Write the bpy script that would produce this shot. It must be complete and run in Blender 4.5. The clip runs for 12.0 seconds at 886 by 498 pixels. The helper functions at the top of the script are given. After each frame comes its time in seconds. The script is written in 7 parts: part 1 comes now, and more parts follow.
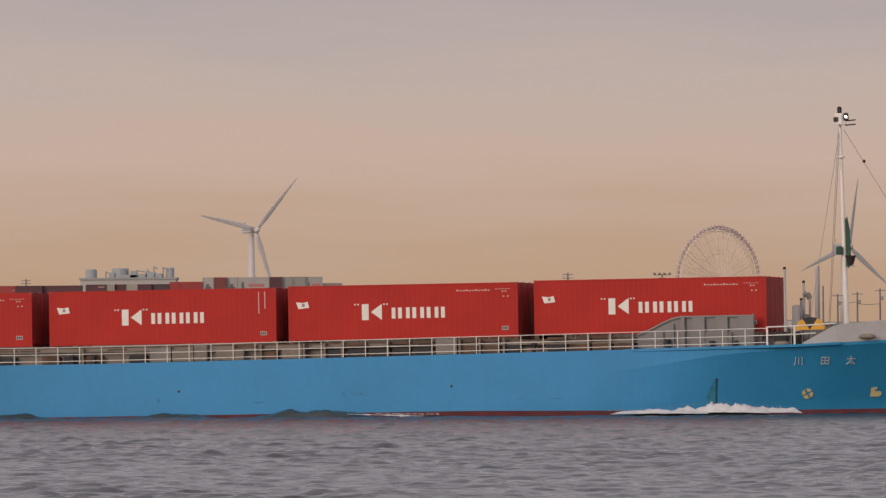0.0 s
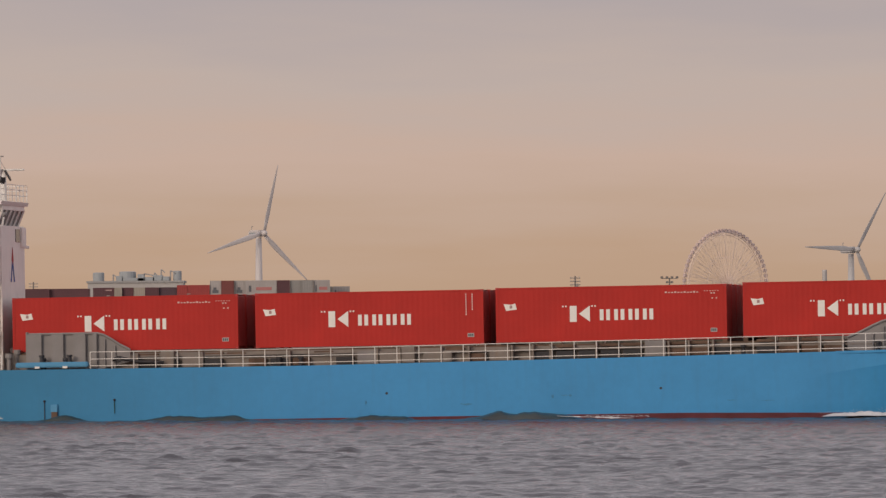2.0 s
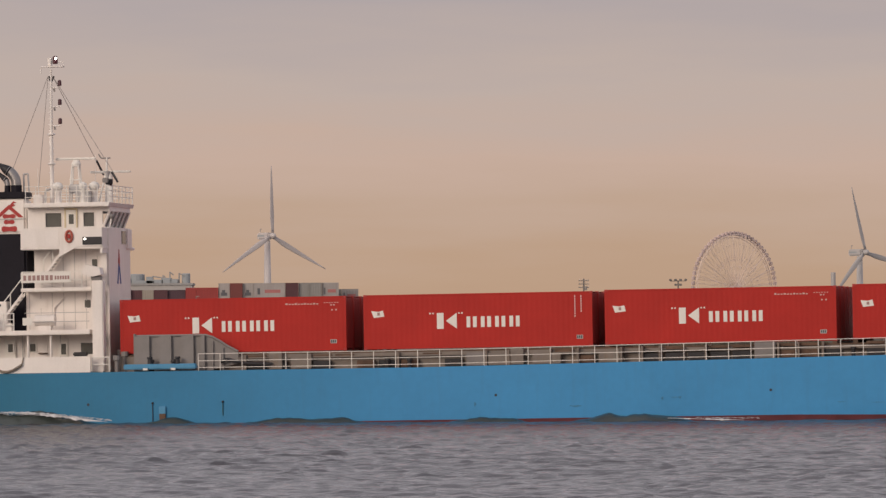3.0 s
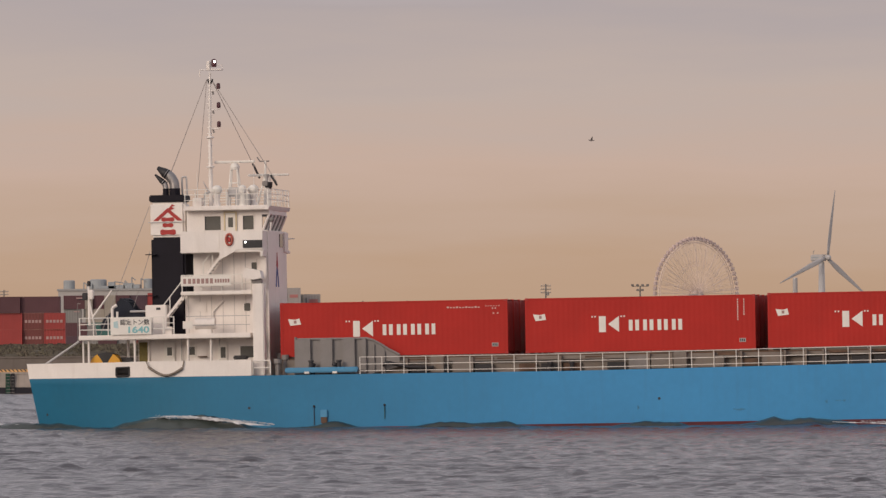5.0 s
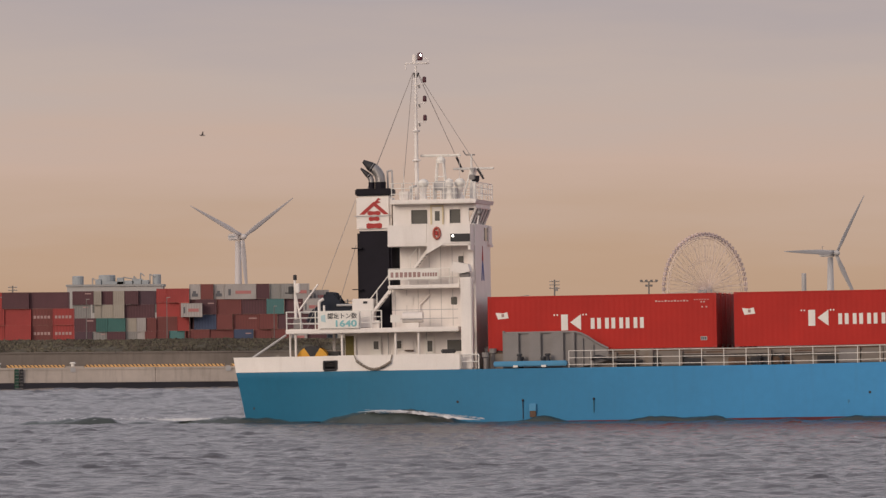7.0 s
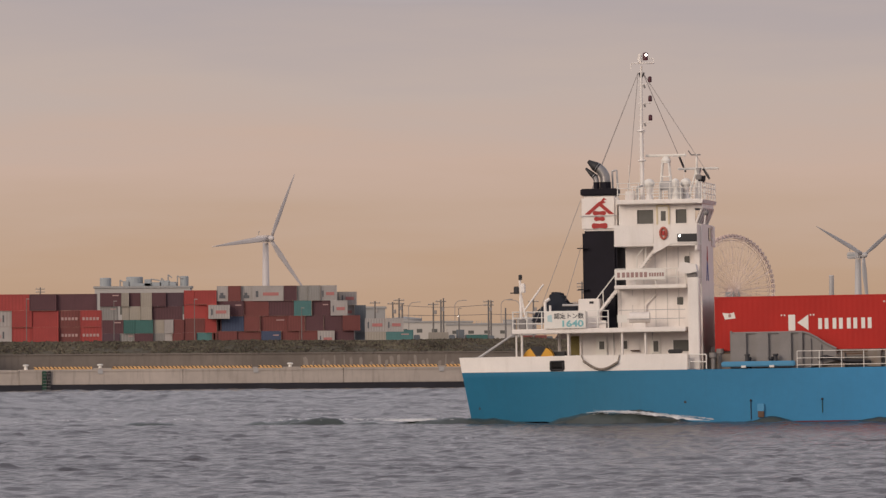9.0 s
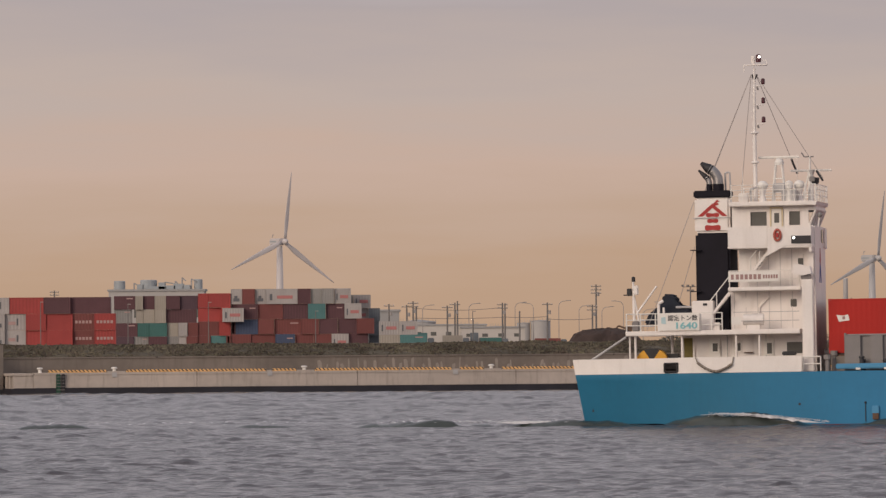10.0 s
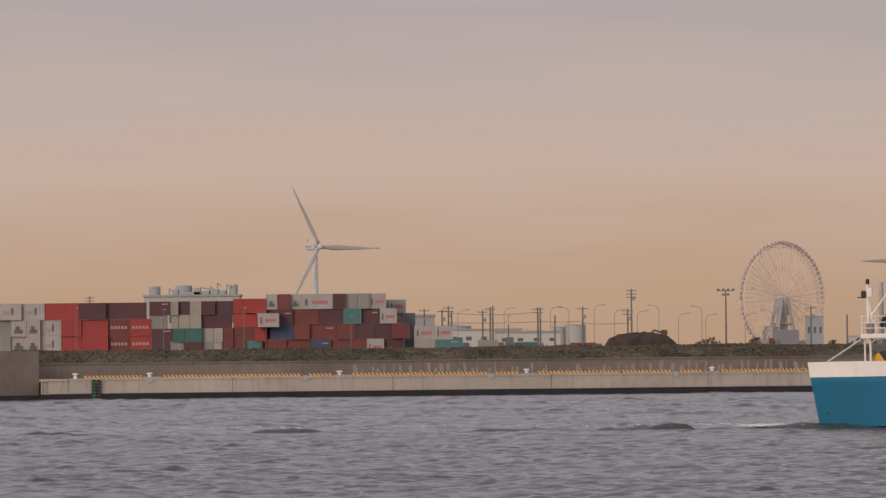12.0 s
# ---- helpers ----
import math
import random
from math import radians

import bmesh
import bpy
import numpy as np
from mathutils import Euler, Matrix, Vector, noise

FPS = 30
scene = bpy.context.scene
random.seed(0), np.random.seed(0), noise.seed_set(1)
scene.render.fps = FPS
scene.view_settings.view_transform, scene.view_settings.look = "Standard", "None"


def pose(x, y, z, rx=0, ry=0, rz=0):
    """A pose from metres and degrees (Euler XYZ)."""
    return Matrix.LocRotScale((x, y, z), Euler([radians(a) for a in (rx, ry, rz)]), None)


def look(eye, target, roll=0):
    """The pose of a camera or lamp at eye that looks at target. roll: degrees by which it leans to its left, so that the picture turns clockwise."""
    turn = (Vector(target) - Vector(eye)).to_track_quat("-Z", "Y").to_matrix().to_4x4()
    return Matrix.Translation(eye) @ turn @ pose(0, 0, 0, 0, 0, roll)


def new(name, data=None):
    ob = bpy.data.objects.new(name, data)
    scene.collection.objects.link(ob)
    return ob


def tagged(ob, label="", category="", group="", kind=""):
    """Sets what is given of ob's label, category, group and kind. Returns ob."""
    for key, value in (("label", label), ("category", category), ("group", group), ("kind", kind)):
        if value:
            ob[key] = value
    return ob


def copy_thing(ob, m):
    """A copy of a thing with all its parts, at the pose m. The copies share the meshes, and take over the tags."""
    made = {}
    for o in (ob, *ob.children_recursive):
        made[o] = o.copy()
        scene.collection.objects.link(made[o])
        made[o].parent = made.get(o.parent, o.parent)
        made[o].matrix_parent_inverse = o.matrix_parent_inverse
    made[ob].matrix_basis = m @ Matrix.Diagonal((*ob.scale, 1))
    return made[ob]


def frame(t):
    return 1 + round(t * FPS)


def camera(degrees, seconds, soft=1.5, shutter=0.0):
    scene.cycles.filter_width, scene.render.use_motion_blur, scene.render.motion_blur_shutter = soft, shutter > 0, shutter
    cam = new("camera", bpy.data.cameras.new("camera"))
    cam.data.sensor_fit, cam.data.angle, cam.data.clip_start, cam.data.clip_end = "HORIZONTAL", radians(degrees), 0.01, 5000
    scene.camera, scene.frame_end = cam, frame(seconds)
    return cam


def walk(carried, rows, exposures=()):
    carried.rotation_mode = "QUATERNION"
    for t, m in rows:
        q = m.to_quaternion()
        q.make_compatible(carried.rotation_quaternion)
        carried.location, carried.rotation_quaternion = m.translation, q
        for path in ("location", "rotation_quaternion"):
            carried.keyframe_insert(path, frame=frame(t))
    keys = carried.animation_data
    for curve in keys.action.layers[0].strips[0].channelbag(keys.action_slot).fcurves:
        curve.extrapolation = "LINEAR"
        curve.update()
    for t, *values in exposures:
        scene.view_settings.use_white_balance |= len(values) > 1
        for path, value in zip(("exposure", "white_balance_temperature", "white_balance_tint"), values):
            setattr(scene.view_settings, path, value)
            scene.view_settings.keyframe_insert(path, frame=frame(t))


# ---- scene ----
# ---- camera: a long lens on the shore, hand-steadied, panning slightly ----
cam = camera(8.0, 12.0, soft=1.4)
EYE = (0.0, 0.0, 3.9)
AIM = (  # seconds, pitch, yaw, roll
    (0.0, 0.774, -0.317, 0.43), (0.5, 0.794, -0.317, 0.42), (1.0, 0.804, -0.316, 0.40), (1.5, 0.804, -0.304, 0.40),
    (2.0, 0.805, -0.251, 0.40), (2.5, 0.809, -0.189, 0.41), (3.0, 0.829, -0.173, 0.40), (3.5, 0.845, -0.182, 0.40),
    (3.8, 0.853, -0.208, 0.40), (4.6, 0.872, -0.412, 0.40), (5.2, 0.874, -0.553, 0.40), (5.5, 0.867, -0.577, 0.40), (6.0, 0.829, -0.530, 0.41), (6.5, 0.828, -0.468, 0.42),
    (7.0, 0.835, -0.437, 0.41), (7.5, 0.846, -0.385, 0.40), (9.5, 0.860, -0.123, 0.39), (10.0, 0.882, -0.062, 0.40),
    (10.5, 0.889, 0.001, 0.42), (11.0, 0.869, 0.102, 0.49), (11.5, 0.884, 0.180, 0.52), (12.0, 0.927, 0.258, 0.553))
walk(cam, [(t, pose(*EYE, 90 + p, roll, y)) for t, p, y, roll in AIM])

# ---- sky and light: hazy evening overcast, low warm sun behind thin cloud ----
SUN_EL, SUN_AZ = 18.0, 218.0   # azimuth clockwise from +y: behind the camera, to its left
world = bpy.data.worlds.new("evening_sky")
scene.world = world
world.use_nodes = True
wn, wl = world.node_tree.nodes, world.node_tree.links
wn.clear()
w_out = wn.new("ShaderNodeOutputWorld")
w_bg = wn.new("ShaderNodeBackground")
w_sky = wn.new("ShaderNodeTexSky")
w_sky.sky_type, w_sky.sun_disc = "NISHITA", False
w_sky.sun_elevation, w_sky.sun_rotation = radians(SUN_EL), radians(SUN_AZ)
w_sky.air_density, w_sky.dust_density = 1.0, 4.0
w_co = wn.new("ShaderNodeTexCoord")
w_sep = wn.new("ShaderNodeSeparateXYZ")
w_ramp = wn.new("ShaderNodeValToRGB")     # cloud and haze by height above the horizon
w_map = wn.new("ShaderNodeMapping")
w_noise = wn.new("ShaderNodeTexNoise")    # faint bands of cloud
w_mixn = wn.new("ShaderNodeMath")
w_scale = wn.new("ShaderNodeVectorMath")
w_mix = wn.new("ShaderNodeMix")
w_mix.data_type = "RGBA"
wl.new(w_co.outputs["Generated"], w_sep.inputs[0])
wl.new(w_co.outputs["Generated"], w_map.inputs[0])
w_map.inputs["Scale"].default_value = (9.0, 9.0, 70.0)
w_noise.inputs["Scale"].default_value, w_noise.inputs["Detail"].default_value = 2.2, 4.0
wl.new(w_map.outputs[0], w_noise.inputs["Vector"])
w_mixn.operation = "MULTIPLY_ADD"
w_mixn.inputs[1].default_value, w_mixn.inputs[2].default_value = 0.018, -0.009
wl.new(w_noise.outputs[0], w_mixn.inputs[0])
w_add = wn.new("ShaderNodeMath")
wl.new(w_sep.outputs["Z"], w_add.inputs[0])
wl.new(w_mixn.outputs[0], w_add.inputs[1])
w_mul = wn.new("ShaderNodeMath")
w_mul.operation, w_mul.use_clamp = "MULTIPLY", True
w_mul.inputs[1].default_value = 10.0      # the ramp spans the lowest 6 degrees
wl.new(w_add.outputs[0], w_mul.inputs[0])
wl.new(w_mul.outputs[0], w_ramp.inputs[0])
SKY = ((0.0, (0.476, 0.312, 0.205)), (0.11, (0.506, 0.343, 0.238)), (0.20, (0.530, 0.380, 0.290)),
       (0.29, (0.566, 0.414, 0.337)), (0.41, (0.516, 0.420, 0.376)), (0.54, (0.440, 0.380, 0.378)), (1.0, (0.63, 0.585, 0.62)))
while len(w_ramp.color_ramp.elements) < len(SKY):
    w_ramp.color_ramp.elements.new(0.5)
for el, (at, rgb) in zip(w_ramp.color_ramp.elements, SKY):
    el.position, el.color = at, (*rgb, 1)
w_scale.operation = "SCALE"
w_scale.inputs["Scale"].default_value = 0.15
wl.new(w_sky.outputs[0], w_scale.inputs[0])
w_fade = wn.new("ShaderNodeMapRange")     # clear sky shows through only high above the haze
w_fade.inputs["From Min"].default_value, w_fade.inputs["From Max"].default_value = 0.10, 0.7
w_fade.inputs["To Min"].default_value, w_fade.inputs["To Max"].default_value = 0.0, 0.35
wl.new(w_sep.outputs["Z"], w_fade.inputs["Value"])
wl.new(w_fade.outputs[0], w_mix.inputs["Factor"])
wl.new(w_ramp.outputs[0], w_mix.inputs["A"])
wl.new(w_scale.outputs[0], w_mix.inputs["B"])
wl.new(w_mix.outputs["Result"], w_bg.inputs["Color"])
w_bg.inputs["Strength"].default_value = 1.0
wl.new(w_bg.outputs[0], w_out.inputs[0])

sun = new("sun", bpy.data.lights.new("sun", "SUN"))
sun.data.energy, sun.data.angle, sun.data.color = 1.30, radians(24), (1.0, 0.84, 0.70)
_az, _el = radians(SUN_AZ), radians(SUN_EL)
sun.matrix_world = look((math.sin(_az) * math.cos(_el) * 100, math.cos(_az) * math.cos(_el) * 100, math.sin(_el) * 100), (0, 0, 0))
scene.view_settings.exposure = 0.0

# ---- materials ----
def mat(name, rgb, rough=0.6, metal=0.0, var=0.12, scale=1.2, fine=14.0, bump=0.15, streak=0.0, streak_rgb=(0.2, 0.1, 0.05), random_tint=0.0, emit=None, stretch=(1, 1, 1), spec=0.5):
    m = bpy.data.materials.new(name)
    m.use_nodes = True
    n, l = m.node_tree.nodes, m.node_tree.links
    b = n["Principled BSDF"]
    co = n.new("ShaderNodeTexCoord")
    mp = n.new("ShaderNodeMapping")
    mp.inputs["Scale"].default_value = stretch
    l.new(co.outputs["Object"], mp.inputs[0])
    big, small = n.new("ShaderNodeTexNoise"), n.new("ShaderNodeTexNoise")
    big.inputs["Scale"].default_value, big.inputs["Detail"].default_value = scale, 5
    small.inputs["Scale"].default_value, small.inputs["Detail"].default_value = fine, 3
    l.new(mp.outputs[0], big.inputs["Vector"]), l.new(mp.outputs[0], small.inputs["Vector"])
    addn = n.new("ShaderNodeMath")
    addn.operation = "MULTIPLY_ADD"
    addn.inputs[1].default_value = 0.4
    l.new(small.outputs[0], addn.inputs[0]), l.new(big.outputs[0], addn.inputs[2])
    ramp = n.new("ShaderNodeValToRGB")
    lo, hi = ramp.color_ramp.elements
    lo.position, hi.position = 0.45, 0.95
    lo.color = (*[c * (1 - var) for c in rgb], 1)
    hi.color = (*[min(1, c * (1 + var)) for c in rgb], 1)
    l.new(addn.outputs[0], ramp.inputs[0])
    colour = ramp.outputs[0]
    if streak:
        ms = n.new("ShaderNodeMapping")
        ms.inputs["Scale"].default_value = (2.2, 2.2, 0.25)
        l.new(co.outputs["Object"], ms.inputs[0])
        sn = n.new("ShaderNodeTexNoise")
        sn.inputs["Scale"].default_value, sn.inputs["Detail"].default_value = 1.4, 6
        l.new(ms.outputs[0], sn.inputs["Vector"])
        mr = n.new("ShaderNodeMapRange")
        mr.inputs["From Min"].default_value, mr.inputs["From Max"].default_value = 0.52, 0.78
        mr.inputs["To Max"].default_value = streak
        l.new(sn.outputs[0], mr.inputs["Value"])
        mx = n.new("ShaderNodeMix")
        mx.data_type = "RGBA"
        mx.inputs["B"].default_value = (*streak_rgb, 1)
        l.new(mr.outputs[0], mx.inputs["Factor"]), l.new(colour, mx.inputs["A"])
        colour = mx.outputs["Result"]
    if random_tint:
        oi = n.new("ShaderNodeObjectInfo")
        hs = n.new("ShaderNodeHueSaturation")
        rr = n.new("ShaderNodeMapRange")
        rr.inputs["To Min"].default_value, rr.inputs["To Max"].default_value = 1 - random_tint, 1 + random_tint
        l.new(oi.outputs["Random"], rr.inputs["Value"]), l.new(rr.outputs[0], hs.inputs["Value"])
        l.new(colour, hs.inputs["Color"])
        colour = hs.outputs[0]
    l.new(colour, b.inputs["Base Color"])
    b.inputs["Roughness"].default_value, b.inputs["Metallic"].default_value = rough, metal
    b.inputs["Specular IOR Level"].default_value = spec
    if bump:
        bp = n.new("ShaderNodeBump")
        bp.inputs["Strength"].default_value, bp.inputs["Distance"].default_value = bump, 0.02
        l.new(addn.outputs[0], bp.inputs["Height"]), l.new(bp.outputs[0], b.inputs["Normal"])
    if emit:
        b.inputs["Emission Color"].default_value, b.inputs["Emission Strength"].default_value = (*emit[:3], 1), emit[3]
    return m


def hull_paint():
    """Blue hull paint with the hull's shading painted in: lighter amidships, darker at stern and bow."""
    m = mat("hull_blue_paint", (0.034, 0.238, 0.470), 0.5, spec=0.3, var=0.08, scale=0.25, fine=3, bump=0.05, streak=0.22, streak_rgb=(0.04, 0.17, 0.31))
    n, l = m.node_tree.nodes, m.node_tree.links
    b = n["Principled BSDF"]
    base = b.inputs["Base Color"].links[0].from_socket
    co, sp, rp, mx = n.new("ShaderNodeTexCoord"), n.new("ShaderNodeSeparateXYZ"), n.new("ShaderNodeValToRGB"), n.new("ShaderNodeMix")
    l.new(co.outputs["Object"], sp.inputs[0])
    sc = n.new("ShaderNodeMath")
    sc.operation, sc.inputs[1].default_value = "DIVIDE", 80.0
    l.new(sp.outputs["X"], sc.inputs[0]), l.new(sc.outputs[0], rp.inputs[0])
    # Light and shade along the hull, put into the colour.
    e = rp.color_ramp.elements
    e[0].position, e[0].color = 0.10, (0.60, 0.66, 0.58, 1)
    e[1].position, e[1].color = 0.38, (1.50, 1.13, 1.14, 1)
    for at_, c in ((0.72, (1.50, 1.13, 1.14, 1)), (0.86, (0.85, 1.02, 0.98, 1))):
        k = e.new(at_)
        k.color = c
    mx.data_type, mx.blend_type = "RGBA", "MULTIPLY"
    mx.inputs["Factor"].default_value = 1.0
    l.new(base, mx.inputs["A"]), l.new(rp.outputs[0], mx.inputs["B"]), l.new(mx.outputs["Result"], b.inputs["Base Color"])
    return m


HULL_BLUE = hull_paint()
STAIN_GREEN = mat("green_stained_paint", (0.032, 0.190, 0.290), 0.6, var=0.35, scale=3, fine=20)
SCRAPE = mat("scraped_blue_paint", (0.045, 0.20, 0.37), 0.7, var=0.3, scale=4)
DECK_BLUE = mat("bright_blue_paint", (0.06, 0.26, 0.45), 0.5, var=0.08)
BOOT_RED = mat("red_antifouling", (0.135, 0.034, 0.042), 0.7, var=0.25)
WHITE = mat("white_ship_paint", (0.84, 0.778, 0.725), 0.45, var=0.06, scale=0.8, bump=0.05, streak=0.24, streak_rgb=(0.54, 0.46, 0.38))
BLACK = mat("funnel_black", (0.010, 0.008, 0.014), 0.6, var=0.2, spec=0.2)
GREY = mat("grey_steel_paint", (0.225, 0.205, 0.195), 0.6, var=0.10, streak=0.30, streak_rgb=(0.24, 0.22, 0.20))
PALE_GREY = mat("pale_grey_paint", (0.46, 0.44, 0.43), 0.5, var=0.08)
COAMING = mat("coaming_buff_grey", (0.215, 0.182, 0.155), 0.65, var=0.15, streak=0.5, streak_rgb=(0.22, 0.15, 0.09))
DECK = mat("deck_brown", (0.16, 0.12, 0.09), 0.8, var=0.3)
DARK = mat("dark_fittings", (0.025, 0.023, 0.025), 0.6, var=0.3)
RUST_AND_SHADE = mat("rusty_fittings", (0.12, 0.07, 0.045), 0.8, var=0.4)
# Base lifted to grey: part of the sky's reflection is put into the colour.
GLASS = mat("dark_window_glass", (0.12, 0.12, 0.112), 0.06, var=0.1, bump=0)
CONT_RED = mat("container_red", (0.445, 0.024, 0.017), 0.6, spec=0.25, var=0.10, scale=0.5, streak=0.18, streak_rgb=(0.33, 0.025, 0.02))
CONT_END = mat("container_end_red", (0.40, 0.028, 0.024), 0.55, var=0.15, streak=0.3, streak_rgb=(0.14, 0.03, 0.025))
MARK_WHITE = mat("white_marking", (0.80, 0.76, 0.70), 0.6, var=0.05, bump=0)
MARK_RED = mat("red_marking", (0.40, 0.030, 0.026), 0.6, var=0.08, bump=0)
MARK_PINK = mat("faded_white_marking", (0.62, 0.42, 0.38), 0.6, var=0.1, bump=0)
MARK_PALE_CYAN = mat("pale_cyan_marking", (0.45, 0.60, 0.62), 0.6, var=0.1, bump=0)
MARK_CYAN = mat("cyan_marking", (0.22, 0.50, 0.53), 0.6, var=0.08, bump=0)
MARK_DARK = mat("dark_marking", (0.05, 0.05, 0.055), 0.6, var=0.1, bump=0)
MARK_BLUE = mat("blue_marking", (0.06, 0.10, 0.30), 0.6, var=0.1, bump=0)
DOOR_INSIDE = mat("dim_yellow_interior", (0.20, 0.16, 0.05), 0.8, var=0.3)
MARK_FADED = mat("faded_red_marking", (0.36, 0.22, 0.20), 0.6, var=0.1, bump=0)
CONCRETE_PATCH = mat("patched_concrete", (0.275, 0.238, 0.205), 0.9, var=0.2, scale=0.5, fine=3)
# Far walls, tanks and legs: distance haze is put into this pale colour.
HAZY_WALL = mat("works_cladding", (0.41, 0.385, 0.365), 0.8, var=0.08, scale=0.05, fine=0.6, bump=0)
SEAM = mat("weld_seam", (0.60, 0.565, 0.53), 0.6, var=0.1)
NAVY = mat("navy_tarpaulin", (0.012, 0.016, 0.028), 0.8, var=0.3)
NAME_WHITE = mat("faded_name_paint", (0.42, 0.50, 0.54), 0.6, var=0.15, bump=0)
MARK_YELLOW = mat("yellow_marking", (0.66, 0.55, 0.26), 0.6, var=0.1, bump=0)
YELLOW = mat("yellow_cover", (0.72, 0.36, 0.03), 0.6, var=0.08)
CREAM = mat("cream_paint", (0.66, 0.55, 0.36), 0.5, var=0.08)
ORANGE = mat("life_ring_orange", (0.46, 0.11, 0.075), 0.6, var=0.1)
ROPE = mat("hemp_rope", (0.24, 0.20, 0.16), 0.9, var=0.3, fine=40)
WIRE = mat("rigging_wire", (0.34, 0.30, 0.28), 0.6, var=0.1)
CHROME = mat("bright_pipe", (0.32, 0.30, 0.29), 0.35, metal=0.7, var=0.2)
GREEN = mat("green_paint", (0.018, 0.065, 0.04), 0.6, var=0.2)
LAMP_ON = mat("lit_lamp", (0.9, 0.85, 0.7), 0.4, bump=0, emit=(1.0, 0.95, 0.85, 9.0))
LAMP_RED = mat("red_lamp_glass", (0.07, 0.012, 0.02), 0.3, bump=0)
FOAM = mat("sea_foam", (0.60, 0.59, 0.59), 1.0, var=0.15, scale=2.5, fine=12, bump=0.4, spec=0.1)
CONCRETE = mat("quay_concrete", (0.48, 0.41, 0.355), 0.85, var=0.18, scale=0.12, fine=1.5, streak=0.6, streak_rgb=(0.27, 0.225, 0.19))
CONCRETE_DARK = mat("old_wall_concrete", (0.188, 0.158, 0.134), 0.9, var=0.28, scale=0.10, fine=1.0, streak=0.6, streak_rgb=(0.13, 0.11, 0.095))
CONCRETE_DAMP = mat("damp_concrete", (0.15, 0.118, 0.10), 0.7, var=0.3, scale=0.2, fine=1.2, streak=0.5, streak_rgb=(0.19, 0.155, 0.13))
TIDE = mat("tide_mark_black", (0.020, 0.018, 0.024), 0.6, var=0.4, scale=0.5)
EARTH = mat("dark_earth", (0.050, 0.033, 0.028), 0.95, var=0.4, scale=0.4)
GRASS = mat("dry_bank_grass", (0.095, 0.080, 0.055), 0.95, var=0.40, scale=0.10, fine=0.7)


def scrub_material():
    """Dry grass whose every tuft has a tone of its own."""
    m = mat("dry_scrub", (0.100, 0.080, 0.060), 0.95, var=0.45, scale=0.16, fine=0.9, bump=0)
    n, l = m.node_tree.nodes, m.node_tree.links
    b = n["Principled BSDF"]
    base = b.inputs["Base Color"].links[0].from_socket
    gi, hs, hr, vr = n.new("ShaderNodeNewGeometry"), n.new("ShaderNodeHueSaturation"), n.new("ShaderNodeMapRange"), n.new("ShaderNodeMapRange")
    hr.inputs["To Min"].default_value, hr.inputs["To Max"].default_value = 0.485, 0.545
    vr.inputs["To Min"].default_value, vr.inputs["To Max"].default_value = 0.80, 1.18
    l.new(gi.outputs["Random Per Island"], hr.inputs["Value"]), l.new(gi.outputs["Random Per Island"], vr.inputs["Value"])
    l.new(hr.outputs[0], hs.inputs["Hue"]), l.new(vr.outputs[0], hs.inputs["Value"])
    l.new(base, hs.inputs["Color"]), l.new(hs.outputs[0], b.inputs["Base Color"])
    return m


SCRUB = scrub_material()
YARD = mat("yard_paving", (0.22, 0.20, 0.18), 0.9, var=0.15, scale=0.02, fine=0.3)
STEEL = mat("galvanised_steel", (0.30, 0.27, 0.25), 0.6, var=0.1)
POLE = mat("weathered_pole", (0.17, 0.155, 0.145), 0.8, var=0.2)
# Turbine, wheel and far cladding tones: distance haze is put into these colours.
TURBINE = mat("turbine_white", (0.55, 0.50, 0.48), 0.5, var=0.04, scale=0.1, fine=1.0, bump=0)
TURBINE_GREY = mat("turbine_grey", (0.44, 0.42, 0.41), 0.5, var=0.04, scale=0.1, fine=1.0, bump=0)
WHEEL = mat("wheel_steel", (0.80, 0.64, 0.56), 0.6, var=0.05, scale=0.1, bump=0)
GONDOLA = mat("gondola_paint", (0.58, 0.46, 0.43), 0.6, var=0.1, bump=0, random_tint=0.15)
FAR_BLUE = mat("blue_grey_cladding", (0.32, 0.34, 0.35), 0.7, var=0.1, scale=0.05, bump=0)
FAR_WALL = mat("pale_cladding", (0.50, 0.46, 0.42), 0.8, var=0.08, scale=0.05, fine=0.6, bump=0)
FAR_GREY = mat("grey_cladding", (0.32, 0.31, 0.30), 0.8, var=0.08, scale=0.05, fine=0.6, bump=0)
TREE_SHED = mat("dark_shed_cladding", (0.10, 0.085, 0.08), 0.8, var=0.2, scale=0.1, bump=0)
TREE = mat("dark_foliage", (0.13, 0.12, 0.095), 0.9, var=0.4, scale=0.2)
BIRD = mat("gull_plumage", (0.24, 0.21, 0.20), 0.8, var=0.2)


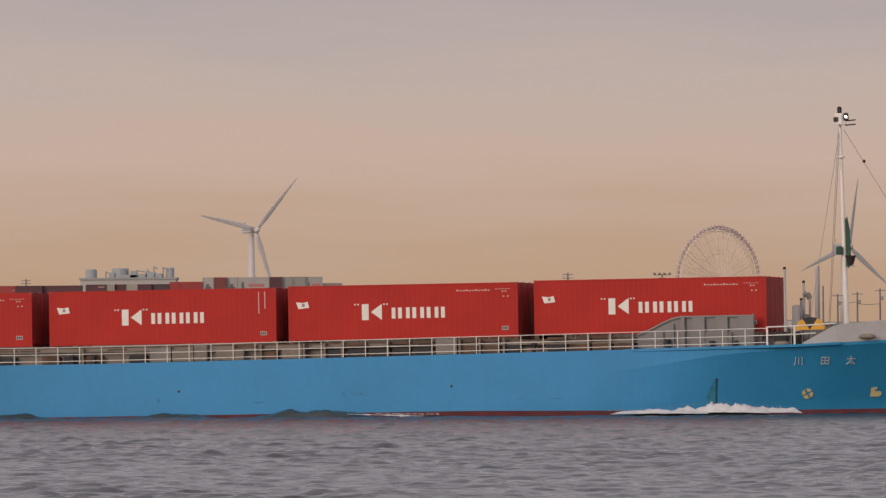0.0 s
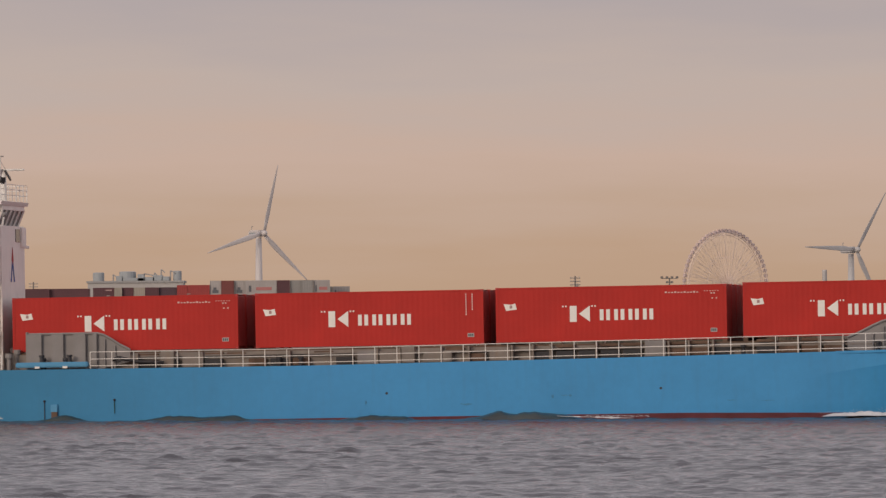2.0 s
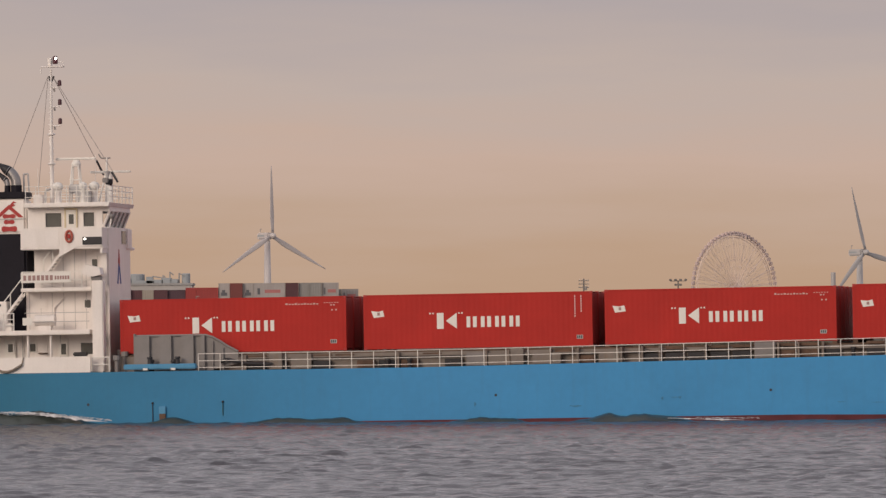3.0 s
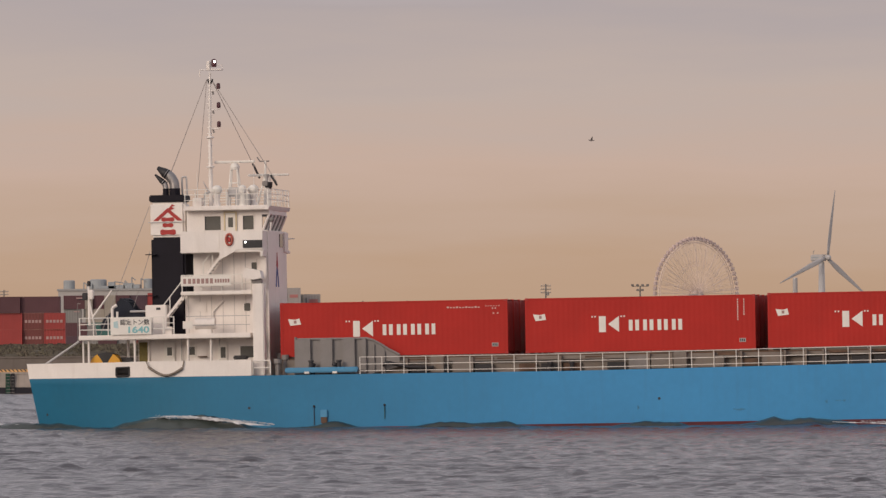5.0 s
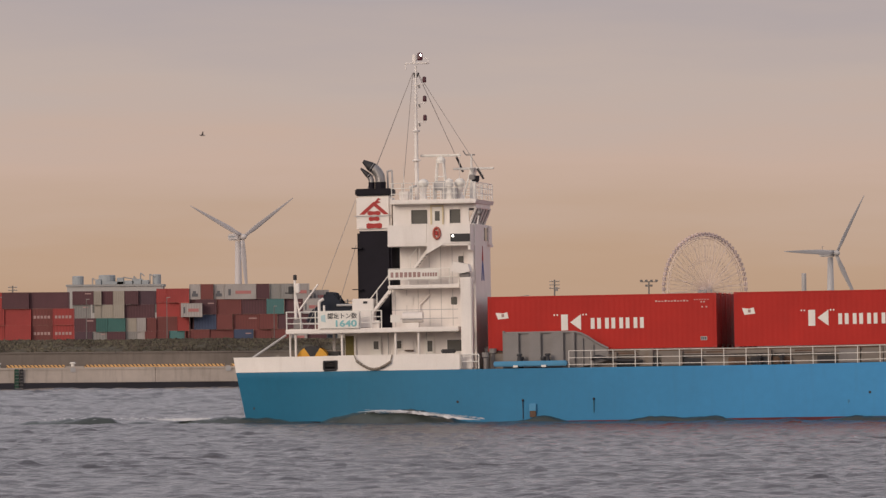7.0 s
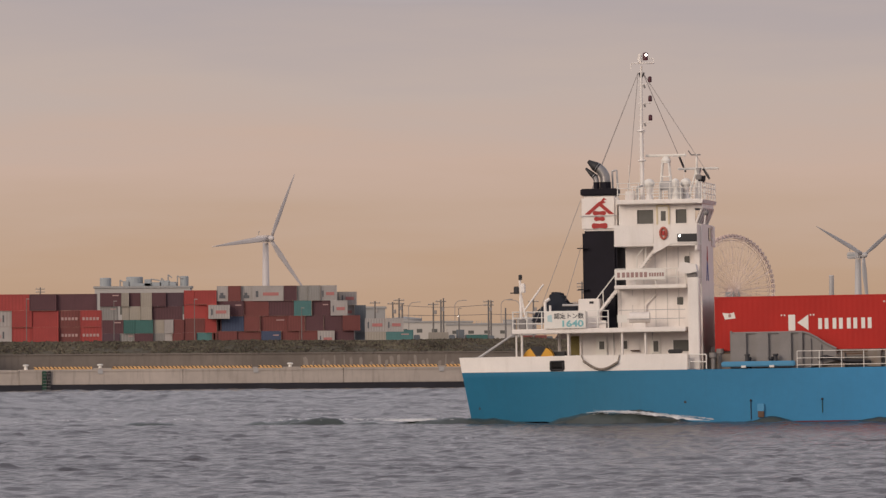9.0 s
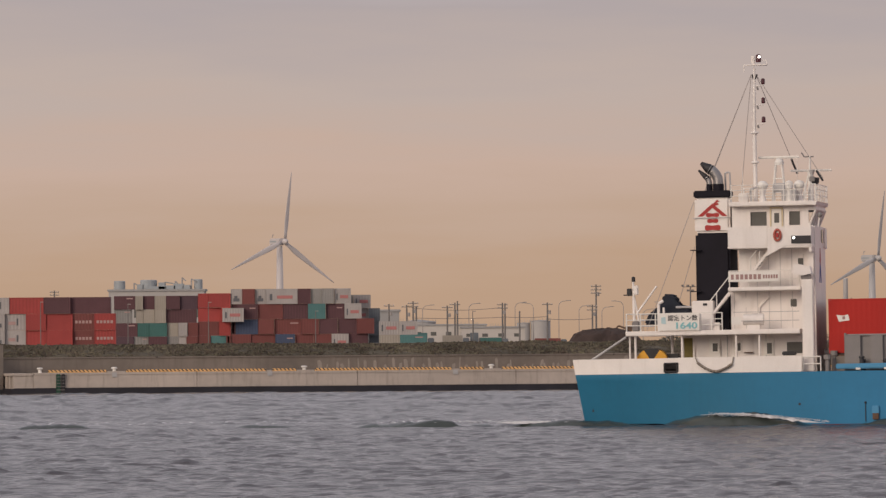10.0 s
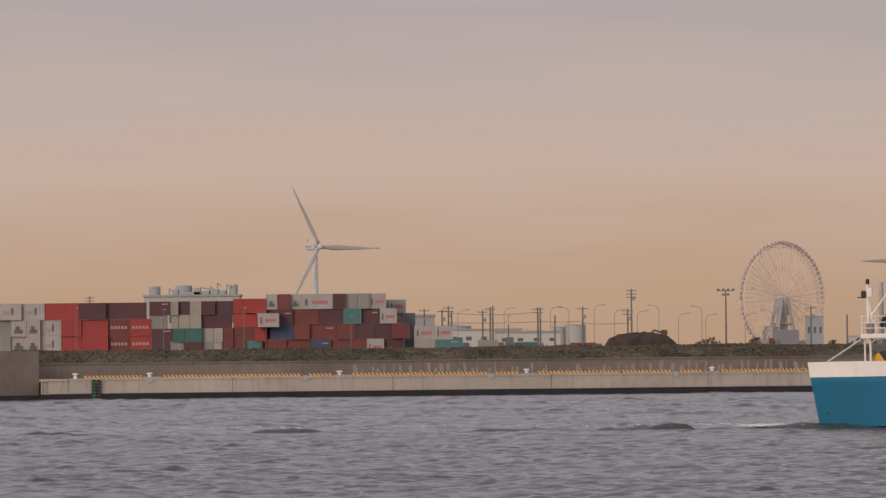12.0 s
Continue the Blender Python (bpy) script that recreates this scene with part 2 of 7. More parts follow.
def water_material():
    m = mat("harbour_water", (0.058, 0.051, 0.055), 0.19, var=0.25, scale=0.15, fine=2.0, bump=0)
    n, l = m.node_tree.nodes, m.node_tree.links
    b = n["Principled BSDF"]
    b.inputs["IOR"].default_value = 1.33
    co = n.new("ShaderNodeTexCoord")
    n1, n2 = n.new("ShaderNodeTexNoise"), n.new("ShaderNodeTexNoise")
    n1.inputs["Scale"].default_value, n1.inputs["Detail"].default_value = 3.6, 6
    n2.inputs["Scale"].default_value, n2.inputs["Detail"].default_value = 0.7, 4
    ad = n.new("ShaderNodeMath")
    ad.operation = "MULTIPLY_ADD"
    ad.inputs[1].default_value = 0.5
    l.new(co.outputs["Object"], n1.inputs["Vector"]), l.new(co.outputs["Object"], n2.inputs["Vector"])
    l.new(n1.outputs[0], ad.inputs[0]), l.new(n2.outputs[0], ad.inputs[2])
    bp = n.new("ShaderNodeBump")
    bp.inputs["Strength"].default_value, bp.inputs["Distance"].default_value = 0.85, 0.26
    l.new(ad.outputs[0], bp.inputs["Height"]), l.new(bp.outputs[0], b.inputs["Normal"])
    return m


WATER = water_material()


# ---- mesh helpers ----
def part(name, bm, material, parent=None, label="", smooth=False):
    bmesh.ops.recalc_face_normals(bm, faces=bm.faces)
    me = bpy.data.meshes.new(name)
    bm.to_mesh(me)
    bm.free()
    me.materials.append(material)
    if smooth:
        me.polygons.foreach_set("use_smooth", [True] * len(me.polygons))
    ob = new(name, me)
    if parent is not None:
        ob.parent = parent
    if label:
        ob["label"] = label
    return ob


def share(ob, m, parent=None):
    """Another piece on the same mesh, at the pose m."""
    o = new(ob.name.split(".")[0], ob.data)
    o.parent = parent if parent is not None else ob.parent
    o.matrix_basis = m
    return o


def box(bm, x0, x1, y0, y1, z0, z1, bevel=0.0):
    b2 = bmesh.new() if bevel else bm
    vs = [b2.verts.new((x, y, z)) for z in (z0, z1) for y in (y0, y1) for x in (x0, x1)]
    for f in ((0, 2, 3, 1), (4, 5, 7, 6), (0, 1, 5, 4), (2, 6, 7, 3), (0, 4, 6, 2), (1, 3, 7, 5)):
        b2.faces.new([vs[i] for i in f])
    if bevel:
        bmesh.ops.bevel(b2, geom=list(b2.edges), offset=bevel, segments=2, affect="EDGES")
        me = bpy.data.meshes.new("tmp")
        b2.to_mesh(me)
        b2.free()
        bm.from_mesh(me)
        bpy.data.meshes.remove(me)
    return bm


def rod(bm, a, b, r, r2=None, n=8):
    a, b = Vector(a), Vector(b)
    r2 = r if r2 is None else r2
    q = (b - a).to_track_quat("Z", "Y")
    ring = [[bm.verts.new(p + q @ Vector((math.cos(k * math.tau / n) * rr, math.sin(k * math.tau / n) * rr, 0))) for k in range(n)]
            for p, rr in ((a, r), (b, r2))]
    for k in range(n):
        bm.faces.new((ring[0][k], ring[0][(k + 1) % n], ring[1][(k + 1) % n], ring[1][k]))
    bm.faces.new(ring[0][::-1]), bm.faces.new(ring[1])
    return bm


def tube(bm, pts, r, n=8):
    for a, b in zip(pts, pts[1:]):
        rod(bm, a, b, r, n=n)
    return bm


def prism(bm, poly, y0, y1):
    """A polygon in x, z drawn out from y0 to y1."""
    a = [bm.verts.new((x, y0, z)) for x, z in poly]
    b = [bm.verts.new((x, y1, z)) for x, z in poly]
    k = len(poly)
    for i in range(k):
        bm.faces.new((a[i], a[(i + 1) % k], b[(i + 1) % k], b[i]))
    bm.faces.new(a), bm.faces.new(b[::-1])
    return bm


def ball(bm, c, rx, ry=None, rz=None, seg=16, rings=10):
    bmesh.ops.create_uvsphere(bm, u_segments=seg, v_segments=rings, radius=1.0,
                              matrix=Matrix.Translation(c) @ Matrix.Diagonal((rx, ry or rx, rz or rx, 1)))
    return bm


def lathe(bm, prof, at=(0, 0, 0), n=24):
    """Radius and height pairs turned round the upright axis."""
    rings = [[bm.verts.new((at[0] + r * math.cos(k * math.tau / n), at[1] + r * math.sin(k * math.tau / n), at[2] + z)) for k in range(n)] for r, z in prof]
    for p, q in zip(rings, rings[1:]):
        for k in range(n):
            bm.faces.new((p[k], p[(k + 1) % n], q[(k + 1) % n], q[k]))
    bm.faces.new(rings[0][::-1]), bm.faces.new(rings[-1])
    return bm


def B():
    return bmesh.new()


def lettering(name, text, size, x, y, z, material, parent, depth=0.006, bold=0.004, wide=1.0):
    """Text standing in the x, z plane, seen from -y."""
    cu = bpy.data.curves.new(name, "FONT")
    cu.body, cu.size, cu.extrude, cu.offset, cu.align_x, cu.align_y = text, size, depth, bold, "CENTER", "CENTER"
    tmp = new("tmp_text", cu)
    bpy.context.view_layer.update()
    me = bpy.data.meshes.new_from_object(tmp.evaluated_get(bpy.context.evaluated_depsgraph_get()))
    bpy.data.objects.remove(tmp)
    me.transform(pose(x, y, z, 90, 0, 0) @ Matrix.Diagonal((wide, 1, 1, 1)))
    me.materials.clear()
    me.materials.append(material)
    ob = new(name, me)
    ob.parent = parent
    return ob


def thing(name, label, category, m=None, group="", kind=""):
    e = tagged(new(name), label, category, group, kind)
    e.empty_display_size = 0.2
    if m is not None:
        e.matrix_basis = m
    return e

# ---- water: one sheet to the horizon, fine waves in the channel ----
def water_sheet():
    xs = np.concatenate([[-4000, -1500, -600, -250, -120, -80], np.arange(-60, -30, 0.6), np.arange(-30, 30, 0.2), np.arange(30, 66, 0.6), [85, 120, 250, 600, 1500, 4000]])
    ys = np.concatenate([[-800, -200, 0, 60, 100, 118], np.arange(130, 345, 0.30), np.arange(345, 580, 0.6), [620, 800, 1500, 4950]])
    X, Y = np.meshgrid(xs, ys, indexing="ij")
    rng = np.random.RandomState(4)
    Z = np.zeros_like(X)
    for lam, amp, count in ((8.0, 0.012, 5), (4.2, 0.014, 8), (2.0, 0.018, 14), (1.1, 0.024, 22), (0.75, 0.014, 16)):
        for _ in range(count):
            a = rng.normal(-1.15, 0.75)      # the wind blows over the channel
            k = math.tau / (lam * rng.uniform(0.7, 1.4))
            ph = k * (X * math.cos(a) + Y * math.sin(a)) + rng.uniform(0, math.tau)
            group = 0.6 + 0.4 * np.sin(X * rng.uniform(0.02, 0.09) + Y * rng.uniform(0.02, 0.06) + rng.uniform(0, 6))
            Z += amp * group * (1 - np.abs(np.sin(ph / 2)) * 2 + 0.27)
    fade = np.clip((62 - np.abs(X)) / 4, 0, 1) * np.clip((Y - 124) / 6, 0, 1) * np.clip((582 - Y) / 10, 0, 1)
    Z *= fade * 0.40
    # short steep wavelets that stand up out of the chop in gusts
    for _ in range(26000):
        y = 128 + 440 * rng.uniform() ** 1.4
        x = rng.uniform(-1, 1) * (0.075 * y + 3)
        gust = 0.5 + 0.5 * math.sin(0.21 * x + 0.13 * y + 2 * math.sin(0.05 * y + 0.09 * x))
        if rng.uniform() > 0.12 + 0.88 * gust ** 1.6:
            continue
        far = np.clip((y - 300) / 100, 0, 1)
        wx, wy, amp = rng.uniform(0.22, 0.85) * (1 + 0.7 * far), rng.uniform(0.20, 0.30) * (1 + 0.7 * far), rng.uniform(0.020, 0.062) * (1 + 0.35 * far)
        i0, i1 = np.searchsorted(xs, (x - 2.5 * wx, x + 2.5 * wx))
        j0, j1 = np.searchsorted(ys, (y - 2.5 * wy, y + 2.5 * wy))
        dx, dy = (X[i0:i1, j0:j1] - x) / wx, (Y[i0:i1, j0:j1] - y - 0.25 * (X[i0:i1, j0:j1] - x) * rng.normal()) / wy
        Z[i0:i1, j0:j1] += amp * np.exp(-dx * dx - dy * dy) * fade[i0:i1, j0:j1]
    # the water is lowered towards the ship so its waterline fits the camera's view
    u = np.clip((530 - Y) / 110, 0, 1)
    Z -= 0.38 * u * u * (3 - 2 * u)
    nx, ny = X.shape
    co = np.stack([X, Y, Z], -1).reshape(-1, 3)
    i = np.arange(nx * ny).reshape(nx, ny)
    quads = np.stack([i[:-1, :-1], i[1:, :-1], i[1:, 1:], i[:-1, 1:]], -1).reshape(-1, 4)
    me = bpy.data.meshes.new("water")
    me.from_pydata(co.tolist(), [], quads.tolist())
    me.polygons.foreach_set("use_smooth", [True] * len(me.polygons))
    me.materials.append(WATER)
    return tagged(new("water", me), "grey choppy harbour water", "water", kind="structure")


water = water_sheet()
water.location.z = -0.13

shore = part("near_shore", box(B(), -3500, 3500, -780, 9, -2, 2.3), CONCRETE)
tagged(shore, "plain concrete shore on the near side", "shore", kind="structure")

# ---- far shore: quay, wall, bank, yard ----
QA = 14.0                                   # the quay's turn against the picture
QUAY = pose(-36.0, 547.6, 0, 0, 0, QA)      # its corner at the water; x runs along the edge, y inland


def kerb_material():
    m = mat("striped_kerb", (0.90, 0.52, 0.20), 0.7, var=0.15, bump=0.05)
    n, l = m.node_tree.nodes, m.node_tree.links
    b = n["Principled BSDF"]
    base = b.inputs["Base Color"].links[0].from_socket
    co, sp = n.new("ShaderNodeTexCoord"), n.new("ShaderNodeSeparateXYZ")
    l.new(co.outputs["Object"], sp.inputs[0])
    ad, md, gt = n.new("ShaderNodeMath"), n.new("ShaderNodeMath"), n.new("ShaderNodeMath")
    l.new(sp.outputs["X"], ad.inputs[0]), l.new(sp.outputs["Z"], ad.inputs[1])
    md.operation, md.inputs[1].default_value = "MODULO", 0.35
    l.new(ad.outputs[0], md.inputs[0])
    gt.operation, gt.inputs[1].default_value = "GREATER_THAN", 0.19
    l.new(md.outputs[0], gt.inputs[0])
    up, both = n.new("ShaderNodeMath"), n.new("ShaderNodeMath")   # the kerb's foot stays plain yellow
    up.operation, up.inputs[1].default_value = "GREATER_THAN", 1.915
    l.new(sp.outputs["Z"], up.inputs[0])
    both.operation = "MULTIPLY"
    l.new(gt.outputs[0], both.inputs[0]), l.new(up.outputs[0], both.inputs[1])
    mx = n.new("ShaderNodeMix")
    mx.data_type = "RGBA"
    mx.inputs["B"].default_value = (0.11, 0.08, 0.06, 1)
    l.new(both.outputs[0], mx.inputs["Factor"]), l.new(base, mx.inputs["A"])
    l.new(mx.outputs["Result"], b.inputs["Base Color"])
    return m


def quay():
    q = thing("quay", "pale concrete quay with a black tide mark", "quay", QUAY, kind="structure")
    bm = B()
    box(bm, 0.4, 1.2, 6.0, 40, -2, 1.66)
    box(bm, 1.2, 240, 0, 40, -2, 1.66)
    part("quay_wall", bm, CONCRETE, q)
    for k in range(4):                        # the open end with its piers
        part("pier", box(B(), -0.55, 1.19, 0.02 + 1.8 * k, 0.5 + 1.8 * k, -2, 1.58, 0.04), CONCRETE, q)
    part("end_slab", box(B(), -0.6, 1.19, -0.02, 6.2, 1.582, 1.82, 0.04), CONCRETE, q)
    part("tide_mark", box(B(), -0.70, -0.556, -0.1, 6.2, -2, 0.50), TIDE, q)
    part("tide_mark", box(B(), -0.555, 240, -0.10, -0.004, -2, 0.54), TIDE, q, "black wet tide mark")
    for k in range(16):                       # pours of the wall, with open joints
        x0 = 1.3 + k * 14.35
        part("capping_slab", box(B(), x0, x0 + 14.30, -0.05, 1.2, 1.663, 1.86, 0.02), CONCRETE, q)
        part("wall_joint", box(B(), x0 + 14.30, x0 + 14.36, -0.012, 0.01, 0.3, 1.66), CONCRETE_DARK, q)
        part("lower_band", box(B(), x0, x0 + 14.30, -0.035, -0.002, 0.56, 1.02 + 0.03 * (k % 3), 0.01), CONCRETE, q)
    km = kerb_material()
    runs = ((2.5, 7.6), (9.4, 21.8), (22.4, 24.5), (26.2, 33.75), (33.9, 38.5), (39.3, 41.4), (43.1, 50.6), (50.8, 55.3), (56.0, 58.2), (59.9, 67.4), (67.6, 72.1), (72.8, 75.0), (76.8, 92.0))
    for a, b in runs:
        part("kerb", box(B(), a, b, -0.04, 0.25, 1.862, 2.09, 0.03), km, q, "yellow and black striped kerb")
    for a, b in zip([r[1] for r in runs], [r[0] for r in runs[1:]]):
        part("kerb_base", box(B(), a + 0.1, b - 0.1, -0.035, 0.22, 1.862, 1.96, 0.02), CONCRETE, q)
    for x in (8.1, 21.9, 38.6, 55.5, 72.3):
        part("mooring_ring_plate", box(B(), x, x + 0.45, -0.07, -0.03, 1.45, 1.85, 0.03), PALE_GREY, q, "pale grey mooring plate")
    return q


quay()


def bollard():
    e = thing("bollard", "white mushroom bollard on the concrete quay", "bollard", group="bollards along the quay")
    part("post", lathe(B(), [(0.30, 0), (0.22, 0.05), (0.20, 0.40)], n=16), MARK_WHITE, e)
    part("cap", lathe(B(), [(0.20, 0.40), (0.36, 0.44), (0.38, 0.54), (0.28, 0.62), (0.05, 0.64)], n=16), MARK_WHITE, e)
    return e


b0 = bollard()
b0.matrix_basis = QUAY @ pose(1.85, 0.45, 1.86) @ Matrix.Scale(0.72, 4)
for bx in (8.3, 25.2, 42.1, 59.1, 76.0, 93.0):
    copy_thing(b0, QUAY @ pose(bx + 0.1, 0.45, 1.86))

ladder = thing("quay_ladder", "dark green rubber ladder fender on the quay wall", "ladder", QUAY @ pose(3.5, 0, 0))
part("fender_strip", box(B(), -0.35, 0.05, -0.25, -0.11, -0.3, 1.75, 0.04), GREEN, ladder)
part("fender_strip", box(B(), 0.12, 0.45, -0.22, -0.11, -0.3, 1.75, 0.04), DARK, ladder)
for k in range(6):
    part("rung", rod(B(), (-0.3, -0.27, 0.1 + 0.28 * k), (0.4, -0.27, 0.1 + 0.28 * k), 0.02), STEEL, ladder)

# the older wall behind the quay, and the low wall beside it
bm = B()
box(bm, -80, 240, 16.0, 17.2, -2, 3.04)
w_back = part("wall_back", bm, CONCRETE_DARK)
w_back.matrix_basis = QUAY
tagged(w_back, "stained brown concrete sea wall", "wall", kind="structure")
for k in range(30):
    part("coping", box(B(), -80 + k * 10.6, -69.5 + k * 10.6, 15.9, 17.3, 3.045, 3.18, 0.03), CONCRETE_DARK, w_back)
rng = random.Random(8)
for k in range(64):
    x, w, s = 30 + 0.72 * k + rng.uniform(0, 0.6), rng.uniform(0.08, 0.42), rng.uniform(-0.3, 0.35)
    zt = 2.3 + 0.7 * rng.random()
    part("repair_patch", prism(B(), [(x, 1.8), (x + w, 1.8), (x + w * 0.9 + s * 0.3, zt - 0.2), (x + w * 0.6 + s * 0.5, zt), (x + s * 0.45, zt - 0.1)], 15.975, 15.997), CONCRETE_PATCH, w_back, "pale lime run on the wall")
side_wall = part("wall_side", box(B(), -120, -0.62, 4.6, 5.6, -2, 4.3), CONCRETE_DARK)
side_wall.matrix_basis = QUAY
tagged(side_wall, "tall stained brown concrete wall beside the quay", "wall", kind="structure")
part("tide_mark", box(B(), -120, -0.62, 4.52, 4.598, -2, 0.42), TIDE, side_wall, "black wet tide mark")
part("damp_band", box(B(), -120, -0.62, 4.585, 4.599, 0.43, 1.55), CONCRETE_DAMP, side_wall, "damp dark lower half of the wall")
side_top = part("wall_side_fill", box(B(), -120, -0.7, 5.6, 17.2, 3.9, 4.28), GRASS)
side_top.matrix_basis = QUAY
tagged(side_top, "grassed top behind the tall wall", "bank", kind="structure")
quay_deck = part("quay_floor", box(B(), 0.2, 240, 1.2, 16.0, 1.5, 1.7), CONCRETE)
quay_deck.matrix_basis = QUAY
tagged(quay_deck, "concrete quay floor", "quay", kind="structure")


def bank():
    """The grassy bank on top of the wall: an uneven strip with many tufts."""
    rng = np.random.RandomState(3)
    xs, ys = np.arange(-80, 240, 0.8), np.array([17.2, 18.0, 19.5, 21.5, 24.0, 28.0, 34.0])
    zs = np.array([3.0, 3.3, 3.6, 3.9, 4.1, 4.2, 4.25])
    co = [(x, y, z + (rng.normal(0, 0.03) if j > 0 else 0)) for x in xs for j, (y, z) in enumerate(zip(ys, zs))]
    n = len(ys)
    quads = [(i * n + j, (i + 1) * n + j, (i + 1) * n + j + 1, i * n + j + 1) for i in range(len(xs) - 1) for j in range(n - 1)]
    me = bpy.data.meshes.new("bank")
    me.from_pydata(co, [], quads)
    me.materials.append(GRASS)
    b = tagged(new("bank", me), "low bank of dry dull-green grass above the wall", "bank", kind="structure")
    b.matrix_basis = QUAY
    verts, faces = [], []
    for _ in range(30000):
        x, t = rng.uniform(-30, 80), rng.uniform(0, 1) ** 0.8
        y = 17.3 + t * 9
        z = float(np.interp(y, ys, zs)) - 0.12
        lush = 0.5 + 0.5 * math.sin(x * 0.35 + math.sin(x * 0.11) * 3) * math.sin(y * 0.8 + x * 0.17)
        h, w = rng.uniform(0.16, 0.36) * (0.55 + 0.75 * lush), rng.uniform(0.14, 0.38)
        i, lean = len(verts), rng.normal(0, 0.10)
        # a tuft: a fan of blades round a middle, uneven at the top
        verts.append((x, y, z))
        for k in range(7):
            u = k / 3 - 1
            verts.append((x + u * w + rng.normal(0, 0.03), y + rng.normal(0, 0.06), z + 0.02))
            verts.append((x + lean + u * w * 1.2 + rng.normal(0, 0.04), y + 0.1 + rng.normal(0, 0.10), z + h * (1 - 0.45 * u * u) * rng.uniform(0.55, 1.15)))
        for k in range(6):
            a = i + 1 + 2 * k
            faces += [(a, a + 2, a + 1), (a + 2, a + 3, a + 1)]
    me = bpy.data.meshes.new("grass")
    me.from_pydata(verts, [], faces)
    me.materials.append(SCRUB)
    g = tagged(new("grass", me), "tufts of dry grass and weeds on the bank", "grass", kind="stuff")
    g.matrix_basis = QUAY


bank()
bm = B()
rows = []
for dist, z in ((0, 4.25), (420, 4.3), (560, 3.6), (3600, 3.6)):   # the land drops behind the first stacks, fitted to their heights in the view
    if dist == 0:
        rows.append([bm.verts.new(QUAY @ Vector((x, 33.9, z))) for x in (-1600, 4800)])
    else:
        rows.append([bm.verts.new((x, 600 + dist, z)) for x in (-3000, 3000)])
rows[0][1].co = QUAY @ Vector((1500, 33.9, 4.25))
for p, q in zip(rows, rows[1:]):
    bm.faces.new((p[0], p[1], q[1], q[0]))
tagged(part("ground", bm, YARD), "flat paved port land behind the bank", "ground", kind="structure")
edge = part("ground_edge", box(B(), -1600, -80.01, 33.0, 33.9, -2, 4.25), CONCRETE_DARK)
edge.matrix_basis = QUAY
tagged(edge, "concrete edge of the port land", "wall", kind="structure")
edge = part("ground_edge", box(B(), 240.01, 1500, 33.0, 33.9, -2, 4.25), CONCRETE_DARK)
edge.matrix_basis = QUAY
tagged(edge, "concrete edge of the port land", "wall", kind="structure")

# ---- the coaster: a blue container ship, in its own space (x ahead, -y starboard, z up from the sea) ----
def ship_pose(t):
    # Height over time, fitted so the ship lines up in the camera's view.
    z_fit = float(np.interp(t, (0, 2.5, 6.5, 10.5, 12), (-0.075, -0.065, -0.005, 0.04, 0.03)))
    return pose(-44.983 + 5.2563 * t + 0.00139 * t * t, 344.16 - 0.172 * t, z_fit, 0, -0.60, -9.0)


ship = thing("container_ship", "blue-hulled coastal container ship with white superstructure aft, under way", "ship")


def lerp(x, pairs):
    return float(np.interp(x, [p[0] for p in pairs], [p[1] for p in pairs]))


DECK_Z = ((0, 2.30), (14, 2.28), (30, 2.25), (45, 2.38), (58, 2.52), (67, 2.62), (80, 3.1))
DECK_B = ((0.6, 5.6), (3, 6.1), (8, 6.5), (64, 6.5), (68, 6.1), (73, 4.4), (78, 1.8), (80, 0.12))
LINE_B = ((0.6, 5.0), (3, 5.6), (9, 6.5), (56.5, 6.5), (60, 6.25), (64, 5.5), (68, 4.5), (73, 2.6), (78, 0.5), (80, 0.05))
KNUCKLE = ((0, 2.2), (20, 1.6), (56, 1.15), (62.8, 2.14), (67.6, 2.48), (80, 3.0))


def half_breadth(x, z):
    """Half the hull's width at a height."""
    bd, bw, zk = lerp(x, DECK_B), lerp(x, LINE_B), min(lerp(x, KNUCKLE), lerp(x, DECK_Z) - 0.05)
    if z >= zk:
        return bd
    if z >= -0.5:
        return bd + (bw - bd) * ((zk - z) / (zk + 0.5)) ** 0.92
    return bw * (1 - 0.12 * (-0.5 - z) / 2.5)


def on_side(x, z, out=0.02):
    """A pose on the starboard shell: x along it, z up it, -y out of it."""
    along = Vector((0.6, -half_breadth(x + 0.3, z) + half_breadth(x - 0.3, z), 0)).normalized()
    up = Vector((0, -half_breadth(x, z + 0.2) + half_breadth(x, z - 0.2), 0.4)).normalized()
    n = along.cross(up).normalized()
    up = n.cross(along)
    m = Matrix((along, -n, up)).transposed().to_4x4()
    m.translation = Vector((x, -half_breadth(x, z), z)) + n * out
    if n.y > 0:
        m.translation = Vector((x, -half_breadth(x, z), z)) - n * out
    return m


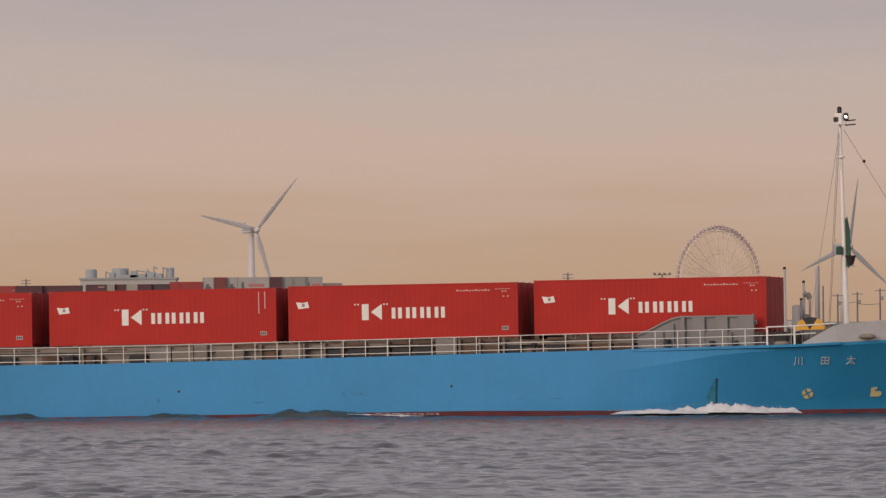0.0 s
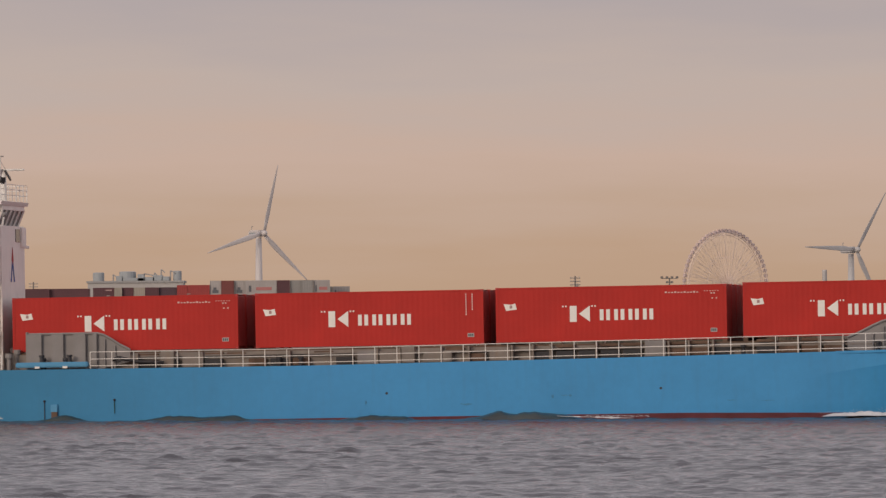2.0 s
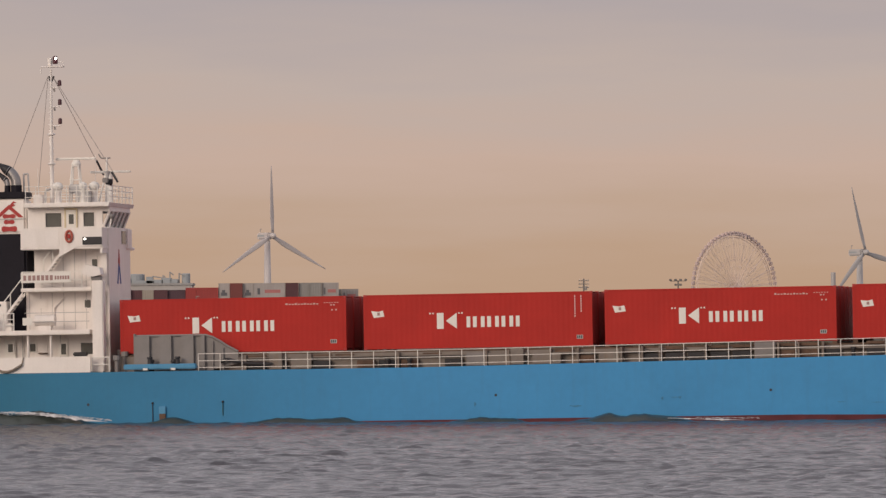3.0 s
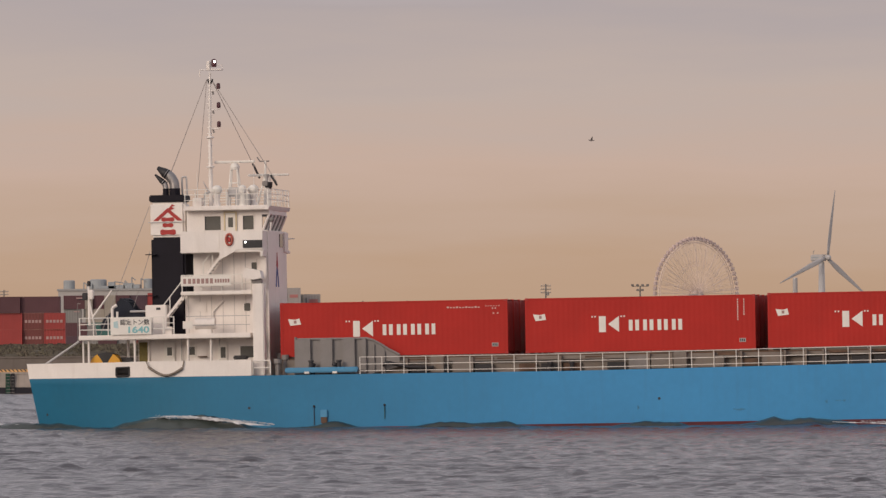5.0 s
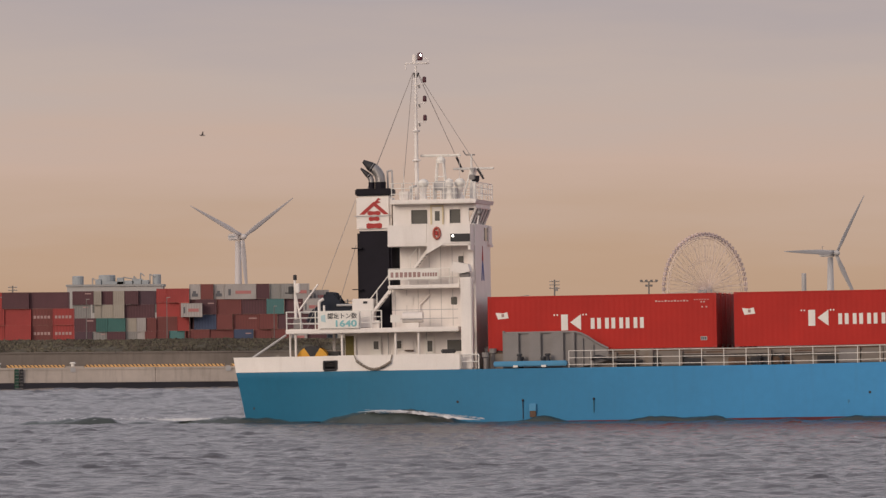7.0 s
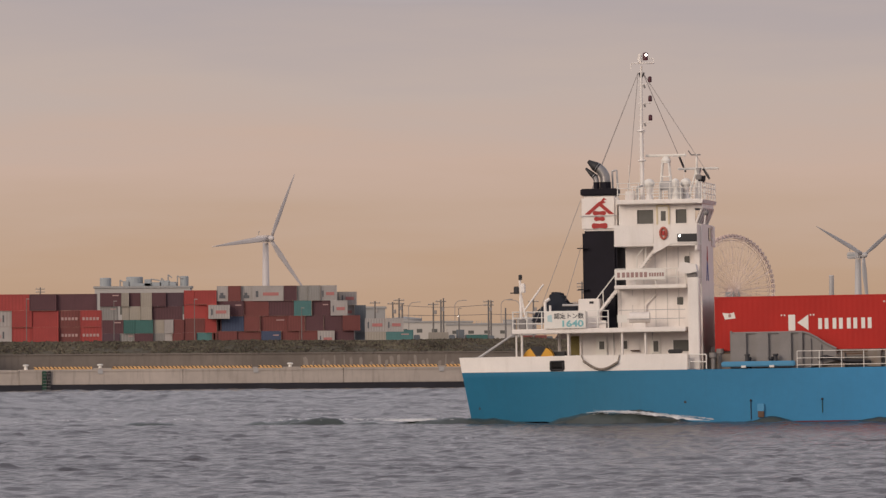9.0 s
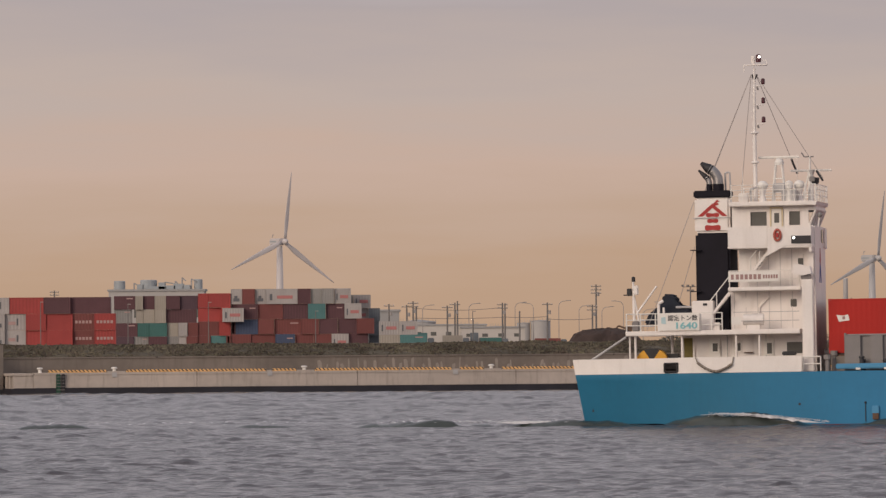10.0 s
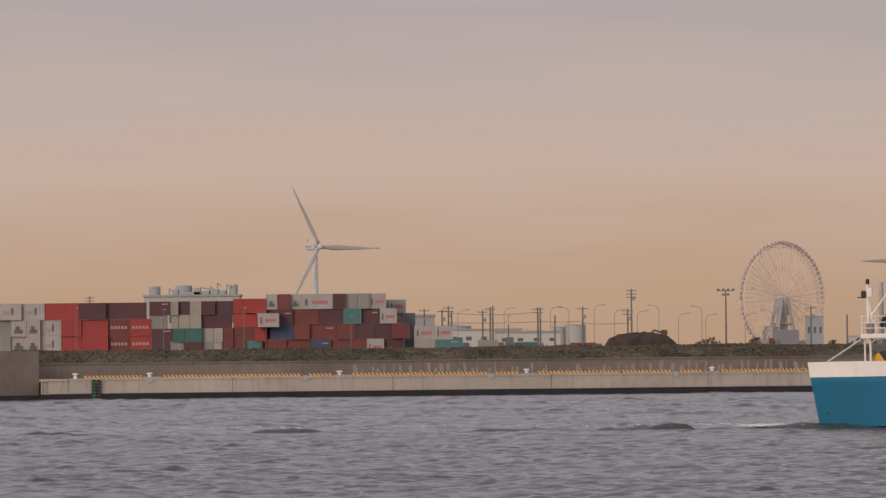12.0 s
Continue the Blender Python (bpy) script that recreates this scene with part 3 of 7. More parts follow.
def hull_loft(name, levels, material, label):
    xs = sorted(set(list(np.arange(1.0, 80.01, 1.0)) + [57.5, 62.8, 67.6, 79.6]))
    bm = B()
    rows = []
    for x in xs:
        zd, zk = lerp(x, DECK_Z), min(lerp(x, KNUCKLE), lerp(x, DECK_Z) - 0.05)
        zb = lerp(x, ((0, -0.50), (50, -0.53), (66, -0.76), (80, -0.82)))
        zz = [zd if l == "deck" else zb if l == "boot" else zb / 2 if l == "half" else zk if l == "knuckle" else l if isinstance(l, str) or not 0 < l < 1 else zk * l for l in levels]
        keel = lerp(x, STERN_RISE)
        zz = [max(z, keel) for z in zz]
        rake = max(0, (4 - x) / 4)             # the transom leans aft towards its top
        rows.append([(x - 0.28 * rake * (z + 0.3) * 0.75, half_breadth(x, z), z) for z in zz])
    for side in (-1, 1):
        grid = [[bm.verts.new((x, side * y, z)) for x, y, z in r] for r in rows]
        for a, b in zip(grid, grid[1:]):
            for k in range(len(levels) - 1):
                bm.faces.new((a[k], b[k], b[k + 1], a[k + 1]))
            if levels[1] == "knuckle" and a[1].co.x > 56.5:
                bm.edges.get((a[1], b[1])).smooth = False
    stern = [[bm.verts.new((x, side * y, z)) for x, y, z in rows[0]] for side in (-1, 1)]
    for k in range(len(levels) - 1):
        bm.faces.new((stern[0][k], stern[1][k], stern[1][k + 1], stern[0][k + 1]))
    return part(name, bm, material, ship, label, smooth=True)


STERN_RISE = ((1.0, -0.24), (3.0, -0.34), (5.5, -0.36), (7.5, -0.7), (9.0, -3.2))      # the counter lifts clear of the water
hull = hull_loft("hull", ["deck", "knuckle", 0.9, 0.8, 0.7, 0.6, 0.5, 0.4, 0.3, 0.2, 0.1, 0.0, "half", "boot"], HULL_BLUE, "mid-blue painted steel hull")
hull_loft("boot_topping", ["boot", -1.5, -3.0], BOOT_RED, "dull red underwater paint")
bm = B()
under = []
for x in (1.0, 2.0, 3.0, 4.0, 5.0, 6.0, 7.0, 8.0):
    z = lerp(x, STERN_RISE) + 0.01
    b = half_breadth(x, z) - 0.03
    under.append((bm.verts.new((x, -b, z)), bm.verts.new((x, b, z))))
for a, b in zip(under, under[1:]):
    bm.faces.new((a[0], b[0], b[1], a[1]))
part("counter_bottom", bm, BOOT_RED, ship, "dull red underside of the stern counter")
bm = B()
top = []
for x in list(np.arange(0.6, 80, 1.0)):
    b, z = lerp(x, DECK_B) - 0.02, lerp(x, DECK_Z) - 0.03
    top.append((bm.verts.new((x, -b, z)), bm.verts.new((x, b, z))))
for a, b in zip(top, top[1:]):
    bm.faces.new((a[0], b[0], b[1], a[1]))
part("deck", bm, DECK, ship, "brown painted steel deck")
# Unseen pale plate, added to bounce light into the recess under the poop.
part("poop_floor", box(B(), 1.2, 13.0, -5.4, 5.4, 2.24, 2.32), PALE_GREY, ship, "pale grey painted poop floor")


def bulwark(name, xs, z_top, material, label, out=0.0):
    for side in (-1, 1):
        bm = B()
        rings = []
        for x in xs:
            b, z0 = lerp(x, DECK_B) + out, lerp(x, DECK_Z)
            rake = max(0, (4 - x) / 4)
            xa, xb = x - 0.28 * rake * 2.6 * 0.75, x - 0.28 * rake * 3.4 * 0.75
            zt = z_top(x)
            rings.append([bm.verts.new((xa, side * b, z0)), bm.verts.new((xb, side * b, zt)), bm.verts.new((xb, side * (b - 0.12), zt)), bm.verts.new((xa, side * (b - 0.12), z0))])
        for p, q in zip(rings, rings[1:]):
            for k in range(4):
                bm.faces.new((p[k], p[(k + 1) % 4], q[(k + 1) % 4], q[k]))
        bm.faces.new(rings[0]), bm.faces.new(rings[-1][::-1])
        part(name, bm, material, ship, label)


bulwark("stern_bulwark", [1.0, 2, 3, 4, 5, 5.40], lambda x: 3.10, WHITE, "white bulwark round the stern", 0.012)
bulwark("stern_bulwark", [6.20, 7, 8, 10, 12.75], lambda x: 3.12, WHITE, "white bulwark round the stern", 0.012)
bulwark("fairlead_sill", [5.40, 5.8, 6.20], lambda x: lerp(x, DECK_Z) + 0.06, WHITE, "", 0.012)
for s in (-1, 1):
    part("fairlead_lintel", box(B(), 5.40, 6.20, s * 6.27 - 0.07, s * 6.27 + 0.07, 2.86, 3.11), WHITE, ship)
    part("fairlead", tube(B(), [(5.45, s * 6.36, 2.36), (5.45, s * 6.36, 2.80), (6.13, s * 6.36, 2.82), (6.13, s * 6.36, 2.36), (5.45, s * 6.36, 2.36)], 0.055), DARK, ship, "dark oval mooring fairlead")
part("transom_bulwark", prism(B(), [(0.585, 2.29), (0.46, 3.10), (0.56, 3.10), (0.69, 2.29)], -5.7, 5.7), WHITE, ship)
bulwark("bow_bulwark", [67.2, 68.9, 71, 73, 75, 77, 79, 80], lambda x: lerp(x, ((67.2, 2.70), (68.9, 3.62), (80, 4.5))), PALE_GREY, "pale grey bow bulwark", 0.012)
part("forecastle_deck", prism(B(), [(67.3, 2.5), (80, 3.2), (79.6, 3.1), (67.3, 2.45)], -1, 1), DECK, ship)
for x0, x1, y, z0, z1 in ((14.55, 18.45, -6.56, 2.38, 2.66),):
    part("fender_beam", box(B(), x0, x1, y, y + 0.5, z0, z1, 0.05), DECK_BLUE, ship, "bright blue fender beam")
    for x in (15.6, 17.1):
        part("lashing_point", box(B(), x, x + 0.25, y - 0.04, y + 0.02, 2.33, 2.44), MARK_WHITE, ship)
        part("bitt", lathe(B(), [(0.13, 0), (0.11, 0.3), (0.16, 0.34), (0.14, 0.42)], (x + 0.3, -6.2, 2.62), 12), DARK, ship, "black mooring bitt")

# marks and fittings on the side
HS = -6.515
for x, z in ((34.4, 0.73), (48.86, 0.77), (12.6, 0.57)):
    part("drain_hole", lathe(B(), [(0.07, 0), (0.07, 0.02)], n=12), DARK, ship).matrix_basis = pose(x, HS + 0.012, z, 90, 0, 0)
for x, z0, z1 in ((16.08, -0.4, 0.6), (19.85, -0.1, 0.62)):
    yb = -half_breadth(x, 0.3) - 0.06 if x > 60 else HS
    part("drain_pipe", rod(B(), (x, yb - 0.02, z0), (x, yb - 0.02, z1), 0.022), GREEN if x > 19 else DARK, ship)
    part("pipe_mouth", ball(B(), (x, yb - 0.02, z1), 0.065, seg=10, rings=6), DARK, ship)
bow_drain = on_side(62.65, 0.3, 0.004)
part("stain", prism(B(), [(0.04, 0.6), (-0.06, 0.62), (-0.34, 0.1), (-0.62, -0.7), (0.0, -0.7)], -0.006, 0.0), STAIN_GREEN, ship, "green weed stain under a drain").matrix_basis = bow_drain
part("drain_pipe", rod(B(), (0.03, -0.03, 0.6), (-0.02, -0.03, -0.7), 0.03), GREEN, ship).matrix_basis = bow_drain
part("pipe_mouth", ball(B(), (0.03, -0.03, 0.62), 0.06, seg=10, rings=6), DARK, ship).matrix_basis = bow_drain
part("overboard_box", box(B(), 16.42, 16.8, HS - 0.12, HS + 0.02, 0.0, 0.42, 0.03), DECK_BLUE, ship)
part("overboard_box_mouth", box(B(), 16.45, 16.78, HS - 0.125, HS + 0.02, -0.3, 0.04, 0.02), RUST_AND_SHADE, ship)
part("corner_scupper", box(B(), 1.42, 1.56, -5.43, -5.2, 0.3, 0.55, 0.03), DARK, ship)
for x, z, w, h in ((43.6, 0.42, 0.45, 0.10), (43.1, 0.30, 0.16, 0.26), (44.0, 0.38, 0.2, 0.16), (38.2, 0.02, 0.8, 0.14), (52.2, 0.06, 0.6, 0.06), (54.0, 0.02, 0.9, 0.05), (33.2, 0.12, 0.16, 0.3)):
    pts = [(x + w * (0.5 + 0.5 * math.cos(a) * (0.75 + 0.25 * math.sin(3 * a + x))), z + h * (0.5 + 0.5 * math.sin(a) * (0.7 + 0.3 * math.cos(5 * a + x)))) for a in np.linspace(0, math.tau, 17)[:-1]]
    part("scrape", prism(B(), pts, HS - 0.004, HS + 0.02), SCRAPE, ship, "scraped darker paint")


def railing(name, xs, y, z_of, height, parent, label, r=0.019, bars=3):
    """Posts as parts of their own, with long bars."""
    p0 = part(name + "_post", rod(B(), (0, 0, 0), (0, 0, height), r * 1.15, n=6), MARK_WHITE, parent, label)
    p0.matrix_basis = pose(xs[0], y, z_of(xs[0]))
    for x in xs[1:]:
        share(p0, pose(x, y, z_of(x)))
    for k in range(bars):                     # each bar bends with the sheer as one swept piece
        h = height * (1.0, 0.58, 0.18)[k]
        bm, rings = B(), []
        for x in xs[::4] + [xs[-1]]:
            c = Vector((x, y, z_of(x) + h))
            rings.append([bm.verts.new(c + Vector((0, r * math.cos(a), r * math.sin(a)))) for a in (0.5, 1.55, 2.6, 3.64, 4.7, 5.75)])
        for p, q in zip(rings, rings[1:]):
            for i in range(6):
                bm.faces.new((p[i], p[(i + 1) % 6], q[(i + 1) % 6], q[i]))
        part(name + "_bar", bm, MARK_WHITE, parent)


side_z = lambda x: lerp(x, DECK_Z)
railing("rail", [18.55 + 1.172 * k for k in range(41)], -6.38, side_z, 0.89, ship, "white painted deck railing")
railing("port_rail", [18.55 + 2.344 * k for k in range(21)], 6.38, side_z, 0.95, ship, "white painted deck railing")
for x in (65.4, 66.82):
    part("gangway_post", rod(B(), (x, -6.35, 2.55), (x, -6.35, 3.58), 0.055), MARK_WHITE, ship)
part("bow_rail", tube(B(), [(65.4, -6.38, 3.55), (66.8, -6.3, 3.58), (68.9, -6.0, 3.68)], 0.035), MARK_WHITE, ship)
part("bow_rail", tube(B(), [(65.4, -6.38, 3.12), (66.8, -6.3, 3.15), (67.9, -6.1, 3.2)], 0.03), MARK_WHITE, ship)
part("aft_rail", tube(B(), [(12.82, -6.3, 2.3), (12.82, -6.3, 3.06), (13.74, -6.3, 3.06), (13.74, -6.3, 2.3)], 0.035), MARK_WHITE, ship)
part("aft_rail", tube(B(), [(12.82, -6.3, 2.68), (13.74, -6.3, 2.68)], 0.03), MARK_WHITE, ship)

# hatch coaming with its stays, its pockets as dark boxes, and the gear on the side deck
bm = B()
box(bm, 14.2, 65.0, -5.25, -5.05, 2.1, 3.06)
box(bm, 14.2, 65.0, 5.05, 5.25, 2.1, 3.06)
box(bm, 14.2, 14.4, -5.05, 5.05, 2.1, 3.06)
box(bm, 64.8, 65.0, -5.05, 5.05, 2.1, 3.06)
part("hatch_coaming", bm, COAMING, ship, "grey buff hatch coaming with rust streaks")
# Dark brown cover: the shadow line under the containers is put in its colour.
part("hatch_cover", box(B(), 14.25, 64.95, -5.2, 5.2, 3.062, 3.14, 0.02), RUST_AND_SHADE, ship)
stay = part("coaming_stay", prism(B(), [(0, 0), (0.0, 0.82), (0.10, 0.82), (0.10, 0)], -0.55, 0.0), COAMING, ship)
stay.matrix_basis = pose(20.9, -5.25, 2.22)
rng = random.Random(5)
for k in range(1, 37):
    if rng.random() < 0.55:
        share(stay, pose(20.9 + 1.17 * k + rng.uniform(-0.2, 0.2), -5.25, side_z(20.9 + 1.17 * k) - 0.02))
part("coaming_ledge", box(B(), 20.5, 63.5, -5.62, -5.26, 2.86, 2.93), COAMING, ship)
for k in range(36):
    x = 21.05 + 1.17 * k
    r = rng.random()
    z0 = side_z(x)
    if r < 0.80:
        # Dark boxes stand in for the pockets; their shade is in the colour.
        part("lashing_bin", box(B(), x, x + 0.95, -5.6, -5.27, z0 + 0.02, z0 + 0.42, 0.02), DARK if r < 0.58 else RUST_AND_SHADE, ship, "dark lashing gear bin")
    if rng.random() < 0.4:
        part("lashing_bridge", box(B(), x, x + 0.98, -5.58, -5.28, z0 + 0.60, z0 + 0.76, 0.02), RUST_AND_SHADE, ship, "rusty lashing gear")
    elif rng.random() < 0.45:
        part("deck_box", box(B(), x, x + rng.choice((0.7, 1.1, 1.5)), -5.75, -5.3, z0 + 0.02, z0 + rng.uniform(0.6, 0.95), 0.02), COAMING if rng.random() < 0.5 else GREY, ship, "grey deck box")
    elif rng.random() < 0.25:
        part("valve", lathe(B(), [(0.12, 0), (0.10, 0.35), (0.16, 0.37), (0.14, 0.48)], (x + 0.5, -5.8, z0), 10), DARK, ship)
part("deck_hose", tube(B(), [(19.6, -5.9, 2.7), (20.0, -5.9, 2.85), (21.0, -5.9, 2.6), (22.4, -5.9, 2.55)], 0.09), DARK, ship)


def breakwater(sign, xa, label, slope=1.0):
    """Grey wing wall at an end of the hold: flat top, then an eased slope down; ribs stand proud of the plate."""
    z0, h, L = 2.27, 1.88, 3.85
    f = lambda u, z: (xa + sign * u, z0 + z)
    curve = [(L + d * slope, h - dz) for d, dz in ((0, 0), (0.35, 0.10), (0.75, 0.32), (1.2, 0.62), (1.75, 0.90))]
    poly = [f(0, 0), f(0, h)] + [f(u, z) for u, z in curve] + [f(L + 1.75 * slope, 0.35), f(L + 0.2, 0)]
    w = part("breakwater", prism(B(), poly, -5.60, -5.48), GREY, ship, label)
    for u, wd in ((0.02, 0.84), (1.38, 0.66), (2.58, 0.66), (3.62, 0.22)):
        a, b = sorted((xa + sign * u, xa + sign * (u + wd)))
        part("stiffener", box(B(), a, b, -5.80, -5.601, z0 + 0.02, z0 + h - 0.02, 0.02), GREY, w)
    for u, zt in ((4.2, 1.55), (4.75, 1.2)):
        a, b = sorted((xa + sign * u, xa + sign * (u + 0.08)))
        part("stiffener", box(B(), a, b, -5.72, -5.601, z0 + 0.02, z0 + zt, 0.01), GREY, w)
    rim = [f(0, h)] + [f(u, z) for u, z in curve]
    part("top_flange", tube(B(), [(x, -5.62, z) for x, z in rim], 0.07, 6), GREY, w)
    a, b = sorted((xa, xa + sign * 0.1))
    part("end_post", box(B(), a, b, -5.78, -5.45, z0, z0 + h + 0.12, 0.02), GREY, w)
    for u in (1.0, 2.2):
        part("bollard_pair", lathe(B(), [(0.14, 0), (0.12, 0.45), (0.17, 0.5), (0.14, 0.62)], (xa + sign * u, -6.0, z0), 12), DARK, w, "black mooring bitts")


breakwater(1, 14.95, "grey steel wing wall with upright stiffeners")
breakwater(-1, 64.68, "grey steel wing wall with upright stiffeners", 1.3)

# overhanging deck edge where the bow draws in
bm, rings = B(), []
for x in np.arange(58.0, 69.3, 0.8):
    out = lerp(x, ((58, 6.52), (61, 6.60), (66.4, 6.60), (68.0, 6.30), (69.2, 5.85)))
    zd = lerp(x, DECK_Z)
    rings.append([bm.verts.new((x, -out, zd + 0.02)), bm.verts.new((x, -out + 0.7, zd + 0.02)), bm.verts.new((x, -out + 0.7, zd - 0.14)), bm.verts.new((x, -out, zd - 0.11))])
for p, q in zip(rings, rings[1:]):
    for k in range(4):
        bm.faces.new((p[k], p[(k + 1) % 4], q[(k + 1) % 4], q[k]))
bm.faces.new(rings[0]), bm.faces.new(rings[-1][::-1])
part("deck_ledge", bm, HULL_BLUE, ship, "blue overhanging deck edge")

# posts and gear between the house and the hold, and ahead of it
for x, y, zt in ((14.05, -5.9, 3.1), (14.35, -5.2, 3.3), (13.95, -4.2, 3.4)):
    part("vent_post", lathe(B(), [(0.12, 0), (0.12, zt - 2.5), (0.2, zt - 2.45), (0.2, zt - 2.2)], (x, y, 2.25), 10), GREY, ship)
part("winch", box(B(), 14.5, 15.0, -5.0, -4.0, 2.4, 3.2, 0.1), DARK, ship)
for x, y, zt in ((66.15, -4.2, 6.6), (66.88, -1.5, 5.9), (67.1, -0.5, 5.2), (66.5, 1.0, 5.0)):
    part("signal_post", rod(B(), (x, y, 2.5), (x, y, zt), 0.09, 0.06), PALE_GREY, ship)
    part("post_lamp", ball(B(), (x, y, zt), 0.085, seg=10, rings=8), DARK, ship)
part("fan_housing", box(B(), 66.35, 66.75, -2.6, -1.8, 2.5, 4.7, 0.06), PALE_GREY, ship)
part("fan_housing", box(B(), 66.85, 67.2, -2.2, -1.4, 2.5, 4.2, 0.06), GREY, ship)
part("vent_head", tube(B(), [(66.85, -1.5, 5.2), (67.05, -1.5, 5.3), (67.2, -1.5, 5.0)], 0.14), GREY, ship)
for x, y in ((65.6, -4.8), (65.9, -5.2), (66.4, -3.6)):
    part("forward_winch", box(B(), x, x + 0.5, y, y + 0.6, 2.5, 3.3, 0.1), DARK, ship)
part("bow_rope_coil", lathe(B(), [(0.38, 0), (0.42, 0.1), (0.36, 0.2), (0.2, 0.24)], (66.1, -6.0, 2.58), 14), ROPE, ship, "coil of worn mooring rope")


def striped_cover(x, y, z, r):
    """Rounded storm cover in yellow and black sectors."""
    for k in range(6):
        bm = B()
        a0, a1 = math.pi * k / 6, math.pi * (k + 1) / 6
        pts = [(0.0, 0.0)] + [(r * math.cos(a0 + (a1 - a0) * i / 4), 0.86 * r * math.sin(a0 + (a1 - a0) * i / 4)) for i in range(5)]
        prism(bm, [(x + u, z + w) for u, w in pts], y - 0.45, y + 0.45)
        part("winch_cover", bm, DARK if k in (2, 3) else YELLOW, ship, "black sector of a striped winch cover" if k in (2, 3) else "yellow sector of a striped winch cover")


striped_cover(4.66, -4.9, 2.92, 0.84)
striped_cover(67.48, -4.4, 3.38, 0.76)
part("stern_winch", box(B(), 5.0, 6.1, -4.8, -3.9, 2.4, 3.35, 0.12), DARK, ship)

# ship's name in faded white on the bow, and yellow bow marks
for x, ch in ((66.95, "川"), (68.30, "田"), (69.60, "太")):
    n = lettering("name_sign", ch, 0.52, 0, 0, 0, NAME_WHITE, ship, 0.02)
    n.matrix_basis = on_side(x, 1.74, 0.03)
bm = B()
for k in range(4):                          # a disc in four petals, the gaps between them a dark cross
    c, d = math.cos(math.pi / 2 * k + 0.5), math.sin(math.pi / 2 * k + 0.5)
    pts = [(0.045, 0.045)] + [(0.045 + 0.23 * math.cos(math.pi / 2 * i / 5), 0.045 + 0.23 * math.sin(math.pi / 2 * i / 5)) for i in range(6)]
    prism(bm, [(x * c - z * d, x * d + z * c) for x, z in pts], -0.012, 0.012)
part("thruster_mark", bm, MARK_YELLOW, ship, "pale yellow disc with a cross through it").matrix_basis = on_side(67.3, 0.08, 0.04)
part("bulb_mark", prism(B(), [(-0.28, -0.24), (0.18, -0.24), (0.30, -0.16), (0.30, 0.0), (0.18, 0.06), (-0.08, 0.06), (-0.08, 0.14), (0.06, 0.20), (0.04, 0.30), (-0.28, 0.26)], -0.012, 0.012), MARK_YELLOW, ship, "pale yellow bulbous bow mark").matrix_basis = on_side(70.75, 0.08, 0.04)
part("bow_anchor_rope", ball(B(), (70.5, -5.45, 2.98), 0.45, 0.2, 0.14), ROPE, ship)

# ---- bow mast ----
bm = B()
rod(bm, (68.98, 0, 2.9), (68.9, 0, 8.6), 0.15, 0.115, 12)
rod(bm, (68.9, 0, 8.6), (68.82, 0, 14.2), 0.115, 0.065, 12)
part("foremast", bm, WHITE, ship, "white tubular foremast")
part("mast_table", box(B(), 68.6, 69.1, -0.4, 0.4, 14.15, 14.22), WHITE, ship)
part("mast_box", box(B(), 68.55, 68.95, -0.25, 0.25, 14.22, 14.75, 0.04), WHITE, ship)
part("masthead_lamp", lathe(B(), [(0.13, 0), (0.15, 0.1), (0.13, 0.38), (0.05, 0.42)], (69.15, -0.2, 14.35), 12), DARK, ship)
part("masthead_light", ball(B(), (69.17, -0.34, 14.55), 0.06, seg=12, rings=8), LAMP_ON, ship, "lit masthead lamp")
part("anchor_lamp", lathe(B(), [(0.12, 0), (0.12, 0.3), (0.05, 0.36)], (68.80, 0, 14.75), 10), DARK, ship)
for z in (14.35, 14.12):
    part("lamp_bracket", rod(B(), (69.1, 0, z), (69.65, 0, z + 0.04), 0.035), DARK, ship)
part("side_lamp", box(B(), 68.5, 68.75, -0.3, -0.1, 14.3, 14.55, 0.02), DARK, ship)
part("mast_ring", lathe(B(), [(0.18, 0), (0.2, 0.05), (0.18, 0.1)], (68.84, 0, 12.4), 12), WHITE, ship)
part("green_bell", prism(B(), [(69.02, 6.7), (69.02, 9.15), (69.1, 9.3), (69.22, 8.6), (69.26, 7.0), (69.15, 6.6)], -0.2, 0.2), GREEN, ship, "dark green day-shape cover")
part("horn", lathe(B(), [(0.06, 0), (0.16, 0.05), (0.26, 0.4), (0.3, 0.5)], (69.25, -0.1, 6.75), 12), DARK, ship)
part("lamp_box", box(B(), 68.5, 68.85, -0.3, 0.1, 7.3, 7.75, 0.05), GREEN, ship)
part("lamp_arm", rod(B(), (68.9, 0, 6.75), (69.5, 0, 6.7), 0.04), MARK_WHITE, ship)
for a, b in (((68.8, 0, 13.9), (67.2, -3.4, 3.0)), ((68.8, 0, 13.9), (67.75, 3.2, 3.0)), ((68.72, 0, 13.9), (68.0, -0.3, 3.0)), ((69.0, 0, 13.9), (74.9, 0, 4.0))):
    part("stay", rod(B(), a, b, 0.017, n=5), WIRE, ship, "thin wire stay")
part("stay_insulator", ball(B(), (70.05, 0, 12.2), 0.09, seg=8, rings=6), DARK, ship)

# ---- the house aft: poop, accommodation, bridge ----
HY = -4.0                                   # starboard wall of the house


def slab(name, x0, x1, z0, z1, y0=-5.9, y1=5.9, label=""):
    return part(name, box(B(), x0, x1, y0, y1, z0, z1, 0.03), WHITE, ship, label)


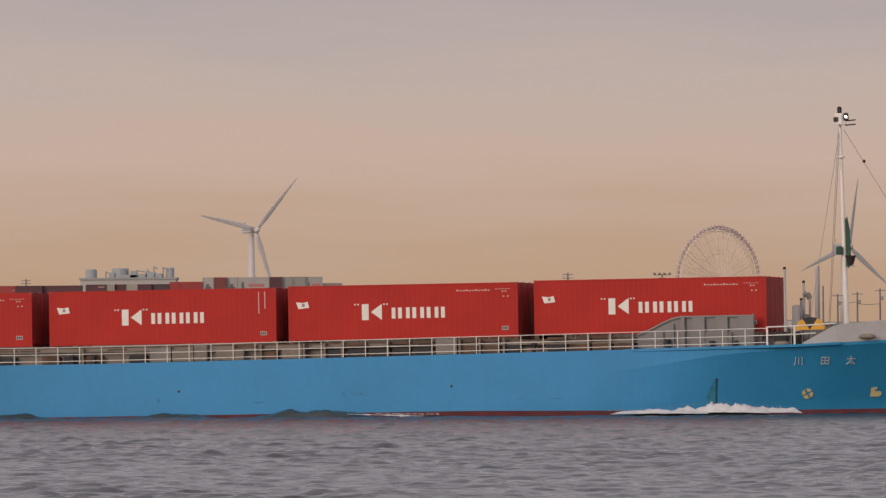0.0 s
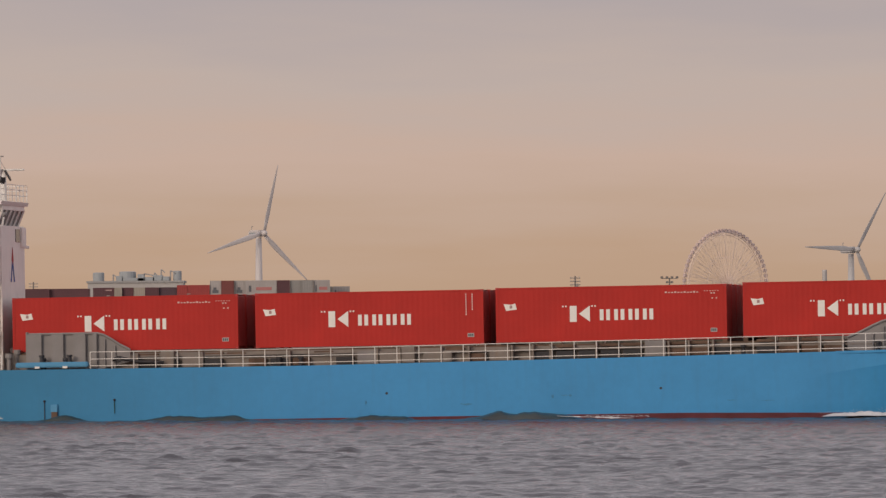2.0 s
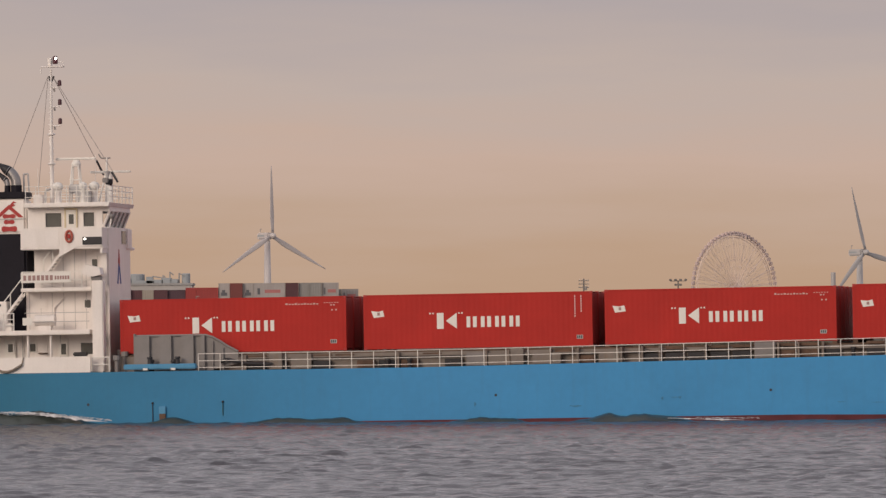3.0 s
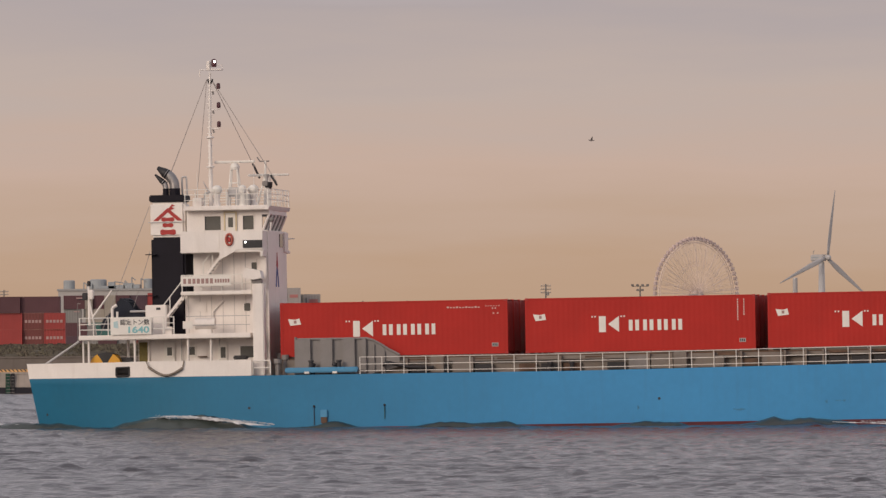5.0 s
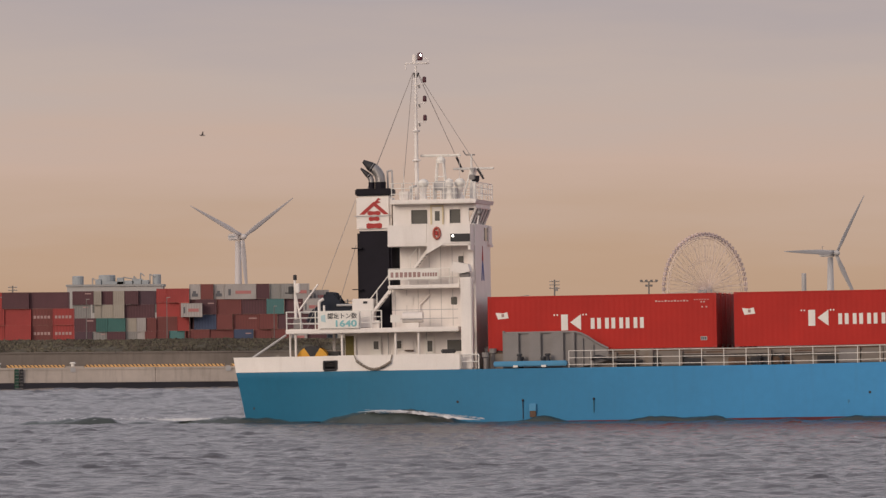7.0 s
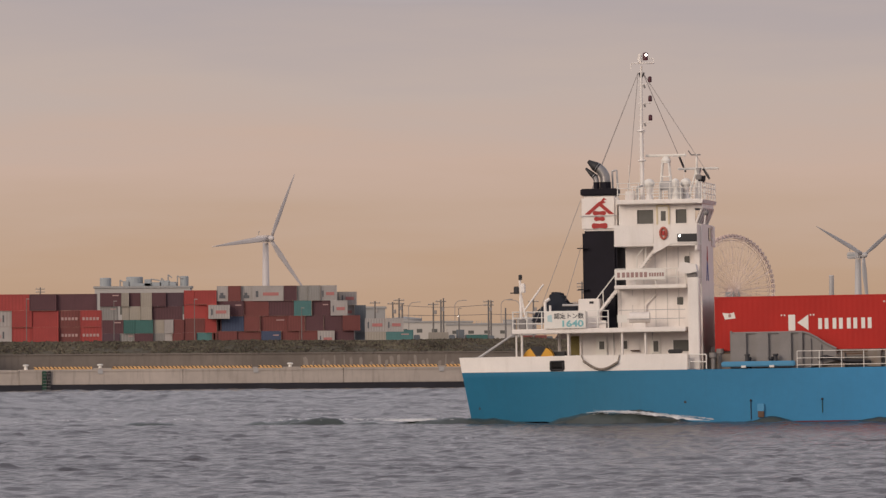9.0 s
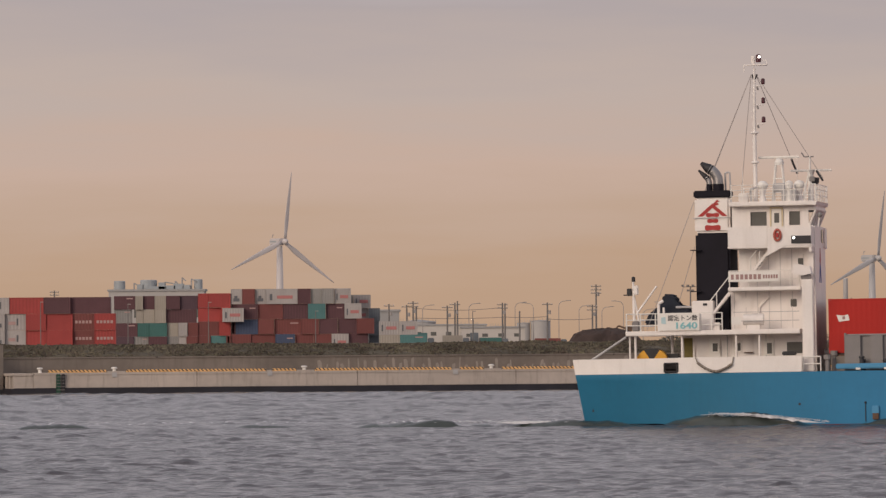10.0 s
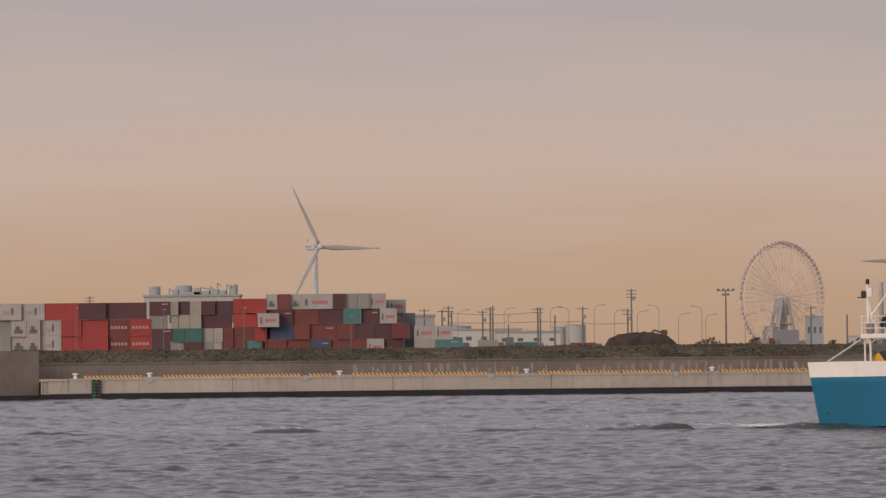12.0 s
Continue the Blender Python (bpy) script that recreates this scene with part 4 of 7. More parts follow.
house = part("accommodation", box(B(), 8.78, 13.25, HY, 1.6, 2.2, 6.6, 0.02), WHITE, ship, "white painted steel accommodation block")
part("lower_house", box(B(), 6.18, 8.77, HY + 0.1, 1.5, 2.2, 4.3, 0.02), WHITE, ship)
part("upper_house", box(B(), 9.25, 13.25, HY + 0.02, 1.58, 6.6, 8.88, 0.02), WHITE, ship)
slab("poop_deck_edge", 3.34, 12.62, 4.30, 4.55)
slab("boat_deck_edge", 8.78, 12.64, 6.60, 6.80, -5.3, 3.0)
slab("bridge_deck_edge", 8.80, 13.3, 8.84, 9.0, -5.3, 3.0)
# front wall, rising to the bridge wing
part("front_wall", prism(B(), [(13.05, 2.3), (13.05, 10.0), (13.32, 10.0), (13.32, 2.3)], HY, 1.65), WHITE, ship, "white house front")
part("front_emblem", prism(B(), [(0, 0.9), (0.5, -0.6), (0.28, -0.6), (0.0, 0.35), (-0.28, -0.6), (-0.5, -0.6)], -0.01, 0.01), MARK_BLUE, ship, "blue and red emblem").matrix_basis = pose(13.335, -1.4, 7.6, 0, 0, 90)
part("front_emblem", prism(B(), [(0, 1.0), (0.2, 0.3), (0, 0.05), (-0.2, 0.3)], -0.012, 0.012), MARK_RED, ship, "red tip of the emblem").matrix_basis = pose(13.338, -1.4, 7.85, 0, 0, 90)
part("front_window", box(B(), 13.32, 13.36, -0.6, 0.5, 9.15, 9.85, 0.01), GLASS, ship)
part("front_bulwark", box(B(), 13.3, 13.42, 0.6, 1.7, 8.9, 9.95, 0.02), WHITE, ship)

# wheelhouse with a leaning front and real window recesses
WX0, WX1 = 8.92, 13.20
bm = B()
box(bm, WX0, WX1, HY + 0.05, 1.4, 9.0, 10.02)
box(bm, WX0, WX1 + 0.2, HY + 0.05, 1.4, 10.84, 11.1)
for x0, x1 in ((WX0, 9.85), (10.82, 11.0), (11.58, 11.92), (12.60, 13.0)):
    box(bm, x0, x1, HY + 0.05, HY + 0.2, 10.02, 10.84)
box(bm, WX0, WX0 + 0.15, HY + 0.2, 1.4, 10.02, 10.84)
wh = part("wheelhouse", bm, WHITE, ship)
for k in range(6):
    y = HY + 0.12 + k * 1.04
    bm = B()
    rod(bm, (13.02, y, 10.0), (13.40, y, 10.9), 0.07, n=6)
    part("front_mullion", bm, WHITE, wh)
part("front_glass", prism(B(), [(13.0, 10.02), (13.34, 10.84), (13.28, 10.84), (12.94, 10.02)], HY + 0.15, 1.3), GLASS, wh, "dark leaning bridge windows")
for x0, x1 in ((9.85, 10.82), (11.92, 12.60)):
    part("side_window", box(B(), x0, x1, HY + 0.12, HY + 0.15, 10.02, 10.84), GLASS, wh, "dark bridge side window")
    part("window_blind", box(B(), x0 + 0.08, x0 + (0.5 if x0 > 11 else 0.8), HY + 0.17, HY + 0.19, 10.1, 10.7), PALE_GREY, wh)
    bm = B()
    for a in ((x0, x0 + 0.05, 10.02, 10.84), (x1 - 0.05, x1, 10.02, 10.84), (x0, x1, 10.02, 10.06), (x0, x1, 10.80, 10.84)):
        box(bm, a[0], a[1], HY + 0.02, HY + 0.11, a[2], a[3])
    part("window_frame", bm, WHITE, wh)
part("bridge_door", box(B(), 11.02, 11.57, HY + 0.0, HY + 0.14, 9.05, 10.95, 0.02), MARK_WHITE, wh, "cream bridge door")
bm = B()
for a in ((10.94, 11.02, 9.0, 11.04), (11.57, 11.65, 9.0, 11.04), (11.02, 11.57, 10.96, 11.04)):
    box(bm, a[0], a[1], HY - 0.03, HY + 0.03, a[2], a[3])
part("door_frame", bm, CREAM, wh, "cream yellow door frame")
part("door_window", box(B(), 11.18, 11.44, HY - 0.012, HY + 0.01, 10.2, 10.72), GLASS, wh)
slab("bridge_roof", 8.86, 13.25, 11.10, 11.34, -4.6, 2.0)
part("roof_brow", prism(B(), [(13.2, 11.10), (13.2, 11.34), (13.52, 11.30), (13.45, 11.1)], -4.6, 2.0), WHITE, ship)

# bridge wing bulwarks with their strut, name board lamp box and life ring
part("wing_bulwark", prism(B(), [(8.82, 9.0), (8.82, 9.98), (10.9, 9.98), (10.9, 9.0)], -5.3, -5.2), WHITE, ship)
part("wing_bulwark", prism(B(), [(10.92, 8.44), (10.92, 9.98), (13.25, 9.98), (13.25, 8.97), (11.9, 8.97)], -5.34, -5.2), WHITE, ship)
part("wing_front", box(B(), 13.12, 13.26, -5.3, HY, 8.6, 9.98, 0.02), WHITE, ship)
part("wing_bracket", prism(B(), [(13.05, 6.9), (13.25, 6.9), (13.25, 8.86), (12.4, 8.86), (12.9, 8.3)], -4.25, -4.1), WHITE, ship)
part("lamp_board", box(B(), 12.20, 13.24, -5.40, -5.345, 9.06, 9.47, 0.01), DARK, ship, "black side-light board")
part("side_light", ball(B(), (12.34, -5.43, 9.36), 0.05, seg=10, rings=8), LAMP_ON, ship, "lit side lamp")
bm = B()
for k in range(24):
    a, b = math.tau * k / 24, math.tau * (k + 1) / 24
    rod(bm, (11.47 + 0.17 * math.cos(a), -5.40, 9.52 + 0.29 * math.sin(a)), (11.47 + 0.17 * math.cos(b), -5.40, 9.52 + 0.29 * math.sin(b)), 0.065, n=8)
part("life_ring", bm, ORANGE, ship, "orange life ring", smooth=True)
part("ring_band", box(B(), 11.39, 11.55, -5.48, -5.40, 9.40, 9.64, 0.02), MARK_RED, ship)

# stairs between the decks
def stair(xa, za, xb, zb, y):
    for s in (0, 0.62):
        part("stair_string", prism(B(), [(xa, za), (xb, zb), (xb, zb + 0.20), (xa, za + 0.20)], y + s - 0.03, y + s + 0.03), WHITE, ship)
    n = 8
    for k in range(1, n):
        x, z = xa + (xb - xa) * k / n, za + (zb - za) * k / n + 0.1
        part("stair_tread", box(B(), x - 0.12, x + 0.12, y + 0.03, y + 0.59, z - 0.015, z + 0.015), PALE_GREY, ship)
    part("handrail", tube(B(), [(xa, y, za + 0.95), (xb, y, zb + 0.95)], 0.03), MARK_WHITE, ship)
    part("handrail_post", rod(B(), (xa, y, za), (xa, y, za + 0.95), 0.03), MARK_WHITE, ship)
    part("handrail_post", rod(B(), ((xa + xb) / 2, y, (za + zb) / 2), ((xa + xb) / 2, y, (za + zb) / 2 + 0.95), 0.03), MARK_WHITE, ship)


stair(7.45, 4.75, 8.80, 6.42, -4.9)
stair(9.95, 7.35, 10.95, 8.62, -4.85)
# casing trunk, with the searchlight box on top
part("vent_trunk", box(B(), 12.76, 13.36, -5.9, -5.2, 2.28, 7.15, 0.05), WHITE, ship, "white ventilation trunk")
part("trunk_head", prism(B(), [(12.24, 7.5), (12.42, 8.0), (13.2, 7.82), (13.28, 7.45), (12.82, 7.35)], -5.95, -5.1), WHITE, ship)
part("trunk_neck", box(B(), 12.70, 13.24, -5.75, -5.3, 7.15, 7.4, 0.04), GREY, ship)

# boards: a tonnage sign with writing, and a code board (plain bars)
part("tonnage_board", box(B(), 5.10, 7.31, -6.02, -5.96, 4.56, 5.46, 0.01), MARK_WHITE, ship, "white board with dark and cyan writing")
lettering("board_text", "認定トン数", 0.32, 6.42, -6.03, 5.20, MARK_DARK, ship, bold=0.004)
lettering("board_number", "1640", 0.46, 6.58, -6.03, 4.80, MARK_CYAN, ship, bold=0.012, wide=1.35)
part("board_mark", prism(B(), [(5.28, 4.95), (5.28, 5.25), (5.50, 5.30), (5.53, 4.9)], -6.03, -6.02), MARK_PALE_CYAN, ship)
part("code_board", box(B(), 8.82, 11.54, -5.40, -5.35, 7.08, 7.62, 0.01), MARK_WHITE, ship, "white board with a row of faded reddish bars")
for k, (x, w, h) in enumerate([(8.96, 0.15, 0.27)] + [(9.22 + 0.235 * i, 0.165, 0.27) for i in range(6)] + [(10.66 + 0.138 * i, 0.10, 0.20) for i in range(6)]):
    part("code_bar", box(B(), x, x + w, -5.408, -5.40, 7.34 - h / 2, 7.34 + h / 2), MARK_FADED, ship)
for x in (8.86, 9.9, 11.0, 12.1, 12.58):
    part("boat_rail_post", rod(B(), (x, -5.22, 6.8), (x, -5.22, 7.66), 0.03, n=6), MARK_WHITE, ship)
for z in (7.66, 7.2):
    part("boat_rail_bar", rod(B(), (8.82, -5.22, z), (12.62, -5.22, z), 0.026, n=6), MARK_WHITE, ship)

# poop deck rail, life raft, lockers, pillars
xs = [3.40, 4.15, 4.95, 7.35, 7.95, 8.50]
for x in xs:
    part("poop_rail_post", rod(B(), (x, -5.85, 4.55), (x, -5.85, 5.47), 0.035, n=6), MARK_WHITE, ship)
for z in (5.47, 5.15, 4.85):
    part("poop_rail_bar", rod(B(), (3.38, -5.85, z), (8.53, -5.85, z), 0.026, n=6), MARK_WHITE, ship)
    part("stern_rail_bar", rod(B(), (3.38, -5.85, z), (3.38, 5.85, z), 0.026, n=6), MARK_WHITE, ship)
for z in (5.47, 5.0):
    part("side_rail_bar", rod(B(), (9.1, -5.85, z), (12.6, -5.85, z), 0.02, n=6), PALE_GREY, ship)
bm = B()
rod(bm, (9.60, -5.5, 5.08), (10.68, -5.5, 5.08), 0.30, n=20)
part("raft_canister", bm, WHITE, ship, "white life raft canister")
for x in (9.84, 10.14, 10.44):
    part("raft_strap", rod(B(), (x, -5.5, 5.08), (x + 0.05, -5.5, 5.08), 0.308, n=20), WHITE, ship)
part("raft_cradle", box(B(), 9.79, 10.49, -5.7, -5.3, 4.55, 4.8, 0.03), WHITE, ship)
part("rail_notice", box(B(), 8.99, 9.52, -5.92, -5.87, 4.82, 5.22, 0.01), MARK_WHITE, ship)
part("deck_locker", box(B(), 6.80, 7.95, -5.0, -4.1, 4.55, 6.12, 0.04), WHITE, ship, "white deck locker")
part("locker_latch", box(B(), 7.4, 7.62, -5.03, -4.99, 5.86, 5.98), DARK, ship)
part("small_box", box(B(), 8.0, 8.35, -5.7, -5.4, 4.55, 4.95, 0.02), WHITE, ship)
bm = B()
prism(bm, [(4.15, 4.9), (4.45, 5.52), (5.05, 5.82), (5.2, 6.48), (5.45, 6.55), (5.85, 6.42), (6.0, 5.85), (6.7, 5.8), (6.8, 4.9)], -4.5, -2.8)
bmesh.ops.bevel(bm, geom=list(bm.edges), offset=0.1, segments=2, affect="EDGES")
part("rescue_boat_cover", bm, NAVY, ship, "navy tarpaulin over a rescue boat")
part("davit", tube(B(), [(5.05, -5.2, 4.55), (5.05, -5.2, 6.0), (5.3, -5.2, 6.15)], 0.08), WHITE, ship)
part("davit", tube(B(), [(5.32, -5.2, 4.55), (5.32, -5.2, 5.8)], 0.06), WHITE, ship)
part("pipe_rack", tube(B(), [(5.9, -4.6, 5.8), (6.8, -4.6, 5.8)], 0.06), PALE_GREY, ship)
for x in (3.53, 3.83, 6.32, 9.20, 10.44):
    r = 0.065 if x > 3.6 else 0.05
    y = -5.6
    part("pillar", rod(B(), (x, y, 2.3), (x, y, 4.3), r, n=10), WHITE, ship)
part("pillar", rod(B(), (5.55, -3.5, 2.3), (5.55, -3.5, 4.3), 0.08, n=10), WHITE, ship)
for x0, x1, z0, z1 in ((7.74, 8.07, 3.42, 3.86), (8.95, 9.27, 3.42, 3.86)):
    part("cabin_window", box(B(), x0, x1, HY - 0.02, HY + 0.11, z0, z1, 0.02), GLASS, ship)
for x0, x1 in ((7.58, 8.18), (10.52, 11.07)):
    part("cabin_door", box(B(), x0, x1, HY - 0.05, HY + 0.08, 2.4, 4.12, 0.02), MARK_WHITE, ship, "white steel door")
part("door_window", box(B(), 10.67, 10.94, HY - 0.07, HY - 0.04, 3.25, 3.82), GLASS, ship)
part("door_window", box(B(), 7.77, 8.04, HY - 0.07, HY - 0.04, 3.42, 3.85), GLASS, ship)
for x0, x1, z0, z1, y in ((10.67, 10.94, 3.25, 3.82, HY - 0.07), (7.77, 8.04, 3.42, 3.85, HY - 0.07), (8.95, 9.27, 3.42, 3.86, HY - 0.02)):
    bm = B()
    for a in ((x0 - 0.07, x0, z0 - 0.07, z1 + 0.07), (x1, x1 + 0.07, z0 - 0.07, z1 + 0.07), (x0, x1, z0 - 0.07, z0), (x0, x1, z1, z1 + 0.07)):
        box(bm, a[0], a[1], y - 0.03, y + 0.04, a[2], a[3])
    part("window_frame", bm, MARK_WHITE, ship, "raised white window frame")
part("door_post", box(B(), 6.70, 6.80, HY - 0.02, HY + 0.12, 2.4, 4.28), WHITE, ship)
part("wall_conduit", rod(B(), (8.55, HY - 0.03, 2.5), (8.55, HY - 0.03, 4.28), 0.025, n=6), PALE_GREY, ship)
part("wall_conduit", rod(B(), (10.62, HY - 0.03, 2.5), (10.62, HY - 0.03, 4.28), 0.025, n=6), PALE_GREY, ship)
part("notice_panel", box(B(), 9.45, 9.92, HY - 0.04, HY, 3.35, 3.95, 0.01), WHITE, ship)
part("shelf", box(B(), 9.45, 9.92, HY - 0.2, HY, 3.3, 3.36), RUST_AND_SHADE, ship)
part("lit_doorway", box(B(), 6.22, 6.69, HY + 0.06, HY + 0.12, 2.6, 4.15), DOOR_INSIDE, ship, "open doorway with a dull yellow inside")
part("galley_opening", box(B(), 11.73, 12.55, HY - 0.02, HY + 0.02, 3.25, 3.85), GLASS, ship)
part("stowed_gear", box(B(), 11.62, 12.36, -5.6, -5.1, 3.14, 3.36, 0.05), DARK, ship)
part("house_window", box(B(), 11.97, 12.3, HY - 0.03, HY + 0.02, 5.72, 6.14, 0.03), GLASS, ship)
part("house_window", box(B(), 12.4, 12.7, HY - 0.01, HY + 0.04, 7.8, 8.3, 0.02), GLASS, ship)
part("wall_panel", box(B(), 9.45, 9.95, HY - 0.05, HY, 5.75, 6.25, 0.02), WHITE, ship)
part("wall_pipe", tube(B(), [(10.3, HY - 0.08, 5.3), (10.3, HY - 0.08, 5.75), (10.85, HY - 0.08, 6.3)], 0.06), WHITE, ship)
for k in range(7):
    x = 8.95 + 0.62 * k
    part("wall_seam", box(B(), x, x + 0.035, HY - 0.015, HY + 0.01, 4.6, 6.55), SEAM, ship)
    if x > 9.6:
        part("wall_seam", box(B(), x, x + 0.035, HY + 0.002, HY + 0.03, 6.85, 8.8), SEAM, ship)
# sagging fender rope over the bulwark
bm = B()
pts = [(7.22 + 1.85 * u, -6.62, 2.84 - 0.42 * math.sin(math.pi * u) - 0.1 * u) for u in np.linspace(0, 1, 13)]
tube(bm, pts, 0.068)
part("hanging_rope", bm, ROPE, ship, "worn rope fender slung over the bulwark", smooth=True)
part("rope_lashing", tube(B(), [(9.07, -6.6, 2.75), (9.15, -6.58, 3.12)], 0.03), ROPE, ship)
part("rope_lashing", tube(B(), [(7.23, -6.62, 2.84), (7.12, -6.58, 3.12)], 0.03), ROPE, ship)

# ---- funnel ----
FX0, FX1, FY0, FY1 = 6.89, 8.74, -3.6, -1.4
part("funnel", box(B(), FX0, FX1, FY0, FY1 + 1.6, 4.4, 9.74, 0.12), BLACK, ship, "tall black funnel casing")
part("funnel_band", box(B(), FX0 - 0.02, FX1 + 0.02, FY0 - 0.02, FY1 - 0.8, 9.742, 11.62, 0.12), WHITE, ship, "white funnel band with red emblem")
part("funnel_cap", box(B(), FX0 - 0.06, FX1 + 0.06, FY0 - 0.06, FY1 - 0.76, 11.622, 12.0, 0.06), BLACK, ship)
part("band_ledge", box(B(), FX0 - 0.12, FX1 + 0.03, FY0 - 0.08, FY0 + 0.02, 10.52, 10.56), PALE_GREY, ship)
for z in (6.6, 8.8):
    part("funnel_step", box(B(), FX0 - 0.25, FX0 + 0.3, FY0 - 0.3, FY0, z, z + 0.05), BLACK, ship)
cx, ey = 7.84, FY0 - 0.03
e1 = B()
prism(e1, [(cx - 0.80, 10.62), (cx, 11.31), (cx + 0.80, 10.62), (cx + 0.52, 10.62), (cx, 11.07), (cx - 0.52, 10.62)], ey - 0.012, ey)
for z, w, h in ((10.57, 0.35, 0.24), (10.26, 0.29, 0.24), (9.86, 0.42, 0.30)):      # bars with bulging ends
    prism(e1, [(cx - w, z + 0.06), (cx - w, z + h - 0.06), (cx - w + 0.10, z + h), (cx, z + h - 0.035), (cx + w - 0.10, z + h), (cx + w, z + h - 0.06),
               (cx + w, z + 0.06), (cx + w - 0.10, z), (cx, z + 0.035), (cx - w + 0.10, z)], ey - 0.012, ey)
prism(e1, [(cx + 0.02, 11.26), (cx + 0.24, 11.5), (cx + 0.40, 11.42), (cx + 0.22, 11.36), (cx + 0.36, 11.26), (cx + 0.1, 11.16)], ey - 0.012, ey)
part("funnel_emblem", e1, MARK_RED, ship, "red roof-and-bars emblem")


def sweep(bm, pts, radii, n=16):
    """A round pipe drawn through points, with a radius at each."""
    rings = []
    for k, (p, rad) in enumerate(zip(pts, radii)):
        d = (Vector(pts[min(k + 1, len(pts) - 1)]) - Vector(pts[max(k - 1, 0)])).normalized()
        u = Vector((0, 1, 0))
        w = d.cross(u).normalized()
        rings.append([bm.verts.new(Vector(p) + rad * (u * math.cos(a) + w * math.sin(a))) for a in (math.tau * i / n for i in range(n))])
    for p, q in zip(rings, rings[1:]):
        for i in range(n):
            bm.faces.new((p[i], p[(i + 1) % n], q[(i + 1) % n], q[i]))
    bm.faces.new(rings[0]), bm.faces.new(rings[-1][::-1])
    return bm


def exhaust(x, z0, rad, z1, reach):
    pts = [(x, -2.9, 11.9), (x, -2.9, z0 - 0.1)] + [(x - reach * (1 - math.cos(a)), -2.9, z0 + (z1 - z0) * math.sin(a)) for a in np.linspace(0.15, 1.0, 7)]
    part("exhaust_pipe", sweep(B(), pts, [rad] * len(pts)), CHROME, ship, "bent bright exhaust pipe", smooth=True)
    d = (Vector(pts[-1]) - Vector(pts[-2])).normalized()
    p = Vector(pts[-1])
    bm = B()
    sweep(bm, [tuple(p - d * 0.12), tuple(p + d * 0.1), tuple(p + d * 0.42 + Vector((-0.1, 0, 0.10)))], [rad * 1.03, rad * 0.95, rad * 0.35])
    part("exhaust_mouth", bm, DARK, ship, "sooty slanted mouth", smooth=True)
    part("exhaust_foot", rod(B(), (x, -2.9, 11.9), (x, -2.9, 12.36), rad * 1.12, n=14), BLACK, ship)


exhaust(8.10, 12.45, 0.27, 13.30, 1.0)
exhaust(7.62, 12.35, 0.15, 12.80, 0.36)
part("funnel_frame", tube(B(), [(8.46, -2.6, 12.0), (8.44, -2.6, 12.95), (8.68, -2.6, 12.98), (8.72, -2.6, 12.0)], 0.05), PALE_GREY, ship)

# ---- monkey island: rails, radar masts, domes, main mast ----
for y in (-4.5, 1.9):
    for k in range(9):
        x = 8.95 + 0.56 * k
        part("roof_rail_post", rod(B(), (x, y, 11.34), (x, y, 12.22), 0.024, n=6), MARK_WHITE, ship)
    for z in (12.22, 11.95, 11.65):
        part("roof_rail_bar", rod(B(), (8.9, y, z), (13.45, y, z), 0.02, n=6), MARK_WHITE, ship)
for k in range(8):
    part("roof_rail_post", rod(B(), (13.45, -4.5 + k * 0.914, 11.34), (13.45, -4.5 + k * 0.914, 12.22), 0.024, n=6), MARK_WHITE, ship)
for z in (12.22, 11.95, 11.65):
    part("roof_rail_bar", rod(B(), (13.45, -4.5, z), (13.45, 1.9, z), 0.02, n=6), MARK_WHITE, ship)
MY = -3.2
bm = B()
rod(bm, (10.12, MY, 11.34), (10.12, MY, 15.0), 0.115, 0.10, 12)
rod(bm, (10.12, MY, 15.0), (10.17, MY, 18.5), 0.085, 0.055, 12)
part("main_mast", bm, WHITE, ship, "white main mast")
for z in (14.98, 13.4):
    part("mast_collar", lathe(B(), [(0.14, 0), (0.22, 0.03), (0.22, 0.09), (0.14, 0.12)], (10.12, MY, z), 12), WHITE, ship)
part("yard_arm", tube(B(), [(9.62, MY, 18.3), (9.62, MY, 18.66), (10.3, MY, 18.64)], 0.03), WHITE, ship)
part("mast_platform", box(B(), 10.1, 10.85, MY - 0.3, MY + 0.3, 18.62, 18.68), WHITE, ship)
part("mast_platform_rail", tube(B(), [(10.85, MY, 18.65), (10.85, MY, 18.9), (10.5, MY, 18.9)], 0.02), WHITE, ship)
part("lamp_screen", box(B(), 10.02, 10.2, MY - 0.2, MY + 0.2, 18.68, 19.12, 0.03), WHITE, ship)
part("top_lamp", lathe(B(), [(0.13, 0), (0.15, 0.08), (0.14, 0.38), (0.05, 0.43)], (10.40, MY, 18.8), 12), LAMP_RED, ship)
part("top_light", ball(B(), (10.46, MY - 0.13, 19.08), 0.062, seg=12, rings=8), LAMP_ON, ship, "lit masthead lamp")
for z in (17.62, 16.6, 15.58):
    part("lamp_arm", rod(B(), (10.15, MY, z - 0.10), (10.65, MY, z - 0.08), 0.03), WHITE, ship)
    part("mast_lamp", lathe(B(), [(0.09, 0), (0.11, 0.06), (0.10, 0.28), (0.04, 0.32)], (10.62, MY, z), 10), LAMP_RED, ship, "dark red navigation lamp")
    part("lamp_bracket", rod(B(), (10.3, MY, z - 0.14), (10.35, MY, z - 0.3), 0.05), GREY, ship)
for k in range(16):
    z = 13.0 + 0.32 * k
    part("mast_rung", rod(B(), (9.98, MY, z), (10.28, MY, z), 0.018, n=5), WHITE, ship)
